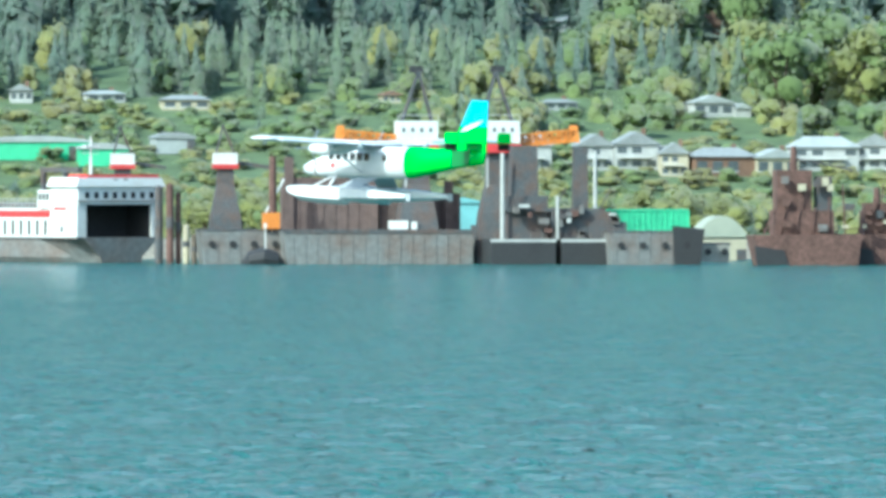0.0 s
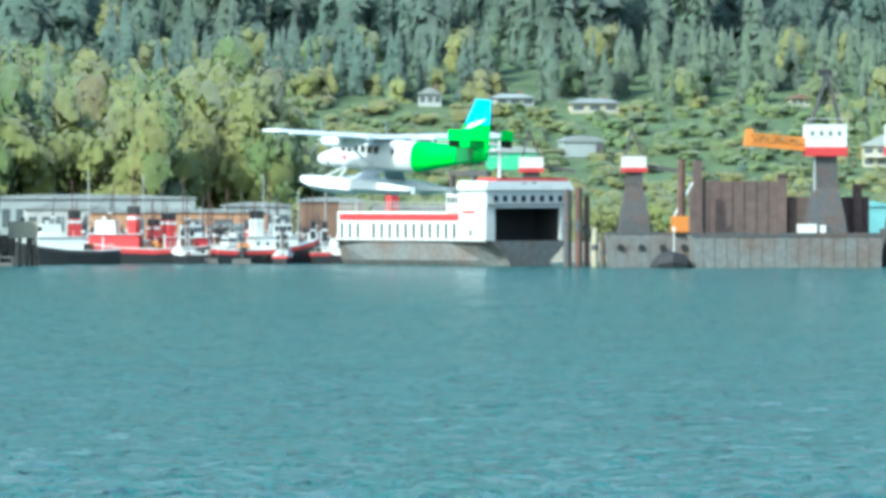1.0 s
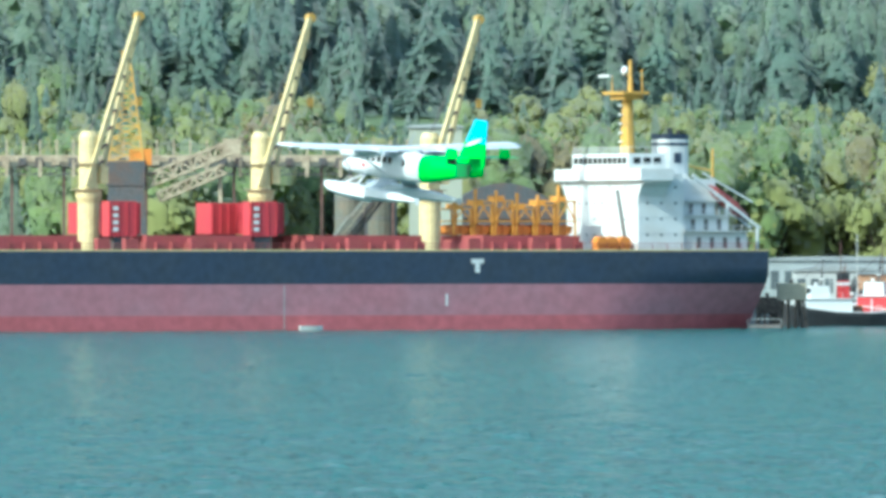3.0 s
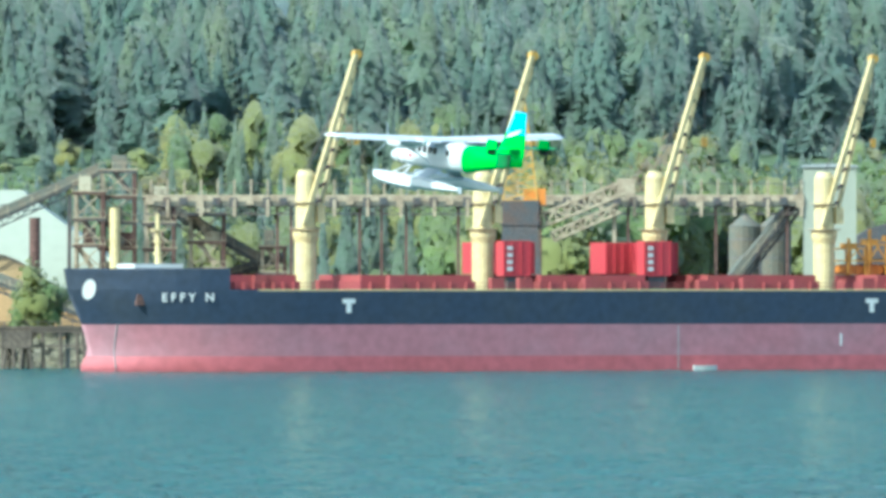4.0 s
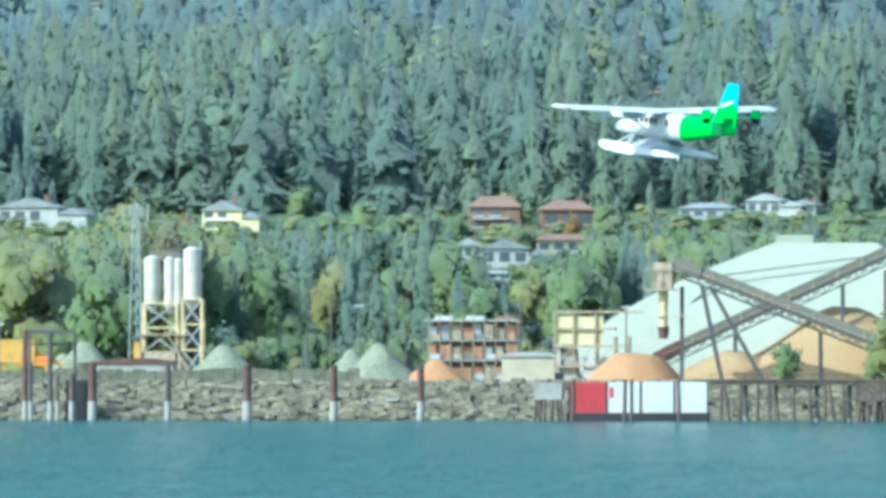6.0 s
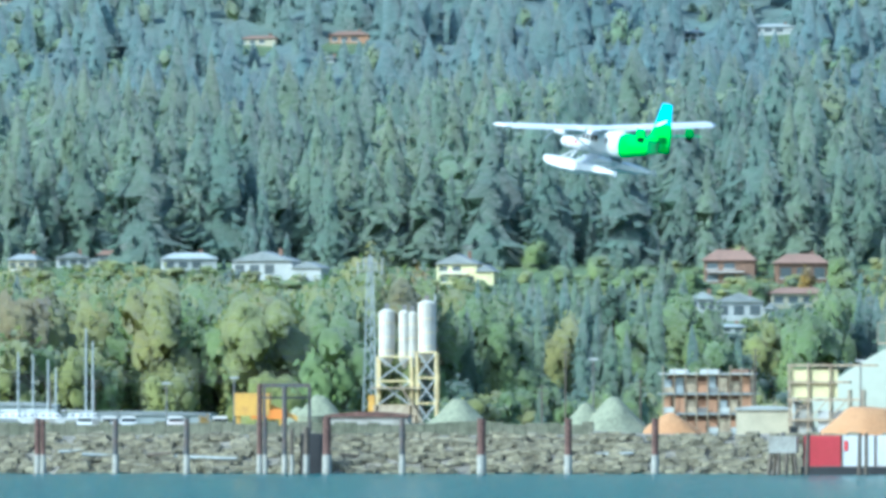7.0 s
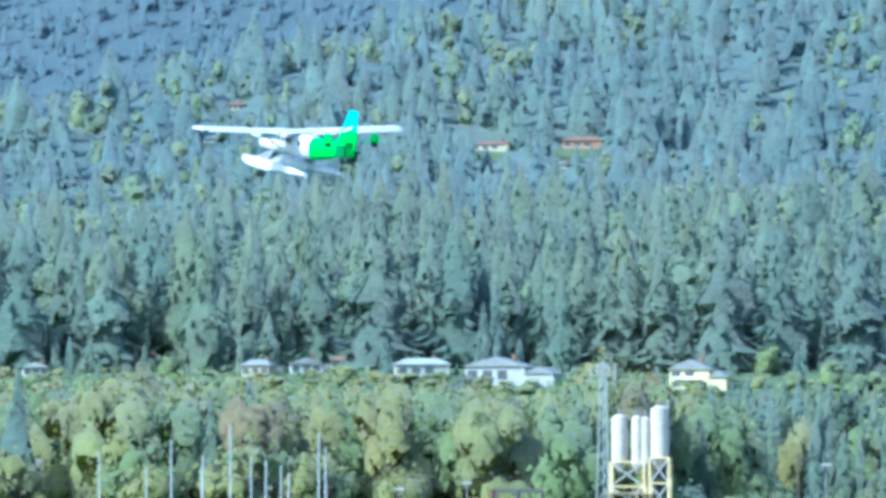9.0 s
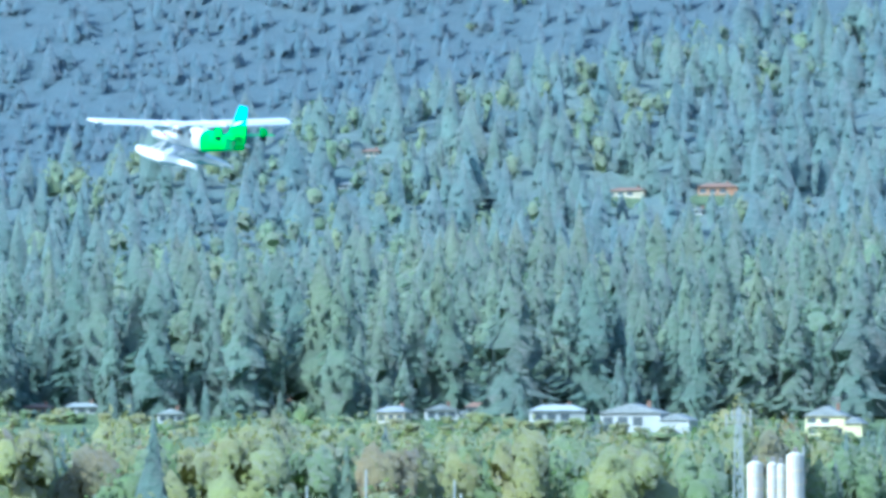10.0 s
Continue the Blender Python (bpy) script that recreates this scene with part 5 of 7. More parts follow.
def silo_plant():
    t = thing("silo_plant", "three pale cement silos on a braced steel frame", "silos", -243, 2092, 3)
    for x, r, z0, z1 in ((-3.2, 1.55, 18.2, 26.6), (.1, 1.15, 17.8, 26.4), (1.6, 1.0, 18, 26.2), (4.3, 1.7, 19.0, 28.2)):
        s = smooth(part("silo", Mesh().tube((x, 0, z0), (x, 0, z1), r, r, 18).tube((x, 0, z1), (x, 0, z1 + .5), r * .9, r * .4, 18).tube((x, 0, z0 - 1.8), (x, 0, z0), .35, r, 18), silo_cream, t, "pale grey steel silo"), False)
        part("filter", Mesh().box(x - .4, x + .4, -.5, .5, z1 + .4, z1 + 1.5), grey_steel, s)
        for k in range(3):
            part("band", Mesh().tube((x, 0, z0 + 1 + k * 2.6), (x, 0, z0 + 1.15 + k * 2.6), r * 1.02, r * 1.02, 18), cream_paint, s)
    for x0, x1, z1 in ((-4.8, 1.5, 18.2), (2.6, 6.2, 19)):
        for x in (x0, x1):
            for y in (-1.8, 1.8):
                part("leg", Mesh().beam((x, y, 0), (x, y, z1), .4), cream_paint, t)
        for k in range(4):
            za, zb = z1 * k / 4, z1 * (k + 1) / 4
            part("brace", Mesh().beam((x0, -1.8, za), (x1, -1.8, zb), .24), wall_white, t)
            part("brace", Mesh().beam((x1, -1.8, za), (x0, -1.8, zb), .24), wall_white, t)
            part("girt", Mesh().beam((x0, -1.8, zb), (x1, -1.8, zb), .3), cream_paint, t)
    part("batch_house", Mesh().box(-5.5, 3, -2, 4, 4, 9.2), tan_steel, t)
    part("platform", Mesh().box(-6, 3.4, -2.6, 2, 12.2, 12.5), tan_steel, t)
    part("stair", Mesh().beam((-.5, -2.4, 13), (4, -2.4, 5.5), .6, .3), tan_steel, t)
    part("pipe", Mesh().tube((5.9, -.6, 8), (5.9, -.6, 29.8), .16, .16, 8), wall_white, t)
    part("side_chute", Mesh().box(-6.6, -5.4, -1, 1, 6, 11), crane_yellow, t)


silo_plant()


def lattice_mast(x, y, z0, h, label):
    t = thing("antenna_mast", label, "mast", x, y, z0)
    m = Mesh()
    n = int(h / 2.6)
    for k in range(n):
        a, b = h * k / n, h * (k + 1) / n
        wa, wb = 1.5 - 1.0 * k / n, 1.5 - 1.0 * (k + 1) / n
        cs = [(-1, -.6), (1, -.6), (0, 1)]
        for i in range(3):
            p, q = cs[i], cs[(i + 1) % 3]
            m.beam((p[0] * wa, p[1] * wa, a), (p[0] * wb, p[1] * wb, b), .2)
            m.beam((p[0] * wa, p[1] * wa, a), (q[0] * wb, q[1] * wb, b), .12)
    part("lattice", m, roof_pale, t)
    part("head_frame", Mesh().beam((-2.4, 0, h - 3), (2.4, 0, h - 3), .16).beam((-2.4, 0, h - 1.4), (2.4, 0, h - 1.4), .16), grey_steel, t)
    for k in range(5):
        part("antenna", Mesh().box(-2.55 + k * 1.2, -2.33 + k * 1.2, -.5, -.3, h - 3.6 + k % 2 * .8, h - .9 + k % 3 * .7), wall_white, t)
    part("rod", Mesh().tube((0, 0, h), (0, 0, h + 1.6), .08, .05, 6), grey_steel, t)


lattice_mast(-261, 2190, 3, 38, "tall grey lattice antenna mast")


def scaffold_block(x, y, z, w, h, floors, label, wall, seed):
    """An apartment block under construction: slabs, infill walls, parapet and posts."""
    rng = random.Random(seed)
    t = thing("apartment_building", label, "building", x, y, z)
    part("core", Mesh().box(-w / 2 + .6, w / 2 - .6, -3.2, 6, 0, h - .4), wall_brown, t)
    for k in range(floors + 1):
        zz = h * k / floors
        part("slab", Mesh().box(-w / 2 - rng.uniform(0, 1.2), w / 2 + rng.uniform(0, .8), -5.4, 6.4, zz - .28, zz), wall_grey if k < floors else wall_white, t)
    n = int(w / 2.1)
    for k in range(floors):
        for j in range(n):
            xx = -w / 2 + w * (j + .06) / n
            r, back = rng.random(), rng.uniform(0, 1.2)
            m = wall if r < .42 else (house_glass if r < .6 else tan_steel if r < .8 else wall_grey)
            z0 = h * k / floors + .1
            part("wall_panel" if m is not house_glass else "window", Mesh().box(xx, xx + w / n * rng.uniform(.6, .92), -4.9 + back, -4.5 + back, z0, z0 + h / floors * rng.uniform(.55, .84)), m, t)
            if rng.random() < .5:
                part("balustrade", Mesh().box(xx, xx + w / n * .9, -5.38, -5.3, z0, z0 + 1.0), rng.choice((wall_white, grey_steel, tan_steel)), t)
    for j in range(n + 1):
        xx = -w / 2 + w * j / n
        part("balcony_post", Mesh().box(xx - .08, xx + .08, -5.6, -5.44, 0, h + rng.uniform(.2, 1.6)), tan_steel, t)
    for j in range(3):
        part("roof_box", Mesh().box(-w / 2 + 1 + j * w / 2.9, -w / 2 + 4.4 + j * w / 2.9, -3, 2, h, h + .7), wall_white if j < 2 else wall_brown, t)


scaffold_block(-190, 2140, 3, 17, 15.2, 4, "orange and white apartment block under construction", wall_orange, 4)


def plant_frame():
    """An open steel frame with sheet panels, a bin and walkways."""
    t = thing("plant_frame", "open tan steel plant frame with ochre and white panels", "industrial frame", -162.5, 2070, 3)
    for x in (-6.5, -3, 1, 4.5, 7):
        for y in (-3, 3):
            part("post", Mesh().beam((x, y, 0), (x, y, 16.6 if x < 4 else 12), .32), tan_steel, t)
    for z, x1 in ((6.5, 7), (10.2, 7), (13.4, 4.5), (16.5, 9.5)):
        for y in (-3, 3):
            part("girder", Mesh().beam((-6.8, y, z), (x1, y, z), .4), tan_steel, t)
        part("deck", Mesh().box(-6.6, x1 - .5, -2.9, 2.9, z - .1, z + .05), conveyor_grey, t)
    part("panel", Mesh().box(-6.2, 2.4, -2.6, -2.3, 10.6, 15.8), wall_yellow, t, "ochre sheet panel")
    part("panel", Mesh().box(-1.2, 3.6, -2.7, -2.4, .5, 8.2), wall_white, t, "white sheet panel")
    part("bin", Mesh().box(-5.8, -2.2, -2.2, 2.2, 3.5, 9.6, .8), concrete, t)
    part("vent", Mesh().tube((-5.5, 0, 0), (-5.5, 0, 12.2), .6, .6, 10), roof_pale, t)
    for k in range(3):
        part("brace", Mesh().beam((-6.5 + k * 3.6, -3, 6.5), (-3 + k * 3.6, -3, 10.2), .2), tan_steel, t)


plant_frame()
shed("cream_shed", "low cream sheet-metal shed in the yard", -174.5, 2080, 3, 10, 8, 8.6, wall_cream, roof_pale, .5)
shed("rusty_shed", "long low shed with a dark red rusty roof", -247.5, 2075, 4, 15, 8, 6.3, concrete, rust, .7)
t = thing("yellow_hopper", "yellow steel screening plant in the yard", "machine", -268, 2076, 5)
for x in (-4, 0, 4):
    for y in (-1.5, 1.5):
        part("leg", Mesh().beam((x, y, 0), (x, y, 6.5), .4), crane_yellow, t)
part("bin", Mesh().box(-4.5, 2, -2, 2, 5.2, 9.4), crane_yellow, t)
part("feed_belt", Mesh().beam((2, 0, 7), (8, 0, 4.2), 1.2, .8), crane_yellow, t)
part("screen", Mesh().box(-1.5, 5, -1.8, 1.8, 4.6, 6.4), orange_paint, t)
part("tank", Mesh().tube((9.5, 0, 0), (9.5, 0, 5.2), 2.6, 2.6, 14), gravel_grey, t, "pale round tank")
t = thing("loader", "yellow wheel loader parked by the shed", "vehicle", -167, 2056, 4.4)
part("body", Mesh().box(-2.6, 1.2, -1.2, 1.2, 1, 2.6), crane_yellow, t)
part("cab", Mesh().box(-1, .6, -.9, .9, 2.6, 4), dark_glass, t)
part("bucket", Mesh().box(1.6, 3, -1.4, 1.4, .4, 1.8, .8), crane_yellow, t)
for x in (-1.8, 1.0):
    for y in (-1.2, 1.2):
        part("wheel", Mesh().tube((x, y - .3, .75), (x, y + .3, .75), .75, .75, 12), rubber_black, t)


# ---- boatyard ----
def sailboat(x, y, hull_m, mast_h, label, length=10.0, turn=0.0, masts=1):
    t = thing("sailboat", label, "boat", x, y, 8.2, turn, "boatyard boats")
    t.scale = (1.2, 1.2, 1.0)
    L = length / 2
    part("hull", Mesh().loft([[(px, -hw, 1.5), (px, -hw * .7, .5), (px, 0, zb), (px, hw * .7, .5), (px, hw, 1.5), (px, 0, 1.55)]
         for px, hw, zb in ((-L, 1.0, .5), (-L * .5, 1.5, .1), (0, 1.6, 0), (L * .6, 1.1, .2), (L, .08, 1.0))]), hull_m, t)
    part("cabin", Mesh().box(-L * .4, L * .3, -.9, .9, 1.5, 2.4, .85), white_paint, t)
    for k in range(3):
        part("cabin_window", Mesh().box(-L * .3 + k * 1.1, -L * .3 + k * 1.1 + .7, -.93, -.85, 1.8, 2.1), dark_glass, t)
    for k in range(masts):
        part("mast", Mesh().tube((L * .15 - k * L * .8, 0, 1.5), (L * .15 - k * L * .8, 0, mast_h * (1 - .3 * k)), .19, .14, 7), roof_pale, t)
        part("boom", Mesh().tube((L * .15 - k * L * .8, 0, 2.8), (-L * .6 - k * L * .3, 0, 2.9), .1, .1, 6), plane_blue if k else white_paint, t)
        part("spreader", Mesh().beam((L * .15 - k * L * .8, -1, mast_h * .6), (L * .15 - k * L * .8, 1, mast_h * .6), .08), wall_white, t)
    part("forestay", Mesh().tube((L, 0, 1.5), (L * .15, 0, mast_h * .95), .035, .035, 4), dark_steel, t)
    part("keel", Mesh().box(-.8, .8, -.15, .15, -1.4, .2), dark_steel, t)
    part("cradle", Mesh().box(-1.6, 1.6, -1.2, 1.2, -5.4, -1.4, .6), rust, t)


hull_blue = mat("hull_blue", (0.05, 0.15, 0.42), 0.4, vary=0.1)
for k, (x, m, h, L, a, n) in enumerate(((-308.2, white_paint, 20.5, 11, 10, 2), (-305.5, hull_blue, 14, 9, -15, 1), (-294.6, white_paint, 18.6, 11, 5, 1), (-290.8, white_paint, 16, 10, 12, 1),
                                        (-300, white_paint, 12.5, 8, 0, 1), (-321.6, white_paint, 17.5, 10, 0, 2), (-332, hull_blue, 15, 10, 20, 1), (-303, white_paint, 13.5, 11, -8, 1),
                                        (-316, white_paint, 12, 10, 4, 1), (-297.5, white_paint, 11, 10, 0, 1))):
    sailboat(x * 1.05, 2112 + (k % 3) * 9, m, h, "white sailing boat on a cradle with a tall mast" if m is white_paint else "blue-hulled sailing boat on a cradle", L, a, n)


def motor_boat(x, y, z, m, label, turn=0.0, length=8.0):
    t = thing("motor_boat", label, "boat", x, y, z, turn, "boatyard boats")
    L = length / 2
    part("hull", Mesh().loft([[(px, -hw, 1.4), (px, -hw * .7, .3), (px, hw * .7, .3), (px, hw, 1.4)] for px, hw in ((-L, 1.3), (0, 1.5), (L * .6, 1.1), (L, .1))]), m, t)
    part("cabin", Mesh().box(-L * .5, L * .3, -1.0, 1.0, 1.4, 2.9, .8), white_paint, t)
    part("windscreen", Mesh().box(-L * .4, L * .24, -1.0, -.88, 1.9, 2.5), dark_glass, t)
    part("stand", Mesh().box(-1.5, 1.5, -1, 1, -1.8, .3, .6), rust, t)


for x, m, lab in ((-289.5, white_paint, "white cabin cruiser under repair ashore"), (-281.5, hull_blue, "blue and white motor boat ashore"), (-285, white_paint, "white motor boat ashore"),
                  (-273, red_paint, "small red and white boat ashore"), (-265, hull_blue, "blue covered boat ashore"), (-311, hull_blue, "blue tarpaulined boat ashore")):
    motor_boat(x * 1.04, 2080, 7.2, m, lab, 8)
shed("boat_shed", "long low grey boat shed", -304, 2160, 3, 32, 8, 7.4, wall_grey, roof_grey, .5, 9)
shed("boat_shed", "low grey shed in the boatyard", -329, 2170, 3, 18, 8, 9.2, wall_grey, roof_grey, .5, 5)


def pole(x, y, z, h, label, arms=0, m=timber, lamp=False):
    t = thing("utility_pole", label, "pole", x, y, z, group="poles")
    part("shaft", Mesh().tube((0, 0, 0), (0, 0, h), .22, .15, 8), m, t)
    for k in range(arms):
        part("crossarm", Mesh().beam((-1.1, 0, h - .6 - k), (1.1, 0, h - .6 - k), .14), m, t)
    if lamp:
        part("lamp_head", Mesh().box(-.9, .9, -.2, .2, h, h + .35), wall_white, t)


for x, z1, d in ((-203.4, 22.2, 2130), (-198.4, 20.3, 2140), (-262.8, 17, 2150), (-288, 17, 2150), (-296, 16.5, 2150), (-275, 16, 2150), (-169.5, 22.5, 2120), (-160, 20, 2120), (-150.8, 20, 2055), (-207.6, 16, 2130), (-190, 17, 2150)):
    p = spot(x, z1, d)
    pole(p.x, d, 3, p.z - 3, "wooden utility pole with crossarms" if x % 2 < 1 else "slim yard light pole", 2 if x % 2 < 1 else 0, timber if x % 2 < 1 else grey_steel, x % 2 >= 1)
w = thing("power_line", "thin overhead power lines along the shore road", "cable", 0, 2150, 0)
for k in range(3):
    part("wire", Mesh().beam((-420, 0, 16.8 + k * .9), (-270, 0, 16.6 + k * .9), .07), dark_steel, w)


# ---- car ferry ----
def ferry():
    t = thing("car_ferry", "white car ferry with a red stripe and an open bow door", "ferry", 178.6, 2030.5, 0, -60)
    t.scale = (1.15, 1.15, 1.0)
    part("hull", Mesh().loft([[(x, -w, 4.5), (x, -w * f, 1.0), (x, -w * f * .8, -1.5), (x, w * f * .8, -1.5), (x, w * f, 1.0), (x, w, 4.5)]
         for x, w, f in ((-21, 7.2, .9), (-12, 7.9, 1), (10, 7.9, 1), (17, 7.7, .8), (21.2, 7.2, .55))]), grey_steel, t, "grey and rust streaked hull")
    part("rubbing_strake", Mesh().box(-21, 20.5, -8.08, 8.08, 4.25, 4.55), dark_steel, t)
    h = part("car_deck_house", Mesh().box(-20.4, 13.6, -7.7, 7.7, 4.55, 9.7), white_paint, t)
    for s in (-1, 1):
        part("red_stripe", Mesh().box(-19.8, 13, s * 7.74 - .03, s * 7.74 + .03, 8.1, 9.3), red_paint, h, "dark red painted stripe")
        for k in range(15):
            if k == 3:
                continue
            x = -19.4 + k * 2.2
            part("window_slot", Mesh().box(x, x + .62, s * 7.74 - .03, s * 7.74 + .03, 4.9, 7.6), dark_glass, h)
    for s in (-1, 1):
        part("bow_side", Mesh().box(13.6, 20.6, s * 7.1 - .9, s * 7.1 + .9, 4.55, 10.4), white_paint, t)
    # black sheets, back wall and deck stand in for the shade inside the door
    for s in (-1, 1):
        part("shade_lining", Mesh().box(13.8, 20.2, s * 6.14 - .05, s * 6.14 + .05, 4.62, 10.3), tug_black, t)
    part("shade_head", Mesh().box(14.2, 20.2, -6.1, 6.1, 10.24, 10.36), tug_black, t)
    part("bow_back", Mesh().box(13.7, 14.1, -6.2, 6.2, 4.55, 10.4), tug_black, t, "car deck back wall, black in place of the shade inside")
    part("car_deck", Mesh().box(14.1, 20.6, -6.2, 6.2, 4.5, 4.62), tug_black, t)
    up = part("bridge_block", Mesh().box(13.6, 20.8, -8, 8, 10.4, 13.6), white_paint, t)
    for k in range(8):
        part("bridge_window", Mesh().box(20.76, 20.86, -6.6 + k * 1.75, -5.8 + k * 1.75, 11.5, 12.6), dark_glass, up)
    part("visor_line", Mesh().box(20.8, 21.0, -7.9, 7.9, 10.9, 11.1), grey_steel, up)
    part("bridge_roof", Mesh().box(13.0, 21.2, -8.5, 8.5, 13.6, 15.2, .93), white_paint, t)
    part("roof_emblem", Mesh().box(20.9, 21.0, -1.4, -.4, 13.9, 14.9).box(20.9, 21.0, .6, 1.4, 14.2, 15.0), dark_steel, t, "dark emblem above the door")
    cab = part("side_cabin", Mesh().box(10.0, 13.6, -8.0, -3, 9.7, 13.0), white_paint, t)
    for k in range(3):
        part("cabin_window", Mesh().box(10.4 + k * 1.0, 11.0 + k * 1.0, -8.06, -7.98, 11.2, 12.4), dark_glass, cab)
    part("side_mark", Mesh().box(14.4, 17.8, -8.06, -8.0, 9.4, 9.9), red_paint, t, "faded red line of writing")
    part("notice", Mesh().box(16.2, 16.9, -8.06, -8.0, 5.4, 6.5), dark_steel, t)
    part("funnel", Mesh().box(-9, -7.4, -6.4, -4.8, 9.7, 13.2, .9), red_paint, t, "red funnel")
    part("funnel", Mesh().box(1.5, 3, 4.4, 6, 9.7, 13.6, .9), red_paint, t, "red funnel")
    r = Mesh()
    for k in range(30):
        r.beam((-20 + k, -7.5, 9.7), (-20 + k, -7.5, 11.4), .12)
    r.beam((-20, -7.5, 11.4), (9.5, -7.5, 11.4), .12).beam((-20, -7.5, 10.6), (9.5, -7.5, 10.6), .1)
    part("roof_rail", r, wall_white, t)
    part("roof_gear", Mesh().box(-17, 5, -3, 4, 9.7, 10.8), dark_steel, t)
    part("red_rail", Mesh().box(15.5, 20.6, -6, 7.6, 15.2, 15.75), red_paint, t, "red roof bulwark")
    part("mast", Mesh().tube((13, 0, 15.2), (13, 0, 22.6), .25, .12, 8).beam((13, -1.6, 19.6), (13, 1.6, 19.6), .15), white_paint, t)
    part("radar", Mesh().box(12.6, 13.4, -1.3, 1.3, 20.6, 20.9), white_paint, t)
    part("gantry", Mesh().beam((2, 3, 9.7), (2, 3, 16.6), .7).beam((-4, 3, 9.7), (-4, 3, 16.6), .7).beam((-4.5, 3, 16.6), (6, 3, 16.6), .9), dark_steel, t, "dark steel gantry")
    part("ramp", Mesh().box(-24, -21, -5, 5, 3, 3.6), rust, t)


ferry()


# ---- tugs ----
def tug(x, y, turn, L, hull_m, house_m, funnel_m, label, mast=9.0):
    t = thing("tugboat", label, "tugboat", x, y, 0, turn, "tugs in the basin")
    s = L / 22
    secs = ((-11, 2.6, 1.9), (-7, 3.4, 1.7), (0, 3.6, 1.9), (6, 3.3, 2.7), (9.5, 1.9, 3.5), (11.2, .15, 4.1))
    part("hull", Mesh().loft([[(a * s, -w * s, z * s), (a * s, -w * .8 * s, -.8), (a * s, w * .8 * s, -.8), (a * s, w * s, z * s)] for a, w, z in secs]), tug_black, t)
    part("bulwark", Mesh().loft([[(a * s, -w * s * 1.01, z * s), (a * s, -w * s * 1.03, (z + .95) * s), (a * s, w * s * 1.03, (z + .95) * s), (a * s, w * s * 1.01, z * s)] for a, w, z in secs]), hull_m, t)
    part("sheer_line", Mesh().loft([[(a * s, -w * s * 1.05, (z + .85) * s), (a * s, -w * s * 1.05, (z + 1.05) * s), (a * s, w * s * 1.05, (z + 1.05) * s), (a * s, w * s * 1.05, (z + .85) * s)] for a, w, z in secs]), white_paint, t)
    d = part("deckhouse", Mesh().box(-3.5 * s, 6 * s, -2.3 * s, 2.3 * s, 2 * s, 5.4 * s), house_m, t)
    w = part("wheelhouse", Mesh().box(1 * s, 5 * s, -1.8 * s, 1.8 * s, 5.4 * s, 8.0 * s, .92), white_paint, t)
    for k in range(4):
        part("window", Mesh().box((1.3 + k * .9) * s, (1.9 + k * .9) * s, -1.84 * s, -1.7 * s, 6.5 * s, 7.5 * s), dark_glass, w)
        part("window", Mesh().box(4.86 * s, 5.0 * s, (-1.5 + k * .8) * s, (-.95 + k * .8) * s, 6.5 * s, 7.5 * s), dark_glass, w)
    for k in range(4):
        part("porthole", Mesh().box((-2.8 + k * 2) * s, (-2.2 + k * 2) * s, -2.34 * s, -2.26 * s, 3.6 * s, 4.3 * s), dark_glass, d)
    for sy in (-1, 1):
        f = part("funnel", Mesh().box(-3 * s, -1.2 * s, (sy * 1.5 - .6) * s, (sy * 1.5 + .6) * s, 5.4 * s, 9.0 * s, .9), funnel_m, t)
        part("funnel_band", Mesh().box(-3.0 * s, -1.2 * s, (sy * 1.5 - .62) * s, (sy * 1.5 + .62) * s, 8.1 * s, 8.7 * s), white_paint, f)
        part("funnel_top", Mesh().box(-2.95 * s, -1.25 * s, (sy * 1.5 - .55) * s, (sy * 1.5 + .55) * s, 9.0 * s, 10.6 * s), tug_black, f)
    part("mast", Mesh().tube((2.4 * s, 0, 8 * s), (2.0 * s, 0, (8 + mast * .6) * s), .22, .1, 7).beam((2.2 * s, -1.4 * s, (8 + mast * .3) * s), (2.2 * s, 1.4 * s, (8 + mast * .3) * s), .16), dark_steel, t)
    part("radar", Mesh().box(2.0 * s, 2.6 * s, -.9 * s, .9 * s, 9.2 * s, 9.5 * s), white_paint, t)
    part("towing_winch", Mesh().tube((-5 * s, -1.2 * s, 3 * s), (-5 * s, 1.2 * s, 3 * s), .9 * s, .9 * s, 10), rust, t)
    part("aft_post", Mesh().tube((-8 * s, 0, 1.9 * s), (-8 * s, 0, 5.4 * s), .18, .14, 7), white_paint, t)
    for q, z0, top in ((-9.5, 2.4, 4.0), (-1.5, 5.4, 6.6), (7.5, 3.4, 5.2)):
        part("hand_rail", Mesh().beam((q * s, -2.2 * s, z0 * s), (q * s, -2.2 * s, top * s), .09).beam((q * s, 2.2 * s, z0 * s), (q * s, 2.2 * s, top * s), .09)
             .beam((q * s, -2.2 * s, top * s), (q * s, 2.2 * s, top * s), .09), white_paint, t)
    part("sun_deck", Mesh().box(-4.2 * s, 6.4 * s, -2.6 * s, 2.6 * s, 5.35 * s, 5.5 * s), white_paint, t)
    part("boat_rack", Mesh().box(-6.6 * s, -4.4 * s, -2.4 * s, -1.2 * s, 3.1 * s, 4.1 * s, .8), orange_paint if L > 18 else wall_white, t)
    part("aft_mast", Mesh().tube((-2 * s, 0, 5.4 * s), (-2.6 * s, 0, (9.5 + mast * .35) * s), .2, .1, 7).beam((-2.4 * s, -1.2 * s, 11.4 * s), (-2.4 * s, 1.2 * s, 11.4 * s), .14), rust, t)
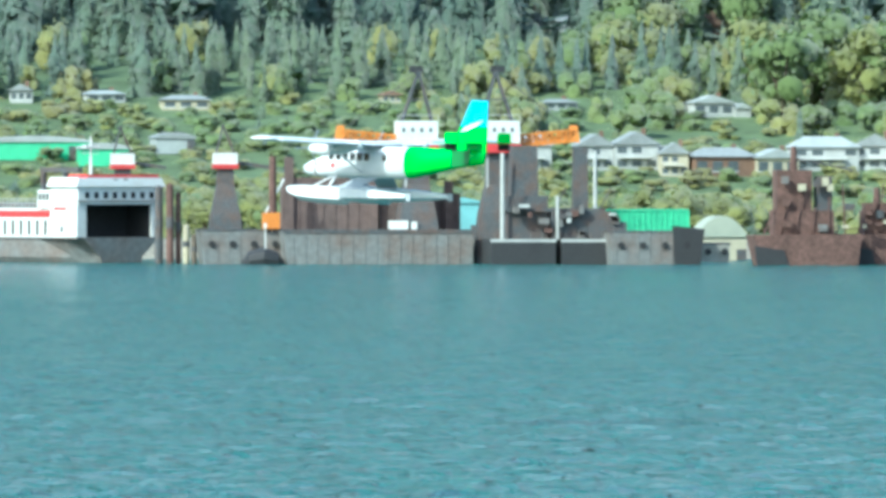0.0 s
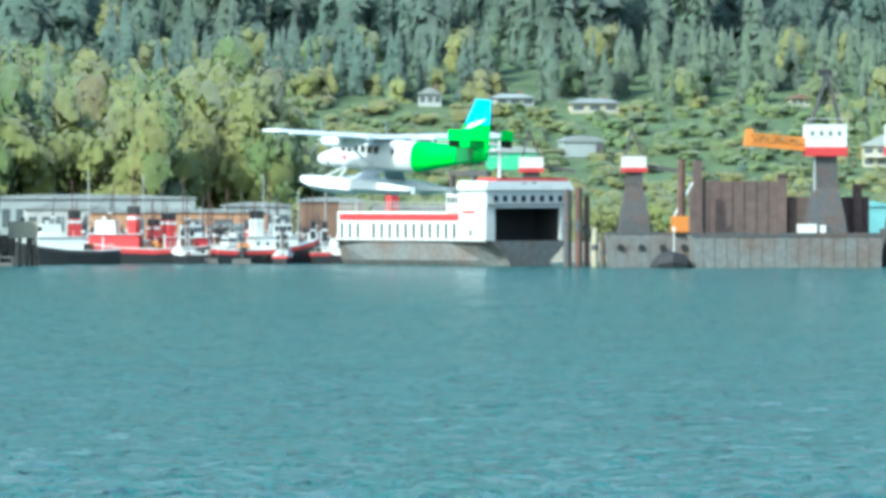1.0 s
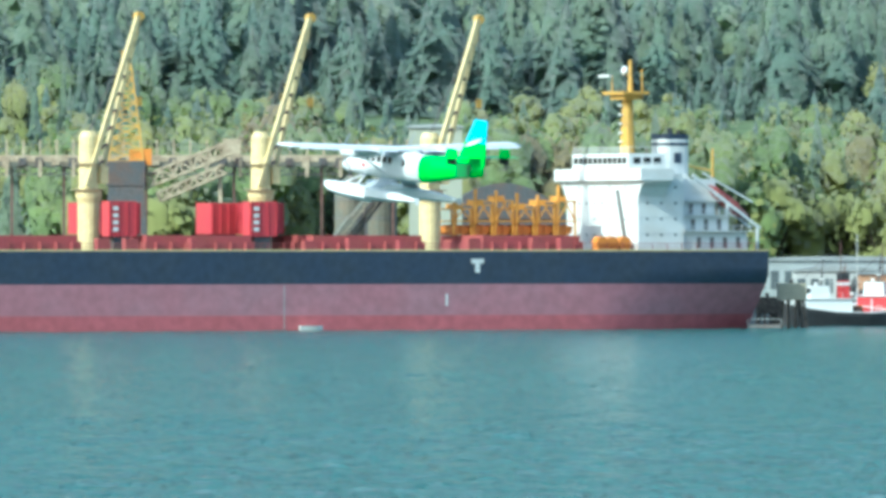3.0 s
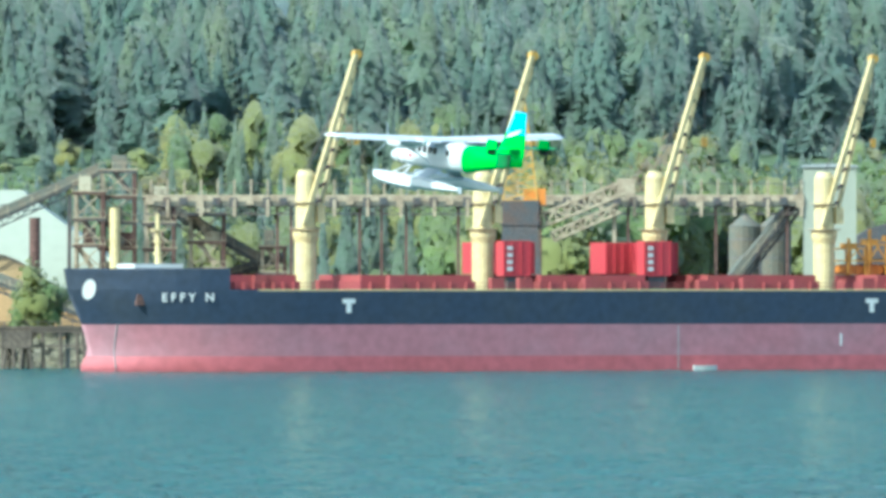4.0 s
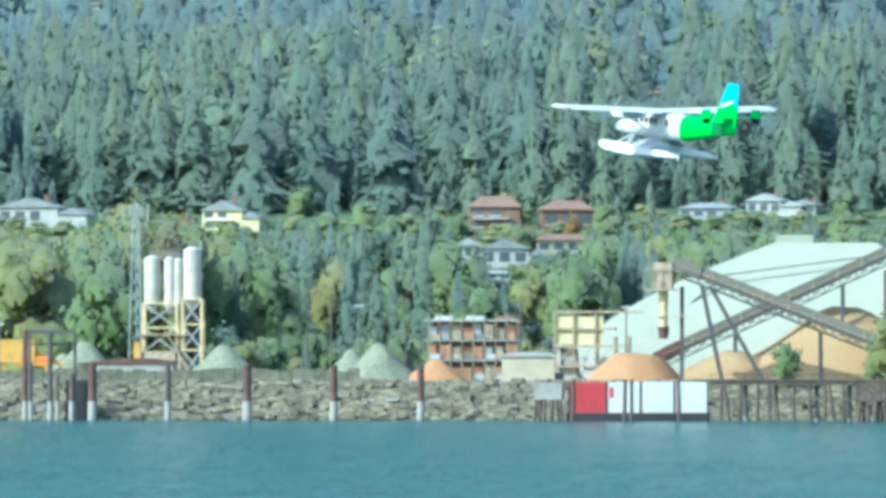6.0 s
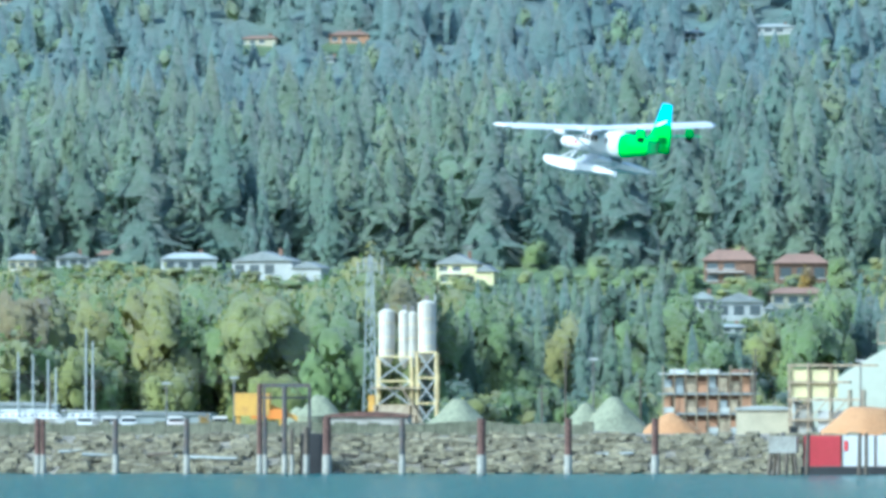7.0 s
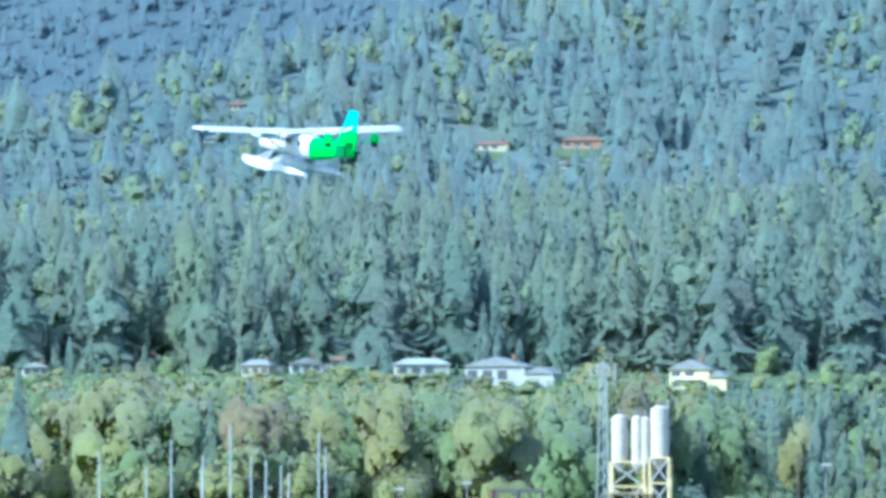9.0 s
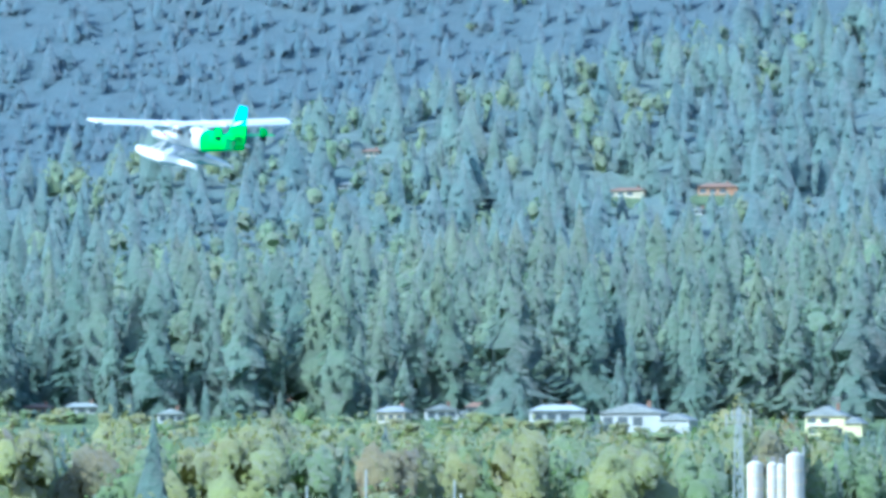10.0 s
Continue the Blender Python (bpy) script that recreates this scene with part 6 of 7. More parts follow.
    part("stay_wire", Mesh().tube((2.0 * s, 0, (8 + mast * .6) * s), (10.8 * s, 0, 4.6 * s), .05, .05, 4), dark_steel, t)
    part("search_light", Mesh().box(3.2 * s, 3.8 * s, -.3 * s, .3 * s, 8.0 * s, 8.7 * s), white_paint, w)
    for k in range(5):
        a, ww, z = secs[1]
        part("tyre_fender", Mesh().tube(((-7 + k * 2.8) * s, -3.7 * s, 1.4 * s), ((-7 + k * 2.8) * s, -3.45 * s, 1.4 * s), .55 * s, .55 * s, 10), rubber_black, t)


for x, y, a, L, hm, cm, fm, lab in (
        (106, 2070, 190, 24, tug_black, white_paint, red_paint, "black-hulled tug with a white house and red funnel"),
        (117.5, 2092, 165, 26, red_paint, red_paint, red_paint, "red tug with black-topped red funnels"),
        (127.5, 2096, 20, 23, dark_steel, red_paint, red_paint, "red and black tug lying stern out"),
        (128, 2080, 100, 15, tug_black, white_paint, rust, "small white-housed harbour tug"),
        (135, 2085, -60, 16, tug_black, wall_white, rust, "small tug with a tall dark mast"),
        (142.5, 2084, 15, 24, red_paint, white_paint, white_paint, "tug with a red sheer and white wheelhouse"),
        (145, 2078, 80, 13, red_paint, white_paint, tug_black, "small red and white workboat"),
        (152, 2090, 95, 19, red_paint, white_paint, tug_black, "white-housed tug with a red bow, bow on"),
        (156, 2082, 120, 15, tug_black, wall_white, dark_steel, "dark low tug with a pale wheelhouse"),
        (111, 2104, 60, 18, tug_black, wall_white, rust, "white-housed tug moored in the second row"),
        (122.5, 2108, 200, 20, tug_black, white_paint, red_paint, "white tug behind the red pair"),
        (132.5, 2104, 40, 17, dark_steel, wall_white, rust, "pale workboat with a mast and derrick"),
        (139.5, 2108, 170, 18, red_paint, white_paint, red_paint, "red and white tug in the back row"),
        (148.5, 2106, 100, 17, tug_black, white_paint, rust, "white-housed tug in the back row"),
        (159.5, 2098, 10, 18, tug_black, dark_steel, dark_steel, "dark tug beside the ferry berth"),
        (104, 2118, 30, 15, tug_black, white_paint, green_paint, "white workboat with green funnels"),
        (113.5, 2122, 140, 16, red_paint, white_paint, red_paint, "white and red launch at the inner float"),
        (119, 2120, 80, 14, tug_black, wall_white, dark_steel, "pale fishing boat at the inner float"),
        (126, 2124, 15, 17, tug_black, white_paint, white_paint, "white seiner with a tall mast"),
        (135.5, 2120, 150, 15, rust, wall_white, rust, "weathered workboat at the inner float"),
        (144, 2122, 60, 16, tug_black, white_paint, red_paint, "white tug at the inner float"),
        (153.5, 2120, 20, 16, red_paint, white_paint, tug_black, "white launch beside the store")):
    tug(x * 1.045, y, a, L * .84, hm, cm, fm, lab)
shed("harbour_office", "long pale waterfront office with a row of windows", 122, 2215, 3, 44, 10, 9.0, wall_grey, roof_grey, .6, 16)
shed("boat_store", "low cream store between the tugs", 148, 2158, 1, 10, 8, 5.5, wall_grey, roof_grey, .6, 4)
shed("brick_shed", "long orange brick shed behind the tugs", 139, 2186, 3, 34, 10, 6.4, wall_orange, roof_grey, .5, 6)
shed("office_block", "white two-storey waterfront office with a grey roof", 118, 2200, 3, 16, 10, 7, wall_white, roof_grey, .8, 6)
shed("waterfront_shed", "pale long waterfront building", 156, 2210, 3, 13, 10, 7.5, wall_grey, roof_grey, .6, 4)
shed("dark_shed", "dark timber shed at the ferry berth", 168.5, 2180, 3, 12, 10, 8.5, wall_brown, roof_grey, .6)
rng = random.Random(51)
for k in range(38):
    p = part("boat_mast", Mesh().tube((0, 0, 0), (0, 0, rng.uniform(9, 17)), .14, .09, 6).beam((-.8, 0, 8), (.8, 0, 8), .1), rng.choice((dark_steel, wall_white, rust)))
    p.matrix_basis = pose(rng.uniform(104, 163) * 1.06, 2068 + rng.uniform(0, 58), 0)
    part("foot_float", Mesh().box(-1.6, 1.6, -1, 1, -.6, .9), grey_steel, p)
    tagged(p, "slim mast standing on a small work float", "mast", "basin masts")
sk = thing("skiff", "small white skiff drifting beside the hull", "boat", 14.2, 1960, 0.1, 10)
part("hull", Mesh().loft([[(x, -w, .7), (x, -w * .6, -.2), (x, w * .6, -.2), (x, w, .7)] for x, w in ((-1.9, .8), (0, .9), (1.2, .7), (2.2, .05))]), white_paint, sk)
part("thwart", Mesh().box(-.3, .1, -.8, .8, .45, .55), timber, sk)
mb = thing("mooring_float", "low grey work float at the ship stern", "float", 95, 2003, 0)
part("deck", Mesh().box(-3, 3, -1.2, 1.2, .1, .7), grey_steel, mb)
part("rail", Mesh().beam((-3, -1.1, 1.7), (3, -1.1, 1.7), .1).beam((-3, -1.1, .7), (-3, -1.1, 1.7), .1).beam((3, -1.1, .7), (3, -1.1, 1.7), .1), wall_white, mb)


# ---- floating dry dock ----
def berth_pile(x, y, h, r, m, lab):
    p = part("berth_pile", Mesh().tube((0, 0, -3), (0, 0, h), r, r * .95, 10).tube((0, 0, h), (0, 0, h + .4), r * 1.1, r * .3, 10), m)
    p.matrix_basis = pose(x, y, 0)
    part("chafe_band", Mesh().tube((0, 0, h * .45), (0, 0, h * .6), r * 1.08, r * 1.08, 10), dark_steel, p)
    return tagged(p, lab, "pile", "berth piles")


for x, h, r, m, lab in ((197.0, 13.4, .75, dark_steel, "dark steel berthing pile by the ferry"), (198.6, 13.8, .7, rust, "rusty berthing pile by the ferry"), (201.6, 6.5, .6, wall_cream, "yellow-capped timber pile by the berth"),
                        (200.2, 12.2, .5, rust, "slim rusty berthing pile"), (203.0, 4.8, .5, timber, "short timber pile in the water")):
    berth_pile(x * .995, 1990 + (x * 7) % 5, h, r, m, lab)


def barge(x0, x1, y, h, m, label, rake=1.5, dark_end=False):
    t = thing("barge", label, "barge", (x0 + x1) / 2, y, 0)
    w = (x1 - x0) / 2
    part("hull", Mesh().prism([(-w + rake, -1.5), (w - rake, -1.5), (w, h), (-w, h)], -5, 5), m, t)
    part("deck_edge", Mesh().box(-w - .1, w + .1, -5.12, 5.12, h, h + .3), dark_steel, t)
    for k in range(int(w)):
        part("frame_rib", Mesh().box(-w + 1 + 2 * k, -w + 1.15 + 2 * k, -5.1, -5.0, .5, h), m, t)
    for k in range(4):
        part("tyre_fender", Mesh().tube((-w + 2 + k * w / 2, -5.35, h * .6), (-w + 2 + k * w / 2, -5.05, h * .6), .6, .6, 10), rubber_black, t)
    if dark_end:
        part("end_plate", Mesh().prism([(w - 4, -1.5), (w + .3, -1.5), (w + 1.2, h + .6), (w - 4.5, h + 1.2)], -5.3, -4.9), tug_black, t, "black slanted end plate")
    return t


barge(202, 217, 1985, 5.8, grey_steel, "grey steel barge moored by the dock", 1.0)
t = thing("dome_float", "dark half-round rubber float beside the dock", "float", 212.2, 1972, 0)
part("cover", Mesh().loft([oval(-3.8, .2, -1, .4, 12), oval(-2.6, 2, -1, 2.2, 12), oval(0, 2.4, -1, 3.0, 12), oval(2.6, 2, -1, 2.2, 12), oval(3.8, .2, -1, .4, 12)]), tug_black, t)
part("mast", Mesh().tube((.3, -1, 1), (.3, -1, 6.6), .15, .1, 6), white_paint, t)
part("light", Mesh().box(.05, .55, -1.25, -.75, 6.4, 7.2), white_paint, t)


def dry_dock():
    t = thing("floating_dry_dock", "long grey floating dry dock with a rusty wing wall", "dry dock", 233, 1978, 0)
    part("pontoon", Mesh().prism([(-16.4, -1.5), (16.2, -1.5), (16.2, 5.8), (-17.2, 5.8)], -7, 12), grey_steel, t)
    part("pontoon_edge", Mesh().box(-17.4, 16.4, -7.15, -6.9, 5.4, 6.1), dark_steel, t)
    for k in range(15):
        part("side_frame", Mesh().box(-15.6 + k * 2.1, -15.45 + k * 2.1, -7.1, -7.0, .2, 5.4), grey_steel, t)
    part("wing_wall", Mesh().box(-15.8, 1.2, 8, 11.8, 5.8, 15.2), wing_brown, t, "rust-brown wing wall")
    part("wing_wall", Mesh().box(1.6, 16, 9, 11.8, 5.8, 12.4), wing_brown, t, "rust-brown wing wall")
    for x, h in ((-15.4, 18.8), (-.4, 16.5), (6, 13.4), (13, 14.6)):
        part("wing_post", Mesh().box(x, x + 1.5, 7.4, 9, 5.8, h), wing_brown, t)
    for k in range(8):
        part("wall_stiffener", Mesh().box(-15 + k * 2.1, -14.8 + k * 2.1, 7.85, 8, 6, 15), wing_brown, t)
    part("white_unit", Mesh().box(2.4, 5.6, 0, 3, 5.8, 7.6).box(6.2, 7.2, 0, 3, 5.8, 7.4), white_paint, t, "white deck cabin")
    part("deck_crane", Mesh().beam((-19.5, 2, 9), (-16.2, 2, 15), .35), white_paint, t, "white slanting crane jib")
    part("crane_post", Mesh().tube((-18.2, 2, 5.8), (-18.2, 2, 19), .8, .6, 10), rust, t)
    part("crane_body", Mesh().box(-20, -17, 1, 3, 6.2, 9), orange_paint, t)


dry_dock()


def dock_crane(x, y, side, label, boom=10.5, h0=20.2):
    """A pedestal crane with a lowered orange lattice boom."""
    t = thing("dock_crane", label, "crane", x, y, 0, group="dock cranes")
    part("pedestal", Mesh().loft([[(cx * w, cy * w, z) for cx, cy in ((-1, -1), (1, -1), (1, 1), (-1, 1))] for w, z in ((4.4, -1.5), (3.2, 9), (2.1, 14), (1.9, 19.6))]), dark_steel, t, "flared dark steel pedestal")
    part("turntable", Mesh().box(-3.7, 3.7, -3, 3, 19.6, 21.2), red_paint, t, "red turntable housing")
    hs = part("machine_house", Mesh().box(-3.6, 3.6, -2.8, 2.8, 21.2, 25.2), white_paint, t)
    for k in range(4):
        part("window", Mesh().box(-2.8 + k * 1.6, -2.3 + k * 1.6, -2.86, -2.76, 23.2, 24.0), house_glass, hs)
    part("roof_rail", Mesh().beam((-3.6, -2.8, 26.2), (3.6, -2.8, 26.2), .1).beam((-3.6, -2.8, 25.2), (-3.6, -2.8, 26.2), .1).beam((3.6, -2.8, 25.2), (3.6, -2.8, 26.2), .1), white_paint, hs)
    f = Mesh()
    for sy in (-1.6, 1.6):
        f.beam((side * 2.6, sy, 25), (-side * .4, sy * .5, 34), .35).beam((-side * 2.8, sy, 25), (-side * .4, sy * .5, 34), .35)
    f.beam((-side * .4, -1, 33.6), (-side * .4, 1, 33.6), .9).beam((-1.5, -1.6, 29), (1.5, -1.6, 29), .25)
    part("a_frame", f, dark_steel, t)
    part("head_beam", Mesh().box(-1.2, 1.2, -.9, .9, 33.7, 34.9), tug_black, t)
    part("boom", Mesh().truss((side * 3, 0, 21.6), (side * (3 + boom), 0, 22.6), 1.8, 1.9, 8, .3), orange_paint, t, "orange lattice boom")
    part("boom_cover", Mesh().beam((side * 3, 0, 21.0), (side * (3 + boom), 0, 21.8), 1.9, .5), orange_paint, t)
    part("boom_tip", Mesh().box(side * (3 + boom) - 1, side * (3 + boom) + 1, -1, 1, 21.4, 24.4, .6), orange_paint, t)
    part("luffing_rope", Mesh().tube((-side * .4, 0, 34), (side * (2 + boom), 0, 24), .07, .07, 5), dark_steel, t)
    part("ladder", Mesh().box(-2.3, -1.9, -2.2, -2.05, 6, 19.6), wall_white, t)
    return t


dock_crane(240.5, 1982, -1, "white and red dock crane with an orange lowered boom")
dock_crane(254.5, 1978, 1, "white and red dock crane beside the dark tower")


def small_crane(x, y, label):
    t = thing("yard_crane", label, "crane", x, y, 0, group="yard cranes")
    part("pedestal", Mesh().loft([[(cx * w, cy * w, z) for cx, cy in ((-1, -1), (1, -1), (1, 1), (-1, 1))] for w, z in ((3.4, -1), (2.6, 8), (1.5, 14), (1.4, 16.8))]), dark_steel, t)
    part("turntable", Mesh().box(-2.2, 2.2, -2, 2, 16.8, 17.6), red_paint, t, "red slewing base")
    part("cab", Mesh().box(-2.1, 2.1, -1.8, 1.8, 17.6, 19.6), white_paint, t)
    part("a_frame", Mesh().beam((1.6, 0, 19.6), (-.4, 0, 24.5), .35).beam((-1.6, 0, 19.6), (-.4, 0, 24.5), .35).beam((-.4, -.6, 24.5), (-.4, .6, 24.5), .5), dark_steel, t)
    part("jib", Mesh().beam((1.5, 0, 18), (8, 0, 17), .6), dark_steel, t)


small_crane(196, 2062, "red and white yard crane behind the ferry")
small_crane(209.5, 2010, "red and white yard crane on a dark flared base")


def dock_tower():
    t = thing("dock_tower", "dark cluttered steel dock tower over black pontoons", "dock", 263.5, 1965, 0)
    rng = random.Random(12)
    for x0, x1 in ((-12.6, -1.2), (-.2, 12.4)):
        p = part("pontoon", Mesh().prism([(x0, -1.5), (x1, -1.5), (x1, 4.2), (x0, 4.4)], -6, 8), tug_black, t, "black pontoon")
        part("pontoon_edge", Mesh().box(x0 - .1, x1 + .1, -6.15, -5.9, 3.9, 4.4), wall_white, p, "white edge line")
    part("tower", Mesh().box(-9, -2, -2, 5, 4.2, 12).box(-8.4, -3.6, -1.6, 4, 12, 20.8, .9), dark_steel, t)
    part("tower", Mesh().box(2.6, 5.4, -1, 3, 4.2, 20.6, .8), dark_steel, t)
    part("link_deck", Mesh().box(-9.5, 8, -3, 4, 9.2, 9.8), dark_steel, t)
    part("low_house", Mesh().box(-1.6, 9, -3, 3, 4.2, 9.2).box(5, 11.6, -4, 2, 4.2, 7.4), dark_steel, t)
    part("white_pipe", Mesh().tube((-10.2, -3, 4.4), (-10.2, -3, 19.5), .4, .35, 8), wall_white, t)
    part("white_pipe", Mesh().tube((-.6, -4, 4.4), (-.6, -4, 12), .3, .3, 8), wall_white, t)
    part("white_pipe", Mesh().tube((6.3, -2, 9), (6.3, -2, 20), .35, .3, 8), wall_white, t)
    for k in range(16):
        x, z = rng.uniform(-9, 9), rng.uniform(4.4, 10)
        part("gear_box", Mesh().box(x, x + rng.uniform(.6, 1.8), -4.6, -3.2, z, z + rng.uniform(.5, 1.6)), rng.choice((dark_steel, grey_steel, rust, wall_white)), t)
    for k in range(5):
        part("stay", Mesh().beam((-9 + k * 4, -3, 9.6), (-7 + k * 4, -3, 13.5 - k % 2 * 2), .22), dark_steel, t)
    for k in range(12):
        part("rail_post", Mesh().box(-12 + k * 2.1, -11.9 + k * 2.1, -6, -5.9, 4.4, 5.5), grey_steel, t)


dock_tower()
barge(271, 286.5, 1958, 5.6, grey_steel, "grey rust-streaked barge with a black slanted end", .5, True)


def skip_bins():
    t = thing("scrap_bin", "long green ribbed scrap bin", "container", 283, 1998, 0)
    part("body", Mesh().box(-8, 8, -2.5, 2.5, 2.5, 9.4), green_paint, t)
    part("stand", Mesh().box(-8, 8, -2.2, 2.2, -1.5, 2.5), dark_steel, t)
    for k in range(17):
        part("rib", Mesh().box(-8 + k, -7.75 + k, -2.65, -2.5, 2.6, 9.3), green_paint, t)
    part("rim", Mesh().box(-8.1, 8.1, -2.7, -2.4, 9.2, 9.6), green_paint, t)


skip_bins()
shed("teal_shed", "small shed with a teal roof", 271.5, 2176, 3, 9, 8, 7.6, teal_roof, teal_roof, .8)
shed("blue_kiosk", "small turquoise cabin on the dock", 250, 2030, 0, 4.2, 4, 10.5, teal_roof, roof_pale, .4, 2)
shed("tent_shed", "white arched fabric shelter", 306, 2060, -1, 9, 10, 5.6, wall_cream, roof_white, 3.6)
barge(288, 300, 2010, 3.2, concrete, "pale low float with a wooden kerb", .3)


def rusty_ship(x, y, w, label, seed, top):
    rng = random.Random(seed)
    t = thing("work_ship", label, "ship", x, y, 0)
    part("hull", Mesh().prism([(-w + 1.6, -1.5), (w - 1, -1.5), (w, 5.4), (-w, 5.2)], -4.5, 5), rust, t)
    part("dark_bow", Mesh().prism([(-w + .6, -1.4), (-w * .3, -1.4), (-w * .45, 2.6), (-w + .1, 3.4)], -4.7, -4.5), tug_black, t)
    part("house", Mesh().box(-w * .6, w * .5, -3, 3, 5.2, 9.5), rust, t)
    part("tower", Mesh().box(-w * .55, w * .1, -2.4, 2.4, 9.5, top * .8), rust, t)
    part("tower", Mesh().box(w * .2, w * .48, -2, 2, 9.5, top * .75), dark_steel, t)
    part("mast", Mesh().tube((-w * .2, 0, top * .8), (-w * .2, 0, top), .7, .5, 8), rust, t)
    for k in range(10):
        a, z = rng.uniform(-w * .8, w * .7), rng.uniform(5.2, top * .7)
        part("gear_box", Mesh().box(a, a + rng.uniform(.6, 1.8), -4, -3, z, z + rng.uniform(.5, 1.8)), rng.choice((rust, dark_steel, grey_steel, wall_cream)), t)
    for k in range(6):
        part("stay", Mesh().beam((-w * .8 + k * w * .3, -3.2, 5.4), (-w * .6 + k * w * .25, -3.2, 10 + k % 3 * 2), .25), rust, t)
    part("boom", Mesh().beam((-w * .2, 0, top * .9), (w * .9, 0, top * .8), .3), dark_steel, t)
    part("deck_rail", Mesh().beam((-w, -4.4, 6.3), (w, -4.4, 6.3), .12), rust, t)


rusty_ship(303, 1938, 9.5, "rust-brown work ship with a tall deck tower", 3, 20.6)
rusty_ship(318, 1944, 6.5, "rusty orange derrick barge", 8, 13.5)


# ---- houses on the slope ----
def uphill(x, z):
    """Where the sight line through x, z of the quay plane meets the slope."""
    d = 2280.0
    while d < 4800:
        p = spot(x, z, d)
        if ground_z(p.x, d) >= p.z:
            return p.x, d, ground_z(p.x, d)
        d += 8
    return spot(x, z, 4800).x, 4800, ground_z(spot(x, z, 4800).x, 4800)


def house(x, z, w, h, wall, roof, label, hip=True, wing=0.0):
    px, d, gz = uphill(x, z)
    w, h = w * d / 2000, h * d / 2000 * 1.1
    wh, dep = h * .68, max(7.0, w * .6)
    t = thing("house", label, "house", px, d, gz - .6, random.Random(int(x * 7)).uniform(-14, 14), "hillside houses")
    part("wall", Mesh().box(-w / 2, w / 2, -dep / 2, dep / 2, -4, wh), wall, t)
    if hip:
        r = Mesh().add([(-w / 2 - .6, -dep / 2 - .6, wh), (w / 2 + .6, -dep / 2 - .6, wh), (w / 2 + .6, dep / 2 + .6, wh), (-w / 2 - .6, dep / 2 + .6, wh),
                        (-w * .28, 0, h), (w * .28, 0, h)], [(0, 1, 5, 4), (2, 3, 4, 5), (1, 2, 5), (3, 0, 4), (3, 2, 1, 0)])
    else:
        r = Mesh().prism([(-w / 2 - .6, wh - .1), (w / 2 + .6, wh - .1), (0, h)], -dep / 2 - .6, dep / 2 + .6)
    part("roof", r, roof, t)
    floors = 2 if wh > 4.6 else 1
    n = max(3, int(w / 3.0))
    for f in range(floors):
        for k in range(n):
            a = -w / 2 + w * (k + .5) / n
            if (k + f) % 4 == 3:
                continue
            z0, z1 = wh * (f + .28) / floors, wh * (f + .78) / floors
            win = part("window", Mesh().box(a - w / n * .32, a + w / n * .32, -dep / 2 - .08, -dep / 2 + .05, z0, z1), house_glass, t)
            part("window_frame", Mesh().box(a - w / n * .37, a + w / n * .37, -dep / 2 - .12, -dep / 2 - .02, z0 - .18, z0), white_paint, win)
    if floors == 2:
        part("balcony", Mesh().box(-w * .42, w * .3, -dep / 2 - 1.4, -dep / 2, wh * .48, wh * .52), white_paint, t)
    part("chimney", Mesh().box(w * .2, w * .2 + .8, .4, 1.2, wh, h + .7), wall_brown, t)
    if wing:
        part("side_wing", Mesh().box(w / 2, w / 2 + w * wing, -dep / 2 - 1, dep / 2 - 1, -4, wh * .6), wall, t)
        part("wing_roof", Mesh().prism([(w / 2 - .2, wh * .6), (w / 2 + w * wing + .5, wh * .6), (w / 2 + w * wing * .5, wh * .95)], -dep / 2 - 1.5, dep / 2 - .5), roof, t)
    CLEAR.append((px - w * .56, px + w * (.56 + wing), d - 45, d + dep / 2 + 4))
    SIGHTS.append(((px - w * .5) / d, (px + w * (.5 + wing)) / d, d, (gz + h * .3 - 15) / d))


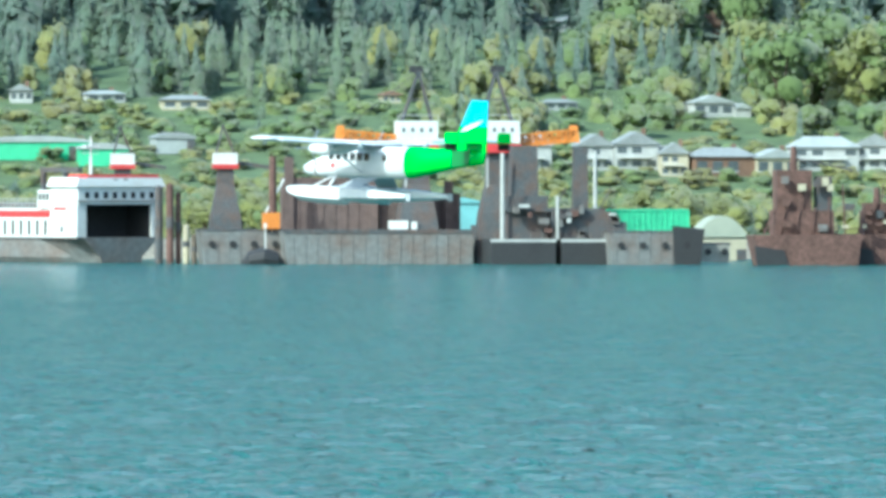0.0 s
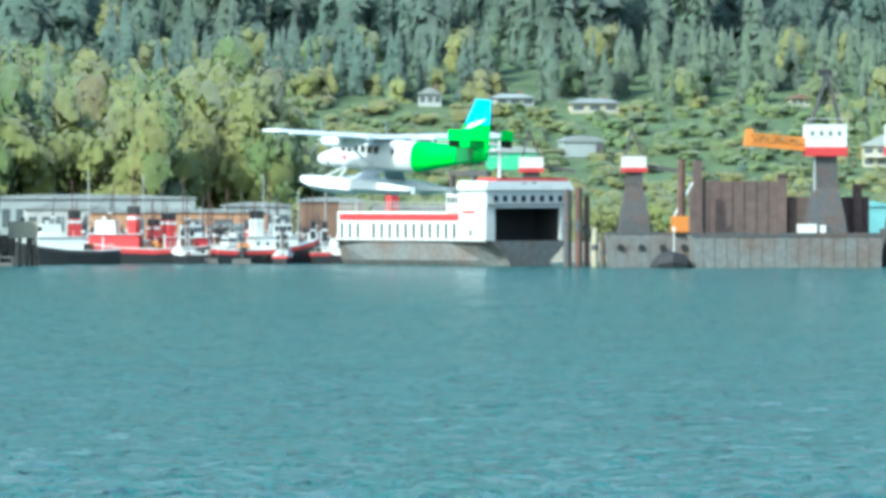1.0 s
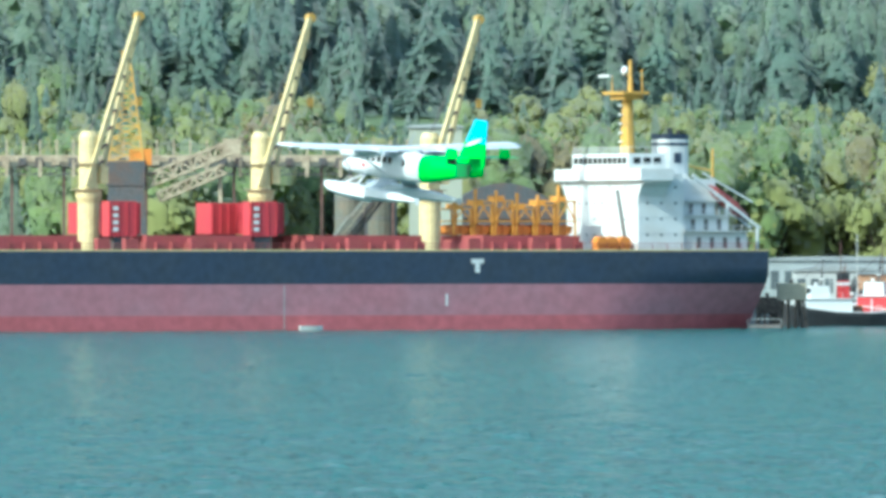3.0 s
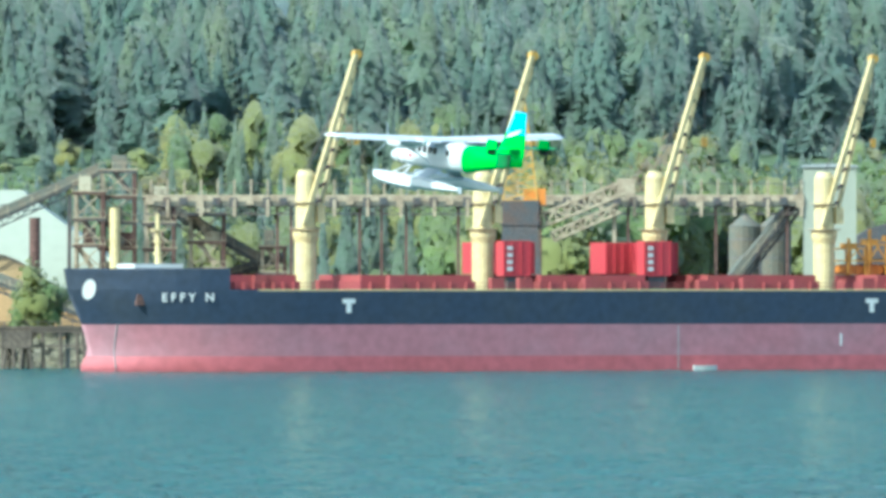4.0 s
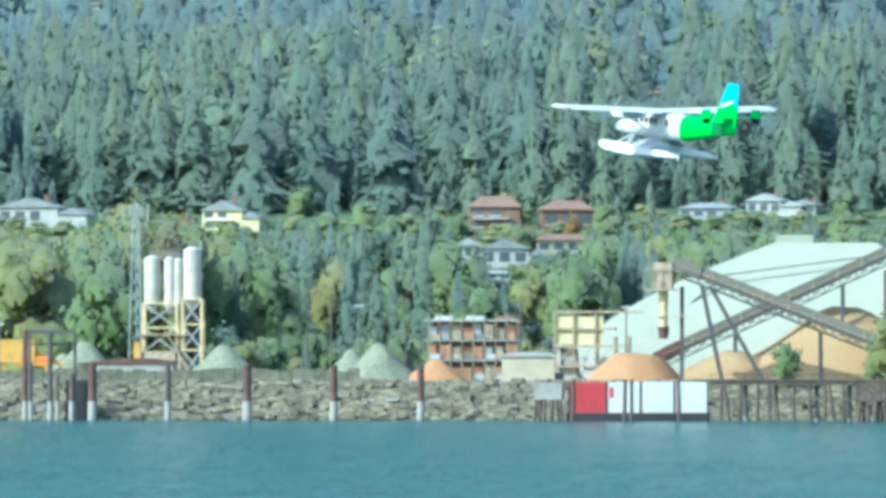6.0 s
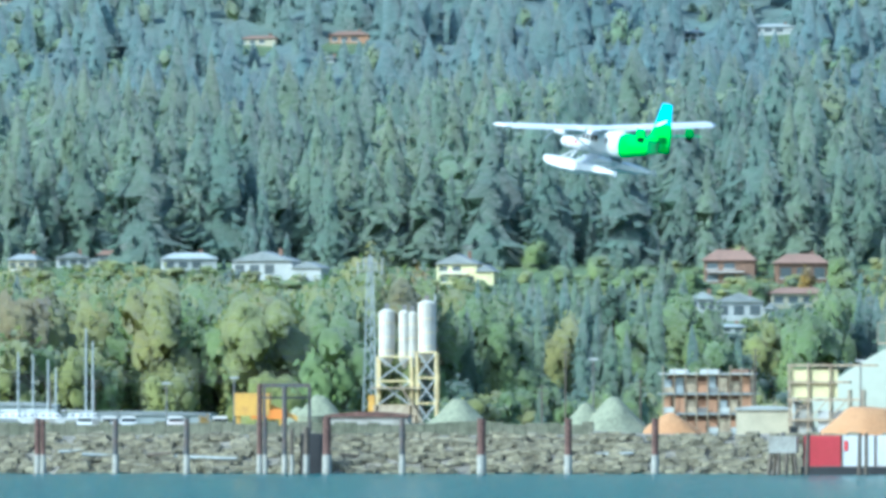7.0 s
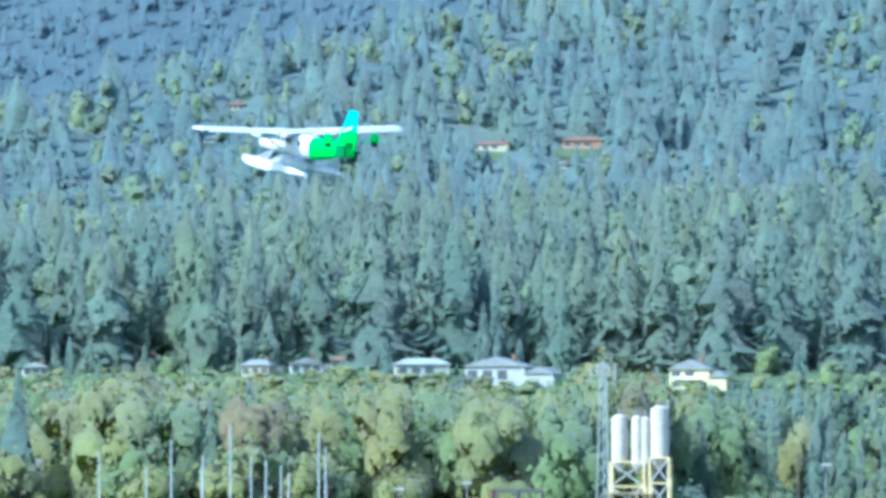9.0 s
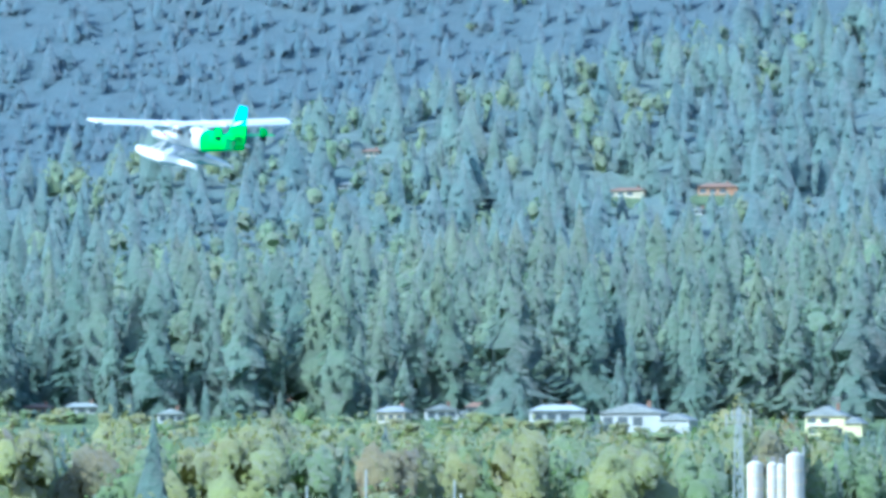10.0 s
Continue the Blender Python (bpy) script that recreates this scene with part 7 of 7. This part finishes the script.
W, G, C, Y, B, O = wall_white, wall_grey, wall_cream, wall_yellow, wall_brown, wall_orange
for row in (
        # the far left row above the boatyard woods
        (-300.4, 36.3, 5.0, 3.0, C, roof_grey, "small cream house above the woods", True, 0), (-292, 36.8, 5.5, 2.8, W, roof_grey, "white house half hidden by trees", False, .4),
        (-285, 37.6, 4.5, 2.4, G, roof_brown, "grey cottage among conifers", True, 0), (-271, 36.4, 9.6, 3.2, W, roof_pale, "white bungalow with a pale hipped roof", True, 0),
        (-268, 38.9, 6.0, 2.6, W, roof_grey, "white house set back on the slope", False, 0), (-257, 34.8, 11, 4.6, W, roof_grey, "large white house with a grey roof", False, .5),
        (-222.4, 34.0, 7.2, 4.9, Y, roof_grey, "yellow two-storey house with a garage wing", False, .45), (-341, 36.2, 4.5, 2.6, W, roof_pale, "white cottage among trees", False, 0),
        (-357, 38.0, 6.0, 2.0, W, roof_pale, "low white house above the woods", True, 0), (-365, 38.2, 4.0, 1.8, B, roof_brown, "brown cottage above the woods", True, 0),
        (-318, 39.0, 4.5, 2.2, W, roof_brown, "white gabled cottage on the slope", False, 0),
        # behind the chip terminal
        (-174, 34.2, 9, 5.5, B, roof_brown, "red-brown house with balconies", True, 0), (-161.4, 33.6, 9, 4.8, B, roof_brown, "dark brown timber house", True, 0),
        (-179, 28.6, 4.6, 3.6, W, roof_pale, "small white house on the bank", False, 0), (-172.5, 27.6, 8.6, 4.6, W, roof_grey, "white split-level house on the bank", False, .3),
        (-174.6, 24.8, 7, 1.6, W, roof_pale, "low white carport on the bank", True, 0), (-162, 29.2, 10.4, 3.2, C, roof_brown, "cream house with a brown roof", True, 0),
        (-125.6, 36.4, 6.4, 3.6, W, roof_pale, "white house with a pale roof", False, .6), (-118.6, 36.2, 4.4, 2.6, W, roof_grey, "white gabled house behind the shed", False, 0),
        (-136, 35.5, 9.6, 2.8, G, roof_grey, "long grey townhouse row", True, 0),
        # high on the hill
        (-126, 56.4, 4.4, 2.2, W, roof_pale, "white house high among the trees", True, 0), (-144.5, 57.0, 9.5, 1.9, W, roof_brown, "long pale house row high on the hill", True, 0),
        (-60.5, 58.0, 5.6, 2.0, W, roof_pale, "white house high on the hill", True, 0), (-36, 65.0, 5, 2, W, roof_pale, "white house near the hilltop", False, 0),
        (-2, 66.0, 6, 1.8, W, roof_grey, "pale house near the hilltop", True, 0), (-28, 66.2, 6, 1.6, W, roof_pale, "white house group near the hilltop", True, 0),
        (32.5, 47.0, 4.6, 2.4, red_paint, roof_brown, "red house on the hillside", False, 0), (87, 46.6, 3.6, .9, W, roof_pale, "low white roof among trees", True, 0),
        (-258, 76.5, 7, 1.6, C, roof_brown, "pale house row high on the far hill", True, 0), (-242, 77, 7, 2.0, O, roof_brown, "orange roofed hillside building", True, 0),
        (-252, 70.5, 2.2, 1.4, W, roof_pale, "tiny white house on the far hill", True, 0), (-166, 78.2, 8, 1.7, W, roof_pale, "white house row on the upper hill", True, 0),
        (-181, 77, 4, 1.5, W, roof_pale, "white house on the upper hill", True, 0), (-309, 77.8, 2.4, 1.2, W, roof_pale, "tiny white house in the forest", True, 0),
        (-304.5, 84, 3, 1.4, C, roof_brown, "tiny cream house in the far forest", True, 0), (-245.5, 73.2, 2, 1.3, W, roof_grey, "tiny white cabin in the forest", False, 0),
        # above the tug basin and the dock
        (186.6, 28.7, 7, 2.0, W, roof_pale, "low white house on the grassy slope", True, 0), (201.2, 27.6, 8.6, 2.4, C, roof_grey, "tan bungalow on the grassy slope", True, 0),
        (172, 28.6, 4, 3.0, W, roof_grey, "white house at the wood edge", False, 0), (148, 46.0, 3, 2.2, W, roof_pale, "white house in the woods", False, 0), (152.2, 46.4, 2.2, 2.5, W, roof_pale, "narrow white house in the woods", False, 0),
        (262.6, 41.2, 5, 4.0, W, roof_pale, "white tall house on the hillside", False, .4), (270, 41.2, 7, 3.0, W, roof_grey, "white house with a grey roof", True, 0),
        (295, 38.6, 5, 5.5, B, roof_brown, "brown tall house on the hillside", False, 0), (295.5, 26.0, 7.5, 3.6, W, roof_pale, "white house above the dock", False, .4),
        (268, 27.2, 6, 1.8, W, roof_grey, "white low house above the dock", True, 0), (247, 45, 6, 2, C, roof_brown, "cream house high above the dock", True, 0),
        (238, 28.6, 3.5, 2.0, C, roof_brown, "cream gabled house at the wood edge", False, 0), (233, 44.3, 4, 1.8, W, roof_grey, "white house high above the dock", True, 0),
        # townhouses along the shore road
        (274.5, 16.4, 6.4, 6, W, roof_grey, "white townhouse above the dock", False, 0), (281.8, 16.2, 8, 6.4, W, roof_grey, "white gabled townhouse row", False, .3), (289, 15.8, 5, 5.6, C, roof_grey, "cream townhouse above the dock", False, 0),
        (297.5, 15.6, 11.5, 4.8, B, roof_grey, "brown terrace with white balconies", True, 0), (307, 15.0, 8, 4.6, C, roof_pale, "cream terrace with a pale roof", False, 0), (316, 16.4, 12, 5.6, W, roof_pale, "long white apartment terrace", True, 0),
        (325.5, 16.2, 8, 6, W, roof_grey, "white apartment house with a grey roof", False, 0), (263, 16.4, 7, 6, W, roof_grey, "white house row behind the crane", True, 0), (253, 17, 7, 5.4, C, roof_pale, "cream house behind the crane", False, 0)):
    house(*row)


def long_block(x, z, w, h, wall, roof, label):
    px, d, gz = uphill(x, z)
    w, h = w * d / 2000, h * d / 2000
    shed("school_block", label, px, d, gz - 1, w, 14, h * .75, wall, roof, 1.1)
    CLEAR.append((px - w / 2 - 3, px + w / 2 + 3, d - 22, d + 10))


long_block(174, 18.6, 20, 4.6, green_paint, roof_pale, "long green-walled block with a pale roof")
long_block(186.5, 18.0, 9, 4.4, green_paint, roof_pale, "green-walled block with a pale roof")
long_block(199, 19.4, 7, 4.0, wall_grey, roof_grey, "grey block with a grey roof")
CLEAR.append((-260, -175, 2120, 2260))


# ---- broadleaf trees along the shore ----
def broadleaf(seed, material, label, clumps=520, lobes_n=11):
    """A tree 1 unit high: tapered trunk, limbs, and a crown of small leaf clumps on uneven lobes."""
    rng = random.Random(seed)
    t = thing("tree", label, "tree", 0, 0, -80, group="shore trees")
    trunk = Mesh().tube((0, 0, -.08), (.01, 0, .3), .035, .022, 7)
    lobes = []
    for k in range(lobes_n):
        a, r = rng.uniform(0, math.tau), rng.uniform(.05, .27)
        c = Vector((math.cos(a) * r, math.sin(a) * r, rng.uniform(.22, .86) - r * .3))
        lobes.append((c, rng.uniform(.12, .21)))
        trunk.tube((.01, 0, .26), tuple(c), .014, .004, 5)
    part("trunk", trunk, bark, t)
    m = Mesh()
    for _ in range(clumps):
        c, r = rng.choice(lobes)
        d = Vector((rng.gauss(0, 1), rng.gauss(0, 1), rng.gauss(.1, .9))).normalized()
        p = c + d * r * rng.uniform(.75, 1.25)
        d = (d + Vector((rng.uniform(-.7, .7), rng.uniform(-.7, .7), rng.uniform(-.4, .8)))).normalized()
        u = d.orthogonal().normalized()
        v = d.cross(u)
        s = rng.uniform(.018, .042)
        q = [p + (u * math.cos(a) + v * math.sin(a)) * s * rng.uniform(.7, 1.3) for a in (0, 1.6, 3.1, 4.7)]
        m.add(q, [(0, 1, 2, 3)])
    mid = Vector((0, 0, .55))
    nors = [(p - mid) * 2.2 + Vector((rng.uniform(-.35, .35), rng.uniform(-.35, .35), .75 + rng.uniform(-.2, .35))) for p in (Vector(q) for q in m.v)]
    for c, r in lobes:
        for f in ([ICO[i] for i in q] for q in ICO_F):
            m.add([c + p * r * .72 for p in f], [(0, 1, 2)])
            nors += [p * .4 + (c + p * r - mid) * 2.0 + Vector((0, 0, .75)) for p in f]
    turned = []
    for f in m.f:
        a, b, c = (Vector(m.v[i]) for i in f[:3])
        turned.append(f if (b - a).cross(c - a).dot(nors[f[0]] + nors[f[1]] + nors[f[2]]) >= 0 else f[::-1])
    m.f = turned
    me = bpy.data.meshes.new("crown")
    me.from_pydata(m.v, [], m.f)
    me.polygons.foreach_set("use_smooth", [True] * len(m.f))
    me.normals_split_custom_set_from_vertices([tuple(n.normalized()) for n in nors])
    me.materials.append(material)
    cr = new("crown", me)
    cr.parent = t
    return t


KINDS = {"olive": [broadleaf(k, leaf_olive, "olive-brown broadleaf tree just coming into leaf") for k in (1, 2, 3, 4)],
         "fresh": [broadleaf(k, leaf_fresh, "fresh green broadleaf tree on the bank") for k in (5, 6, 7)],
         "dark": [broadleaf(k, leaf_dark, "dark green dense tree on the bank", 520, 11) for k in (8, 9)],
         "gold": [broadleaf(10, leaf_gold, "small golden-leaved tree by the houses")]}


def grow(kind, x, y, h, rng, wide=1.0, z=None):
    src = rng.choice(KINDS[kind])
    w = h * wide * rng.uniform(.9, 1.15)
    copy_thing(src, Matrix.LocRotScale((x, y, (ground_z(x, y) if z is None else z) - .2), Euler((0, 0, rng.uniform(0, math.tau))), (w, w, h)))


rng = random.Random(77)
for x0, x1, y0, y1, n, hs, kinds in ((-480, -262, 2215, 2260, 34, (17, 30), ("olive", "fresh", "olive", "fresh", "olive")), (-480, -262, 2260, 2320, 22, (26, 35), ("olive", "fresh", "olive")),
                                     (-262, -150, 2245, 2340, 16, (11, 16), ("fresh", "dark", "dark", "fresh")), (-262, -90, 2340, 2460, 20, (13, 18), ("dark", "dark", "fresh", "dark")),
                                     (-150, 20, 2235, 2320, 16, (11, 16), ("dark", "olive", "fresh", "olive")), (-20, 96, 2225, 2300, 26, (22, 33), ("olive", "olive", "fresh")),
                                     (96, 165, 2225, 2300, 20, (24, 34), ("olive", "olive", "fresh", "olive")), (60, 160, 2330, 2430, 12, (16, 22), ("olive", "dark", "fresh")),
                                     (165, 340, 2205, 2270, 60, (6, 11), ("olive", "fresh", "olive")), (165, 290, 2480, 2500, 6, (6, 9), ("fresh", "dark", "olive")),
                                     (340, 375, 2500, 2560, 6, (12, 16), ("fresh", "olive", "fresh")), (380, 440, 2480, 2600, 12, (20, 28), ("fresh", "olive"))):
    for _ in range(n):
        x, y = rng.uniform(x0, x1), rng.uniform(y0, y1)
        h = min(rng.uniform(*hs), growth_cap(x, y), sight_cap(x, y))
        if clear_of(x, y) and h > 4:
            grow(rng.choice(kinds), x, y, h, rng, rng.uniform(.95, 1.25) * (1 if h < 18 else .75))
for x, z, d, h, k in ((-122.3, 5.5, 2027, 9.0, "fresh"), (-104.3, 5.5, 2027, 14.0, "olive"), (-101.5, 5.5, 2028, 11.5, "fresh"), (-106.8, 5.5, 2029, 10.0, "fresh"), (-219, 3, 2110, 12, "olive"), (-224, 3, 2115, 9, "fresh"),
                      (-178.5, 3, 2150, 17, "olive"), (-52, 3, 2120, 9, "fresh"), (-297, 4, 2060, 6, "gold"), (-268, 4, 2070, 7, "gold"), (-277, 4, 2060, 6, "olive")):
    p = spot(x, 5, d)
    grow(k, p.x, d, h, rng, 1.0, z)
for x, d, h, k in ((309, 2470, 23, "fresh"), (316, 2490, 26, "fresh"), (304, 2500, 20, "olive"), (323, 2475, 22, "olive"), (329, 2480, 25, "fresh"), (281, 2560, 17, "fresh"), (286, 2555, 15, "olive"),
                   (276, 2560, 13, "fresh"), (290, 2560, 14, "fresh")):
    grow(k, x * d / 2000, d, h, rng, 1.15)
for x, z in ((-174.8, 39), (-86, 43), (-176, 60), (-160, 31)):
    px, d, gz = uphill(x, z)
    grow("gold", px, d - 6, 9, rng, .7)
for k in KINDS.values():
    for src in k:
        x, y = rng.uniform(-420, -280), rng.uniform(2300, 2500)
        src.matrix_basis = Matrix.LocRotScale((x, y, ground_z(x, y) - .2), Euler((0, 0, 1)), (15, 15, 16))


def plant(y0, y1, step_x, step_y, seed, high, round_share, tiers, arms, girth, clumps, east=0.185, thin=1.0):
    """Forest on the slope; beyond the share east of the depth only a part of the trees stands."""
    rng = random.Random(seed)
    fir = [conifer_mesh(rng, tiers, arms, girth * rng.uniform(.8, 1.15)) for _ in range(8)]
    oak = [round_mesh(rng, clumps, 8 if clumps > 80 else 3) for _ in range(8)]
    dark, pale = [], []
    y = y0
    while y < y1:
        x = -0.205 * y
        while x < 0.185 * y:
            px, py = x + rng.uniform(-.6, .6) * step_x, y + rng.uniform(-.6, .6) * step_y
            x += step_x
            if x > east * y and rng.random() > thin:
                continue
            if not clear_of(px, py) or y > 4300 and x > -0.03 * y and rng.random() < .75:
                continue
            patch = noise.noise(Vector((px / 120, py / 160, seed))) * .8
            is_round = patch + rng.uniform(-.45, .45) > round_share and y > 2640
            h = high * rng.choice((.55, .7, .85, .95, 1.05, 1.25)) * rng.uniform(.9, 1.1) * (0.72 if is_round else 1.0)
            full, h = h, min(h, sight_cap(px, py) + 1)
            if h < 3:
                continue
            t = rng.choice(oak if is_round else fir)
            m = lay(t, px, py, ground_z(px, py) - 1.0, h, max(h, full * .6) * rng.uniform(.85, 1.3), rng.uniform(0, math.tau))
            (pale if is_round else dark).append(m)
        y += step_y
    return dark, pale


def undergrowth(y0, y1, lift, step, seed, material, label):
    """The closed lower canopy between the tall trees: one uneven sheet of leaf tops."""
    m = Mesh()
    nx, ny = int(.39 * y1 / step), int((y1 - y0) / (step * 1.6))
    for j in range(ny + 1):
        y = y0 + (y1 - y0) * j / ny
        for i in range(nx + 1):
            x = -.205 * y + .39 * y * i / nx
            up = lift * (1 + .9 * noise.noise(Vector((x / 7, y / 12, seed))) + .5 * noise.noise(Vector((x / 31, y / 40, seed))))
            m.v.append((x, y, ground_z(x, y) - 1 + min(max(up, .5) * ease(y0, y0 + 70, y), sight_cap(x, y)) if clear_of(x, y) else ground_z(x, y) - 1.5))
    m.f = [(j * (nx + 1) + i, j * (nx + 1) + i + 1, (j + 1) * (nx + 1) + i + 1, (j + 1) * (nx + 1) + i) for j in range(ny) for i in range(nx)]
    return tagged(smooth(part("undergrowth", m, material)), label, "forest", kind="stuff")


def belt(x0, x1, y0, y1, step_x, step_y, seed, high, pools, fir_share=0.1, clumps=130, low_only=False, spread=0.0):
    """Mixed broadleaf growth in a stretch of the bank."""
    rng = random.Random(seed)
    fir = [conifer_mesh(rng, 12, 10, rng.uniform(.9, 1.3)) for _ in range(4)]
    oak = [round_mesh(rng, clumps, 11 if clumps > 80 else 3) for _ in range(8)]
    y = y0
    while y < y1:
        x = x0
        while x < x1:
            px, py = x + rng.uniform(-.7, .7) * step_x, y + rng.uniform(-.7, .7) * step_y
            x += step_x
            low = not clear_of(px, py)
            if low and not shrub_zone(px, py) or low_only and not low:
                continue
            is_fir = not low and rng.random() < (fir_share if py < 2562 else .975)
            cap = growth_cap(px, py)
            h = min(high * rng.uniform(.65, 1.2) * (1.1 if is_fir else 1.0), cap * (rng.uniform(.8, 1.0) + (.1 if high > 50 else 0) + .16 * noise.noise(Vector((px / 22, py / 30, seed + 5)))))
            h = max(h, high * .3, 4.5) if not low else rng.uniform(2.2, 5.0)
            h = max(min(h, sight_cap(px, py)), 1.8)
            t = rng.choice(fir if is_fir else oak)
            m = lay(t, px, py, ground_z(px, py) - (.12 if spread and h < 4 else .42 if spread else .3 if low else .12 if h < 20 else .03) * h, h, (max(h * (.9 if h < 20 else .68), min(high, 30) * .4, spread) if not low else h * 2.6) * rng.uniform(.9, 1.3), rng.uniform(0, math.tau))
            pools[0 if is_fir else 1 + min(len(pools) - 2, int(max(0, noise.noise(Vector((px / 30, py / 40, seed))) * 2.4 + rng.uniform(.1, 1.9))))].append(m)
        y += step_y


dark, olive, fresh, bud = [], [], [], []
belt(-520, -262, 2250, 2400, 9, 30, 41, 60, (dark, olive, fresh, bud), .07, 520)
belt(-262, -120, 2330, 2560, 8, 22, 42, 27, (dark, fresh, fresh, olive), .62, 400)
belt(-262, -150, 2255, 2330, 8, 22, 53, 14, (dark, fresh, olive, bud), .25, 500)
belt(-120, -20, 2300, 2560, 8, 22, 43, 24, (dark, olive, fresh, bud), .62, 400)
belt(-30, 170, 2255, 2400, 9, 30, 44, 60, (dark, olive, fresh, bud), .03, 520)
belt(165, 420, 2285, 2430, 7.5, 8, 45, 12, (dark, fresh, olive), .04, 100, False, 10)
belt(165, 330, 2430, 2505, 7.5, 8, 46, 12, (dark, fresh, olive), .12, 100, False, 10)
belt(150, 378, 2502, 2620, 7, 12, 51, 27, (dark, fresh, olive), .9, 200)
belt(330, 460, 2415, 2610, 9, 13, 49, 14, (dark, fresh, olive), .15, 200, False, 11)
belt(-520, 168, 2480, 2580, 8, 12, 52, 14, (dark, fresh, olive), .45, 120, False, 8)
belt(-520, -60, 2470, 2640, 6, 10, 50, 8, (dark, olive, fresh), 0, 40, True)
belt(378, 460, 2490, 2620, 8, 15, 47, 16, (dark, fresh, olive), .12)
belt(150, 500, 2620, 2760, 9, 18, 48, 20, (dark, olive, fresh), .8)
near_d, near_p = plant(2575, 2850, 9.5, 18, 3, 29, .24, 14, 12, 1.4, 170)
back_d, back_p = plant(2850, 3200, 9.5, 20, 4, 26, .18, 8, 8, 1.4, 70)
mid_d, mid_p = plant(3200, 3950, 8.5, 19, 5, 20, .15, 7, 7, 1.5, 40, -.04, .12)
far_d, far_p = plant(3950, 4930, 6.5, 13, 8, 11, .6, 4, 5, 1.9, 16, -.07, .05)
undergrowth(2610, 3200, 9, 5.5, 2, woods_near, "closed dark green undergrowth between the conifers")
undergrowth(3130, 3960, 4.5, 6, 3, woods_mid_hazed, "closed hillside canopy, haze put into its blue-green")
undergrowth(3890, 4940, 2.6, 7, 4, woods_far_hazed, "closed canopy on the far ridge, haze put into its blue")
stuff("conifer_wood", near_d + back_d + dark, woods_near, "dark conifers covering the lower slope", "forest")
stuff("conifer_wood", mid_d, woods_mid_hazed, "dense hillside conifers, haze put into their blue-green", "forest")
stuff("conifer_wood", far_d, woods_far_hazed, "conifer forest on the far ridge, haze put into its blue", "forest")
stuff("broadleaf_wood", fresh, leaf_fresh, "spring-green broadleaf trees on the bank", "forest")
stuff("broadleaf_wood", bud, leaf_bud, "brownish budding broadleaf trees on the bank", "forest")
stuff("broadleaf_wood", olive, leaf_olive, "olive broadleaf trees just coming into leaf", "forest")
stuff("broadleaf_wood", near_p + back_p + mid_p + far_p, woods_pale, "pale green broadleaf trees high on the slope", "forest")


# ---- what moves ----
def motions():
    walk(plane, [
        (0, pose(79.61, 676.28, 15.96, 0.29, -1.41, 128.46)),
        (0.5, pose(68.63, 690.44, 16.27, 0.46, -2.12, 128.78)),
        (1, pose(57.81, 704.77, 16.66, 0.57, -2.92, 128.78)),
        (1.5, pose(46.59, 719.59, 17.21, 0.51, -3.91, 128.44)),
        (2, pose(35.03, 734.52, 17.95, 0.28, -4.85, 127.97)),
        (2.5, pose(23.33, 749.12, 18.94, -0.06, -5.54, 127.53)),
        (3, pose(11.50, 763.47, 20.30, -0.41, -6.06, 127.11)),
        (3.5, pose(-0.46, 777.17, 22.01, -0.50, -6.36, 127.04)),
        (4, pose(-12.51, 790.30, 23.94, -0.30, -6.42, 127.38)),
        (4.5, pose(-24.59, 803.47, 25.89, -0.08, -6.27, 127.96)),
        (5, pose(-36.65, 817.22, 27.68, -0.02, -6.01, 128.60)),
        (5.5, pose(-48.75, 831.66, 29.30, -0.08, -5.83, 129.15)),
        (6, pose(-60.99, 846.76, 30.80, -0.22, -5.97, 129.42)),
        (6.5, pose(-73.50, 862.18, 32.44, -0.54, -6.51, 129.15)),
        (7, pose(-86.19, 877.53, 34.30, -0.89, -7.24, 128.61)),
        (7.5, pose(-98.94, 892.39, 36.44, -1.08, -7.84, 128.28)),
        (8, pose(-111.63, 906.47, 38.89, -1.00, -8.14, 128.45)),
        (8.5, pose(-124.27, 919.91, 41.54, -0.96, -8.41, 128.90)),
        (9, pose(-136.86, 933.04, 44.26, -1.16, -8.93, 129.34)),
        (9.5, pose(-149.43, 946.16, 46.94, -1.21, -9.55, 129.82)),
        (10, pose(-161.84, 958.65, 49.86, -1.15, -10.20, 130.39)),
    ])
    for prop in PROPS:
        walk(prop, [(k / 10, pose(2.8, 0, .8, 80 * k, 0, 0)) for k in range(101)])
    walk(water, [(0, pose(0, 0, 0)), (10, pose(-3.5, -2.0, 0))])


motions()
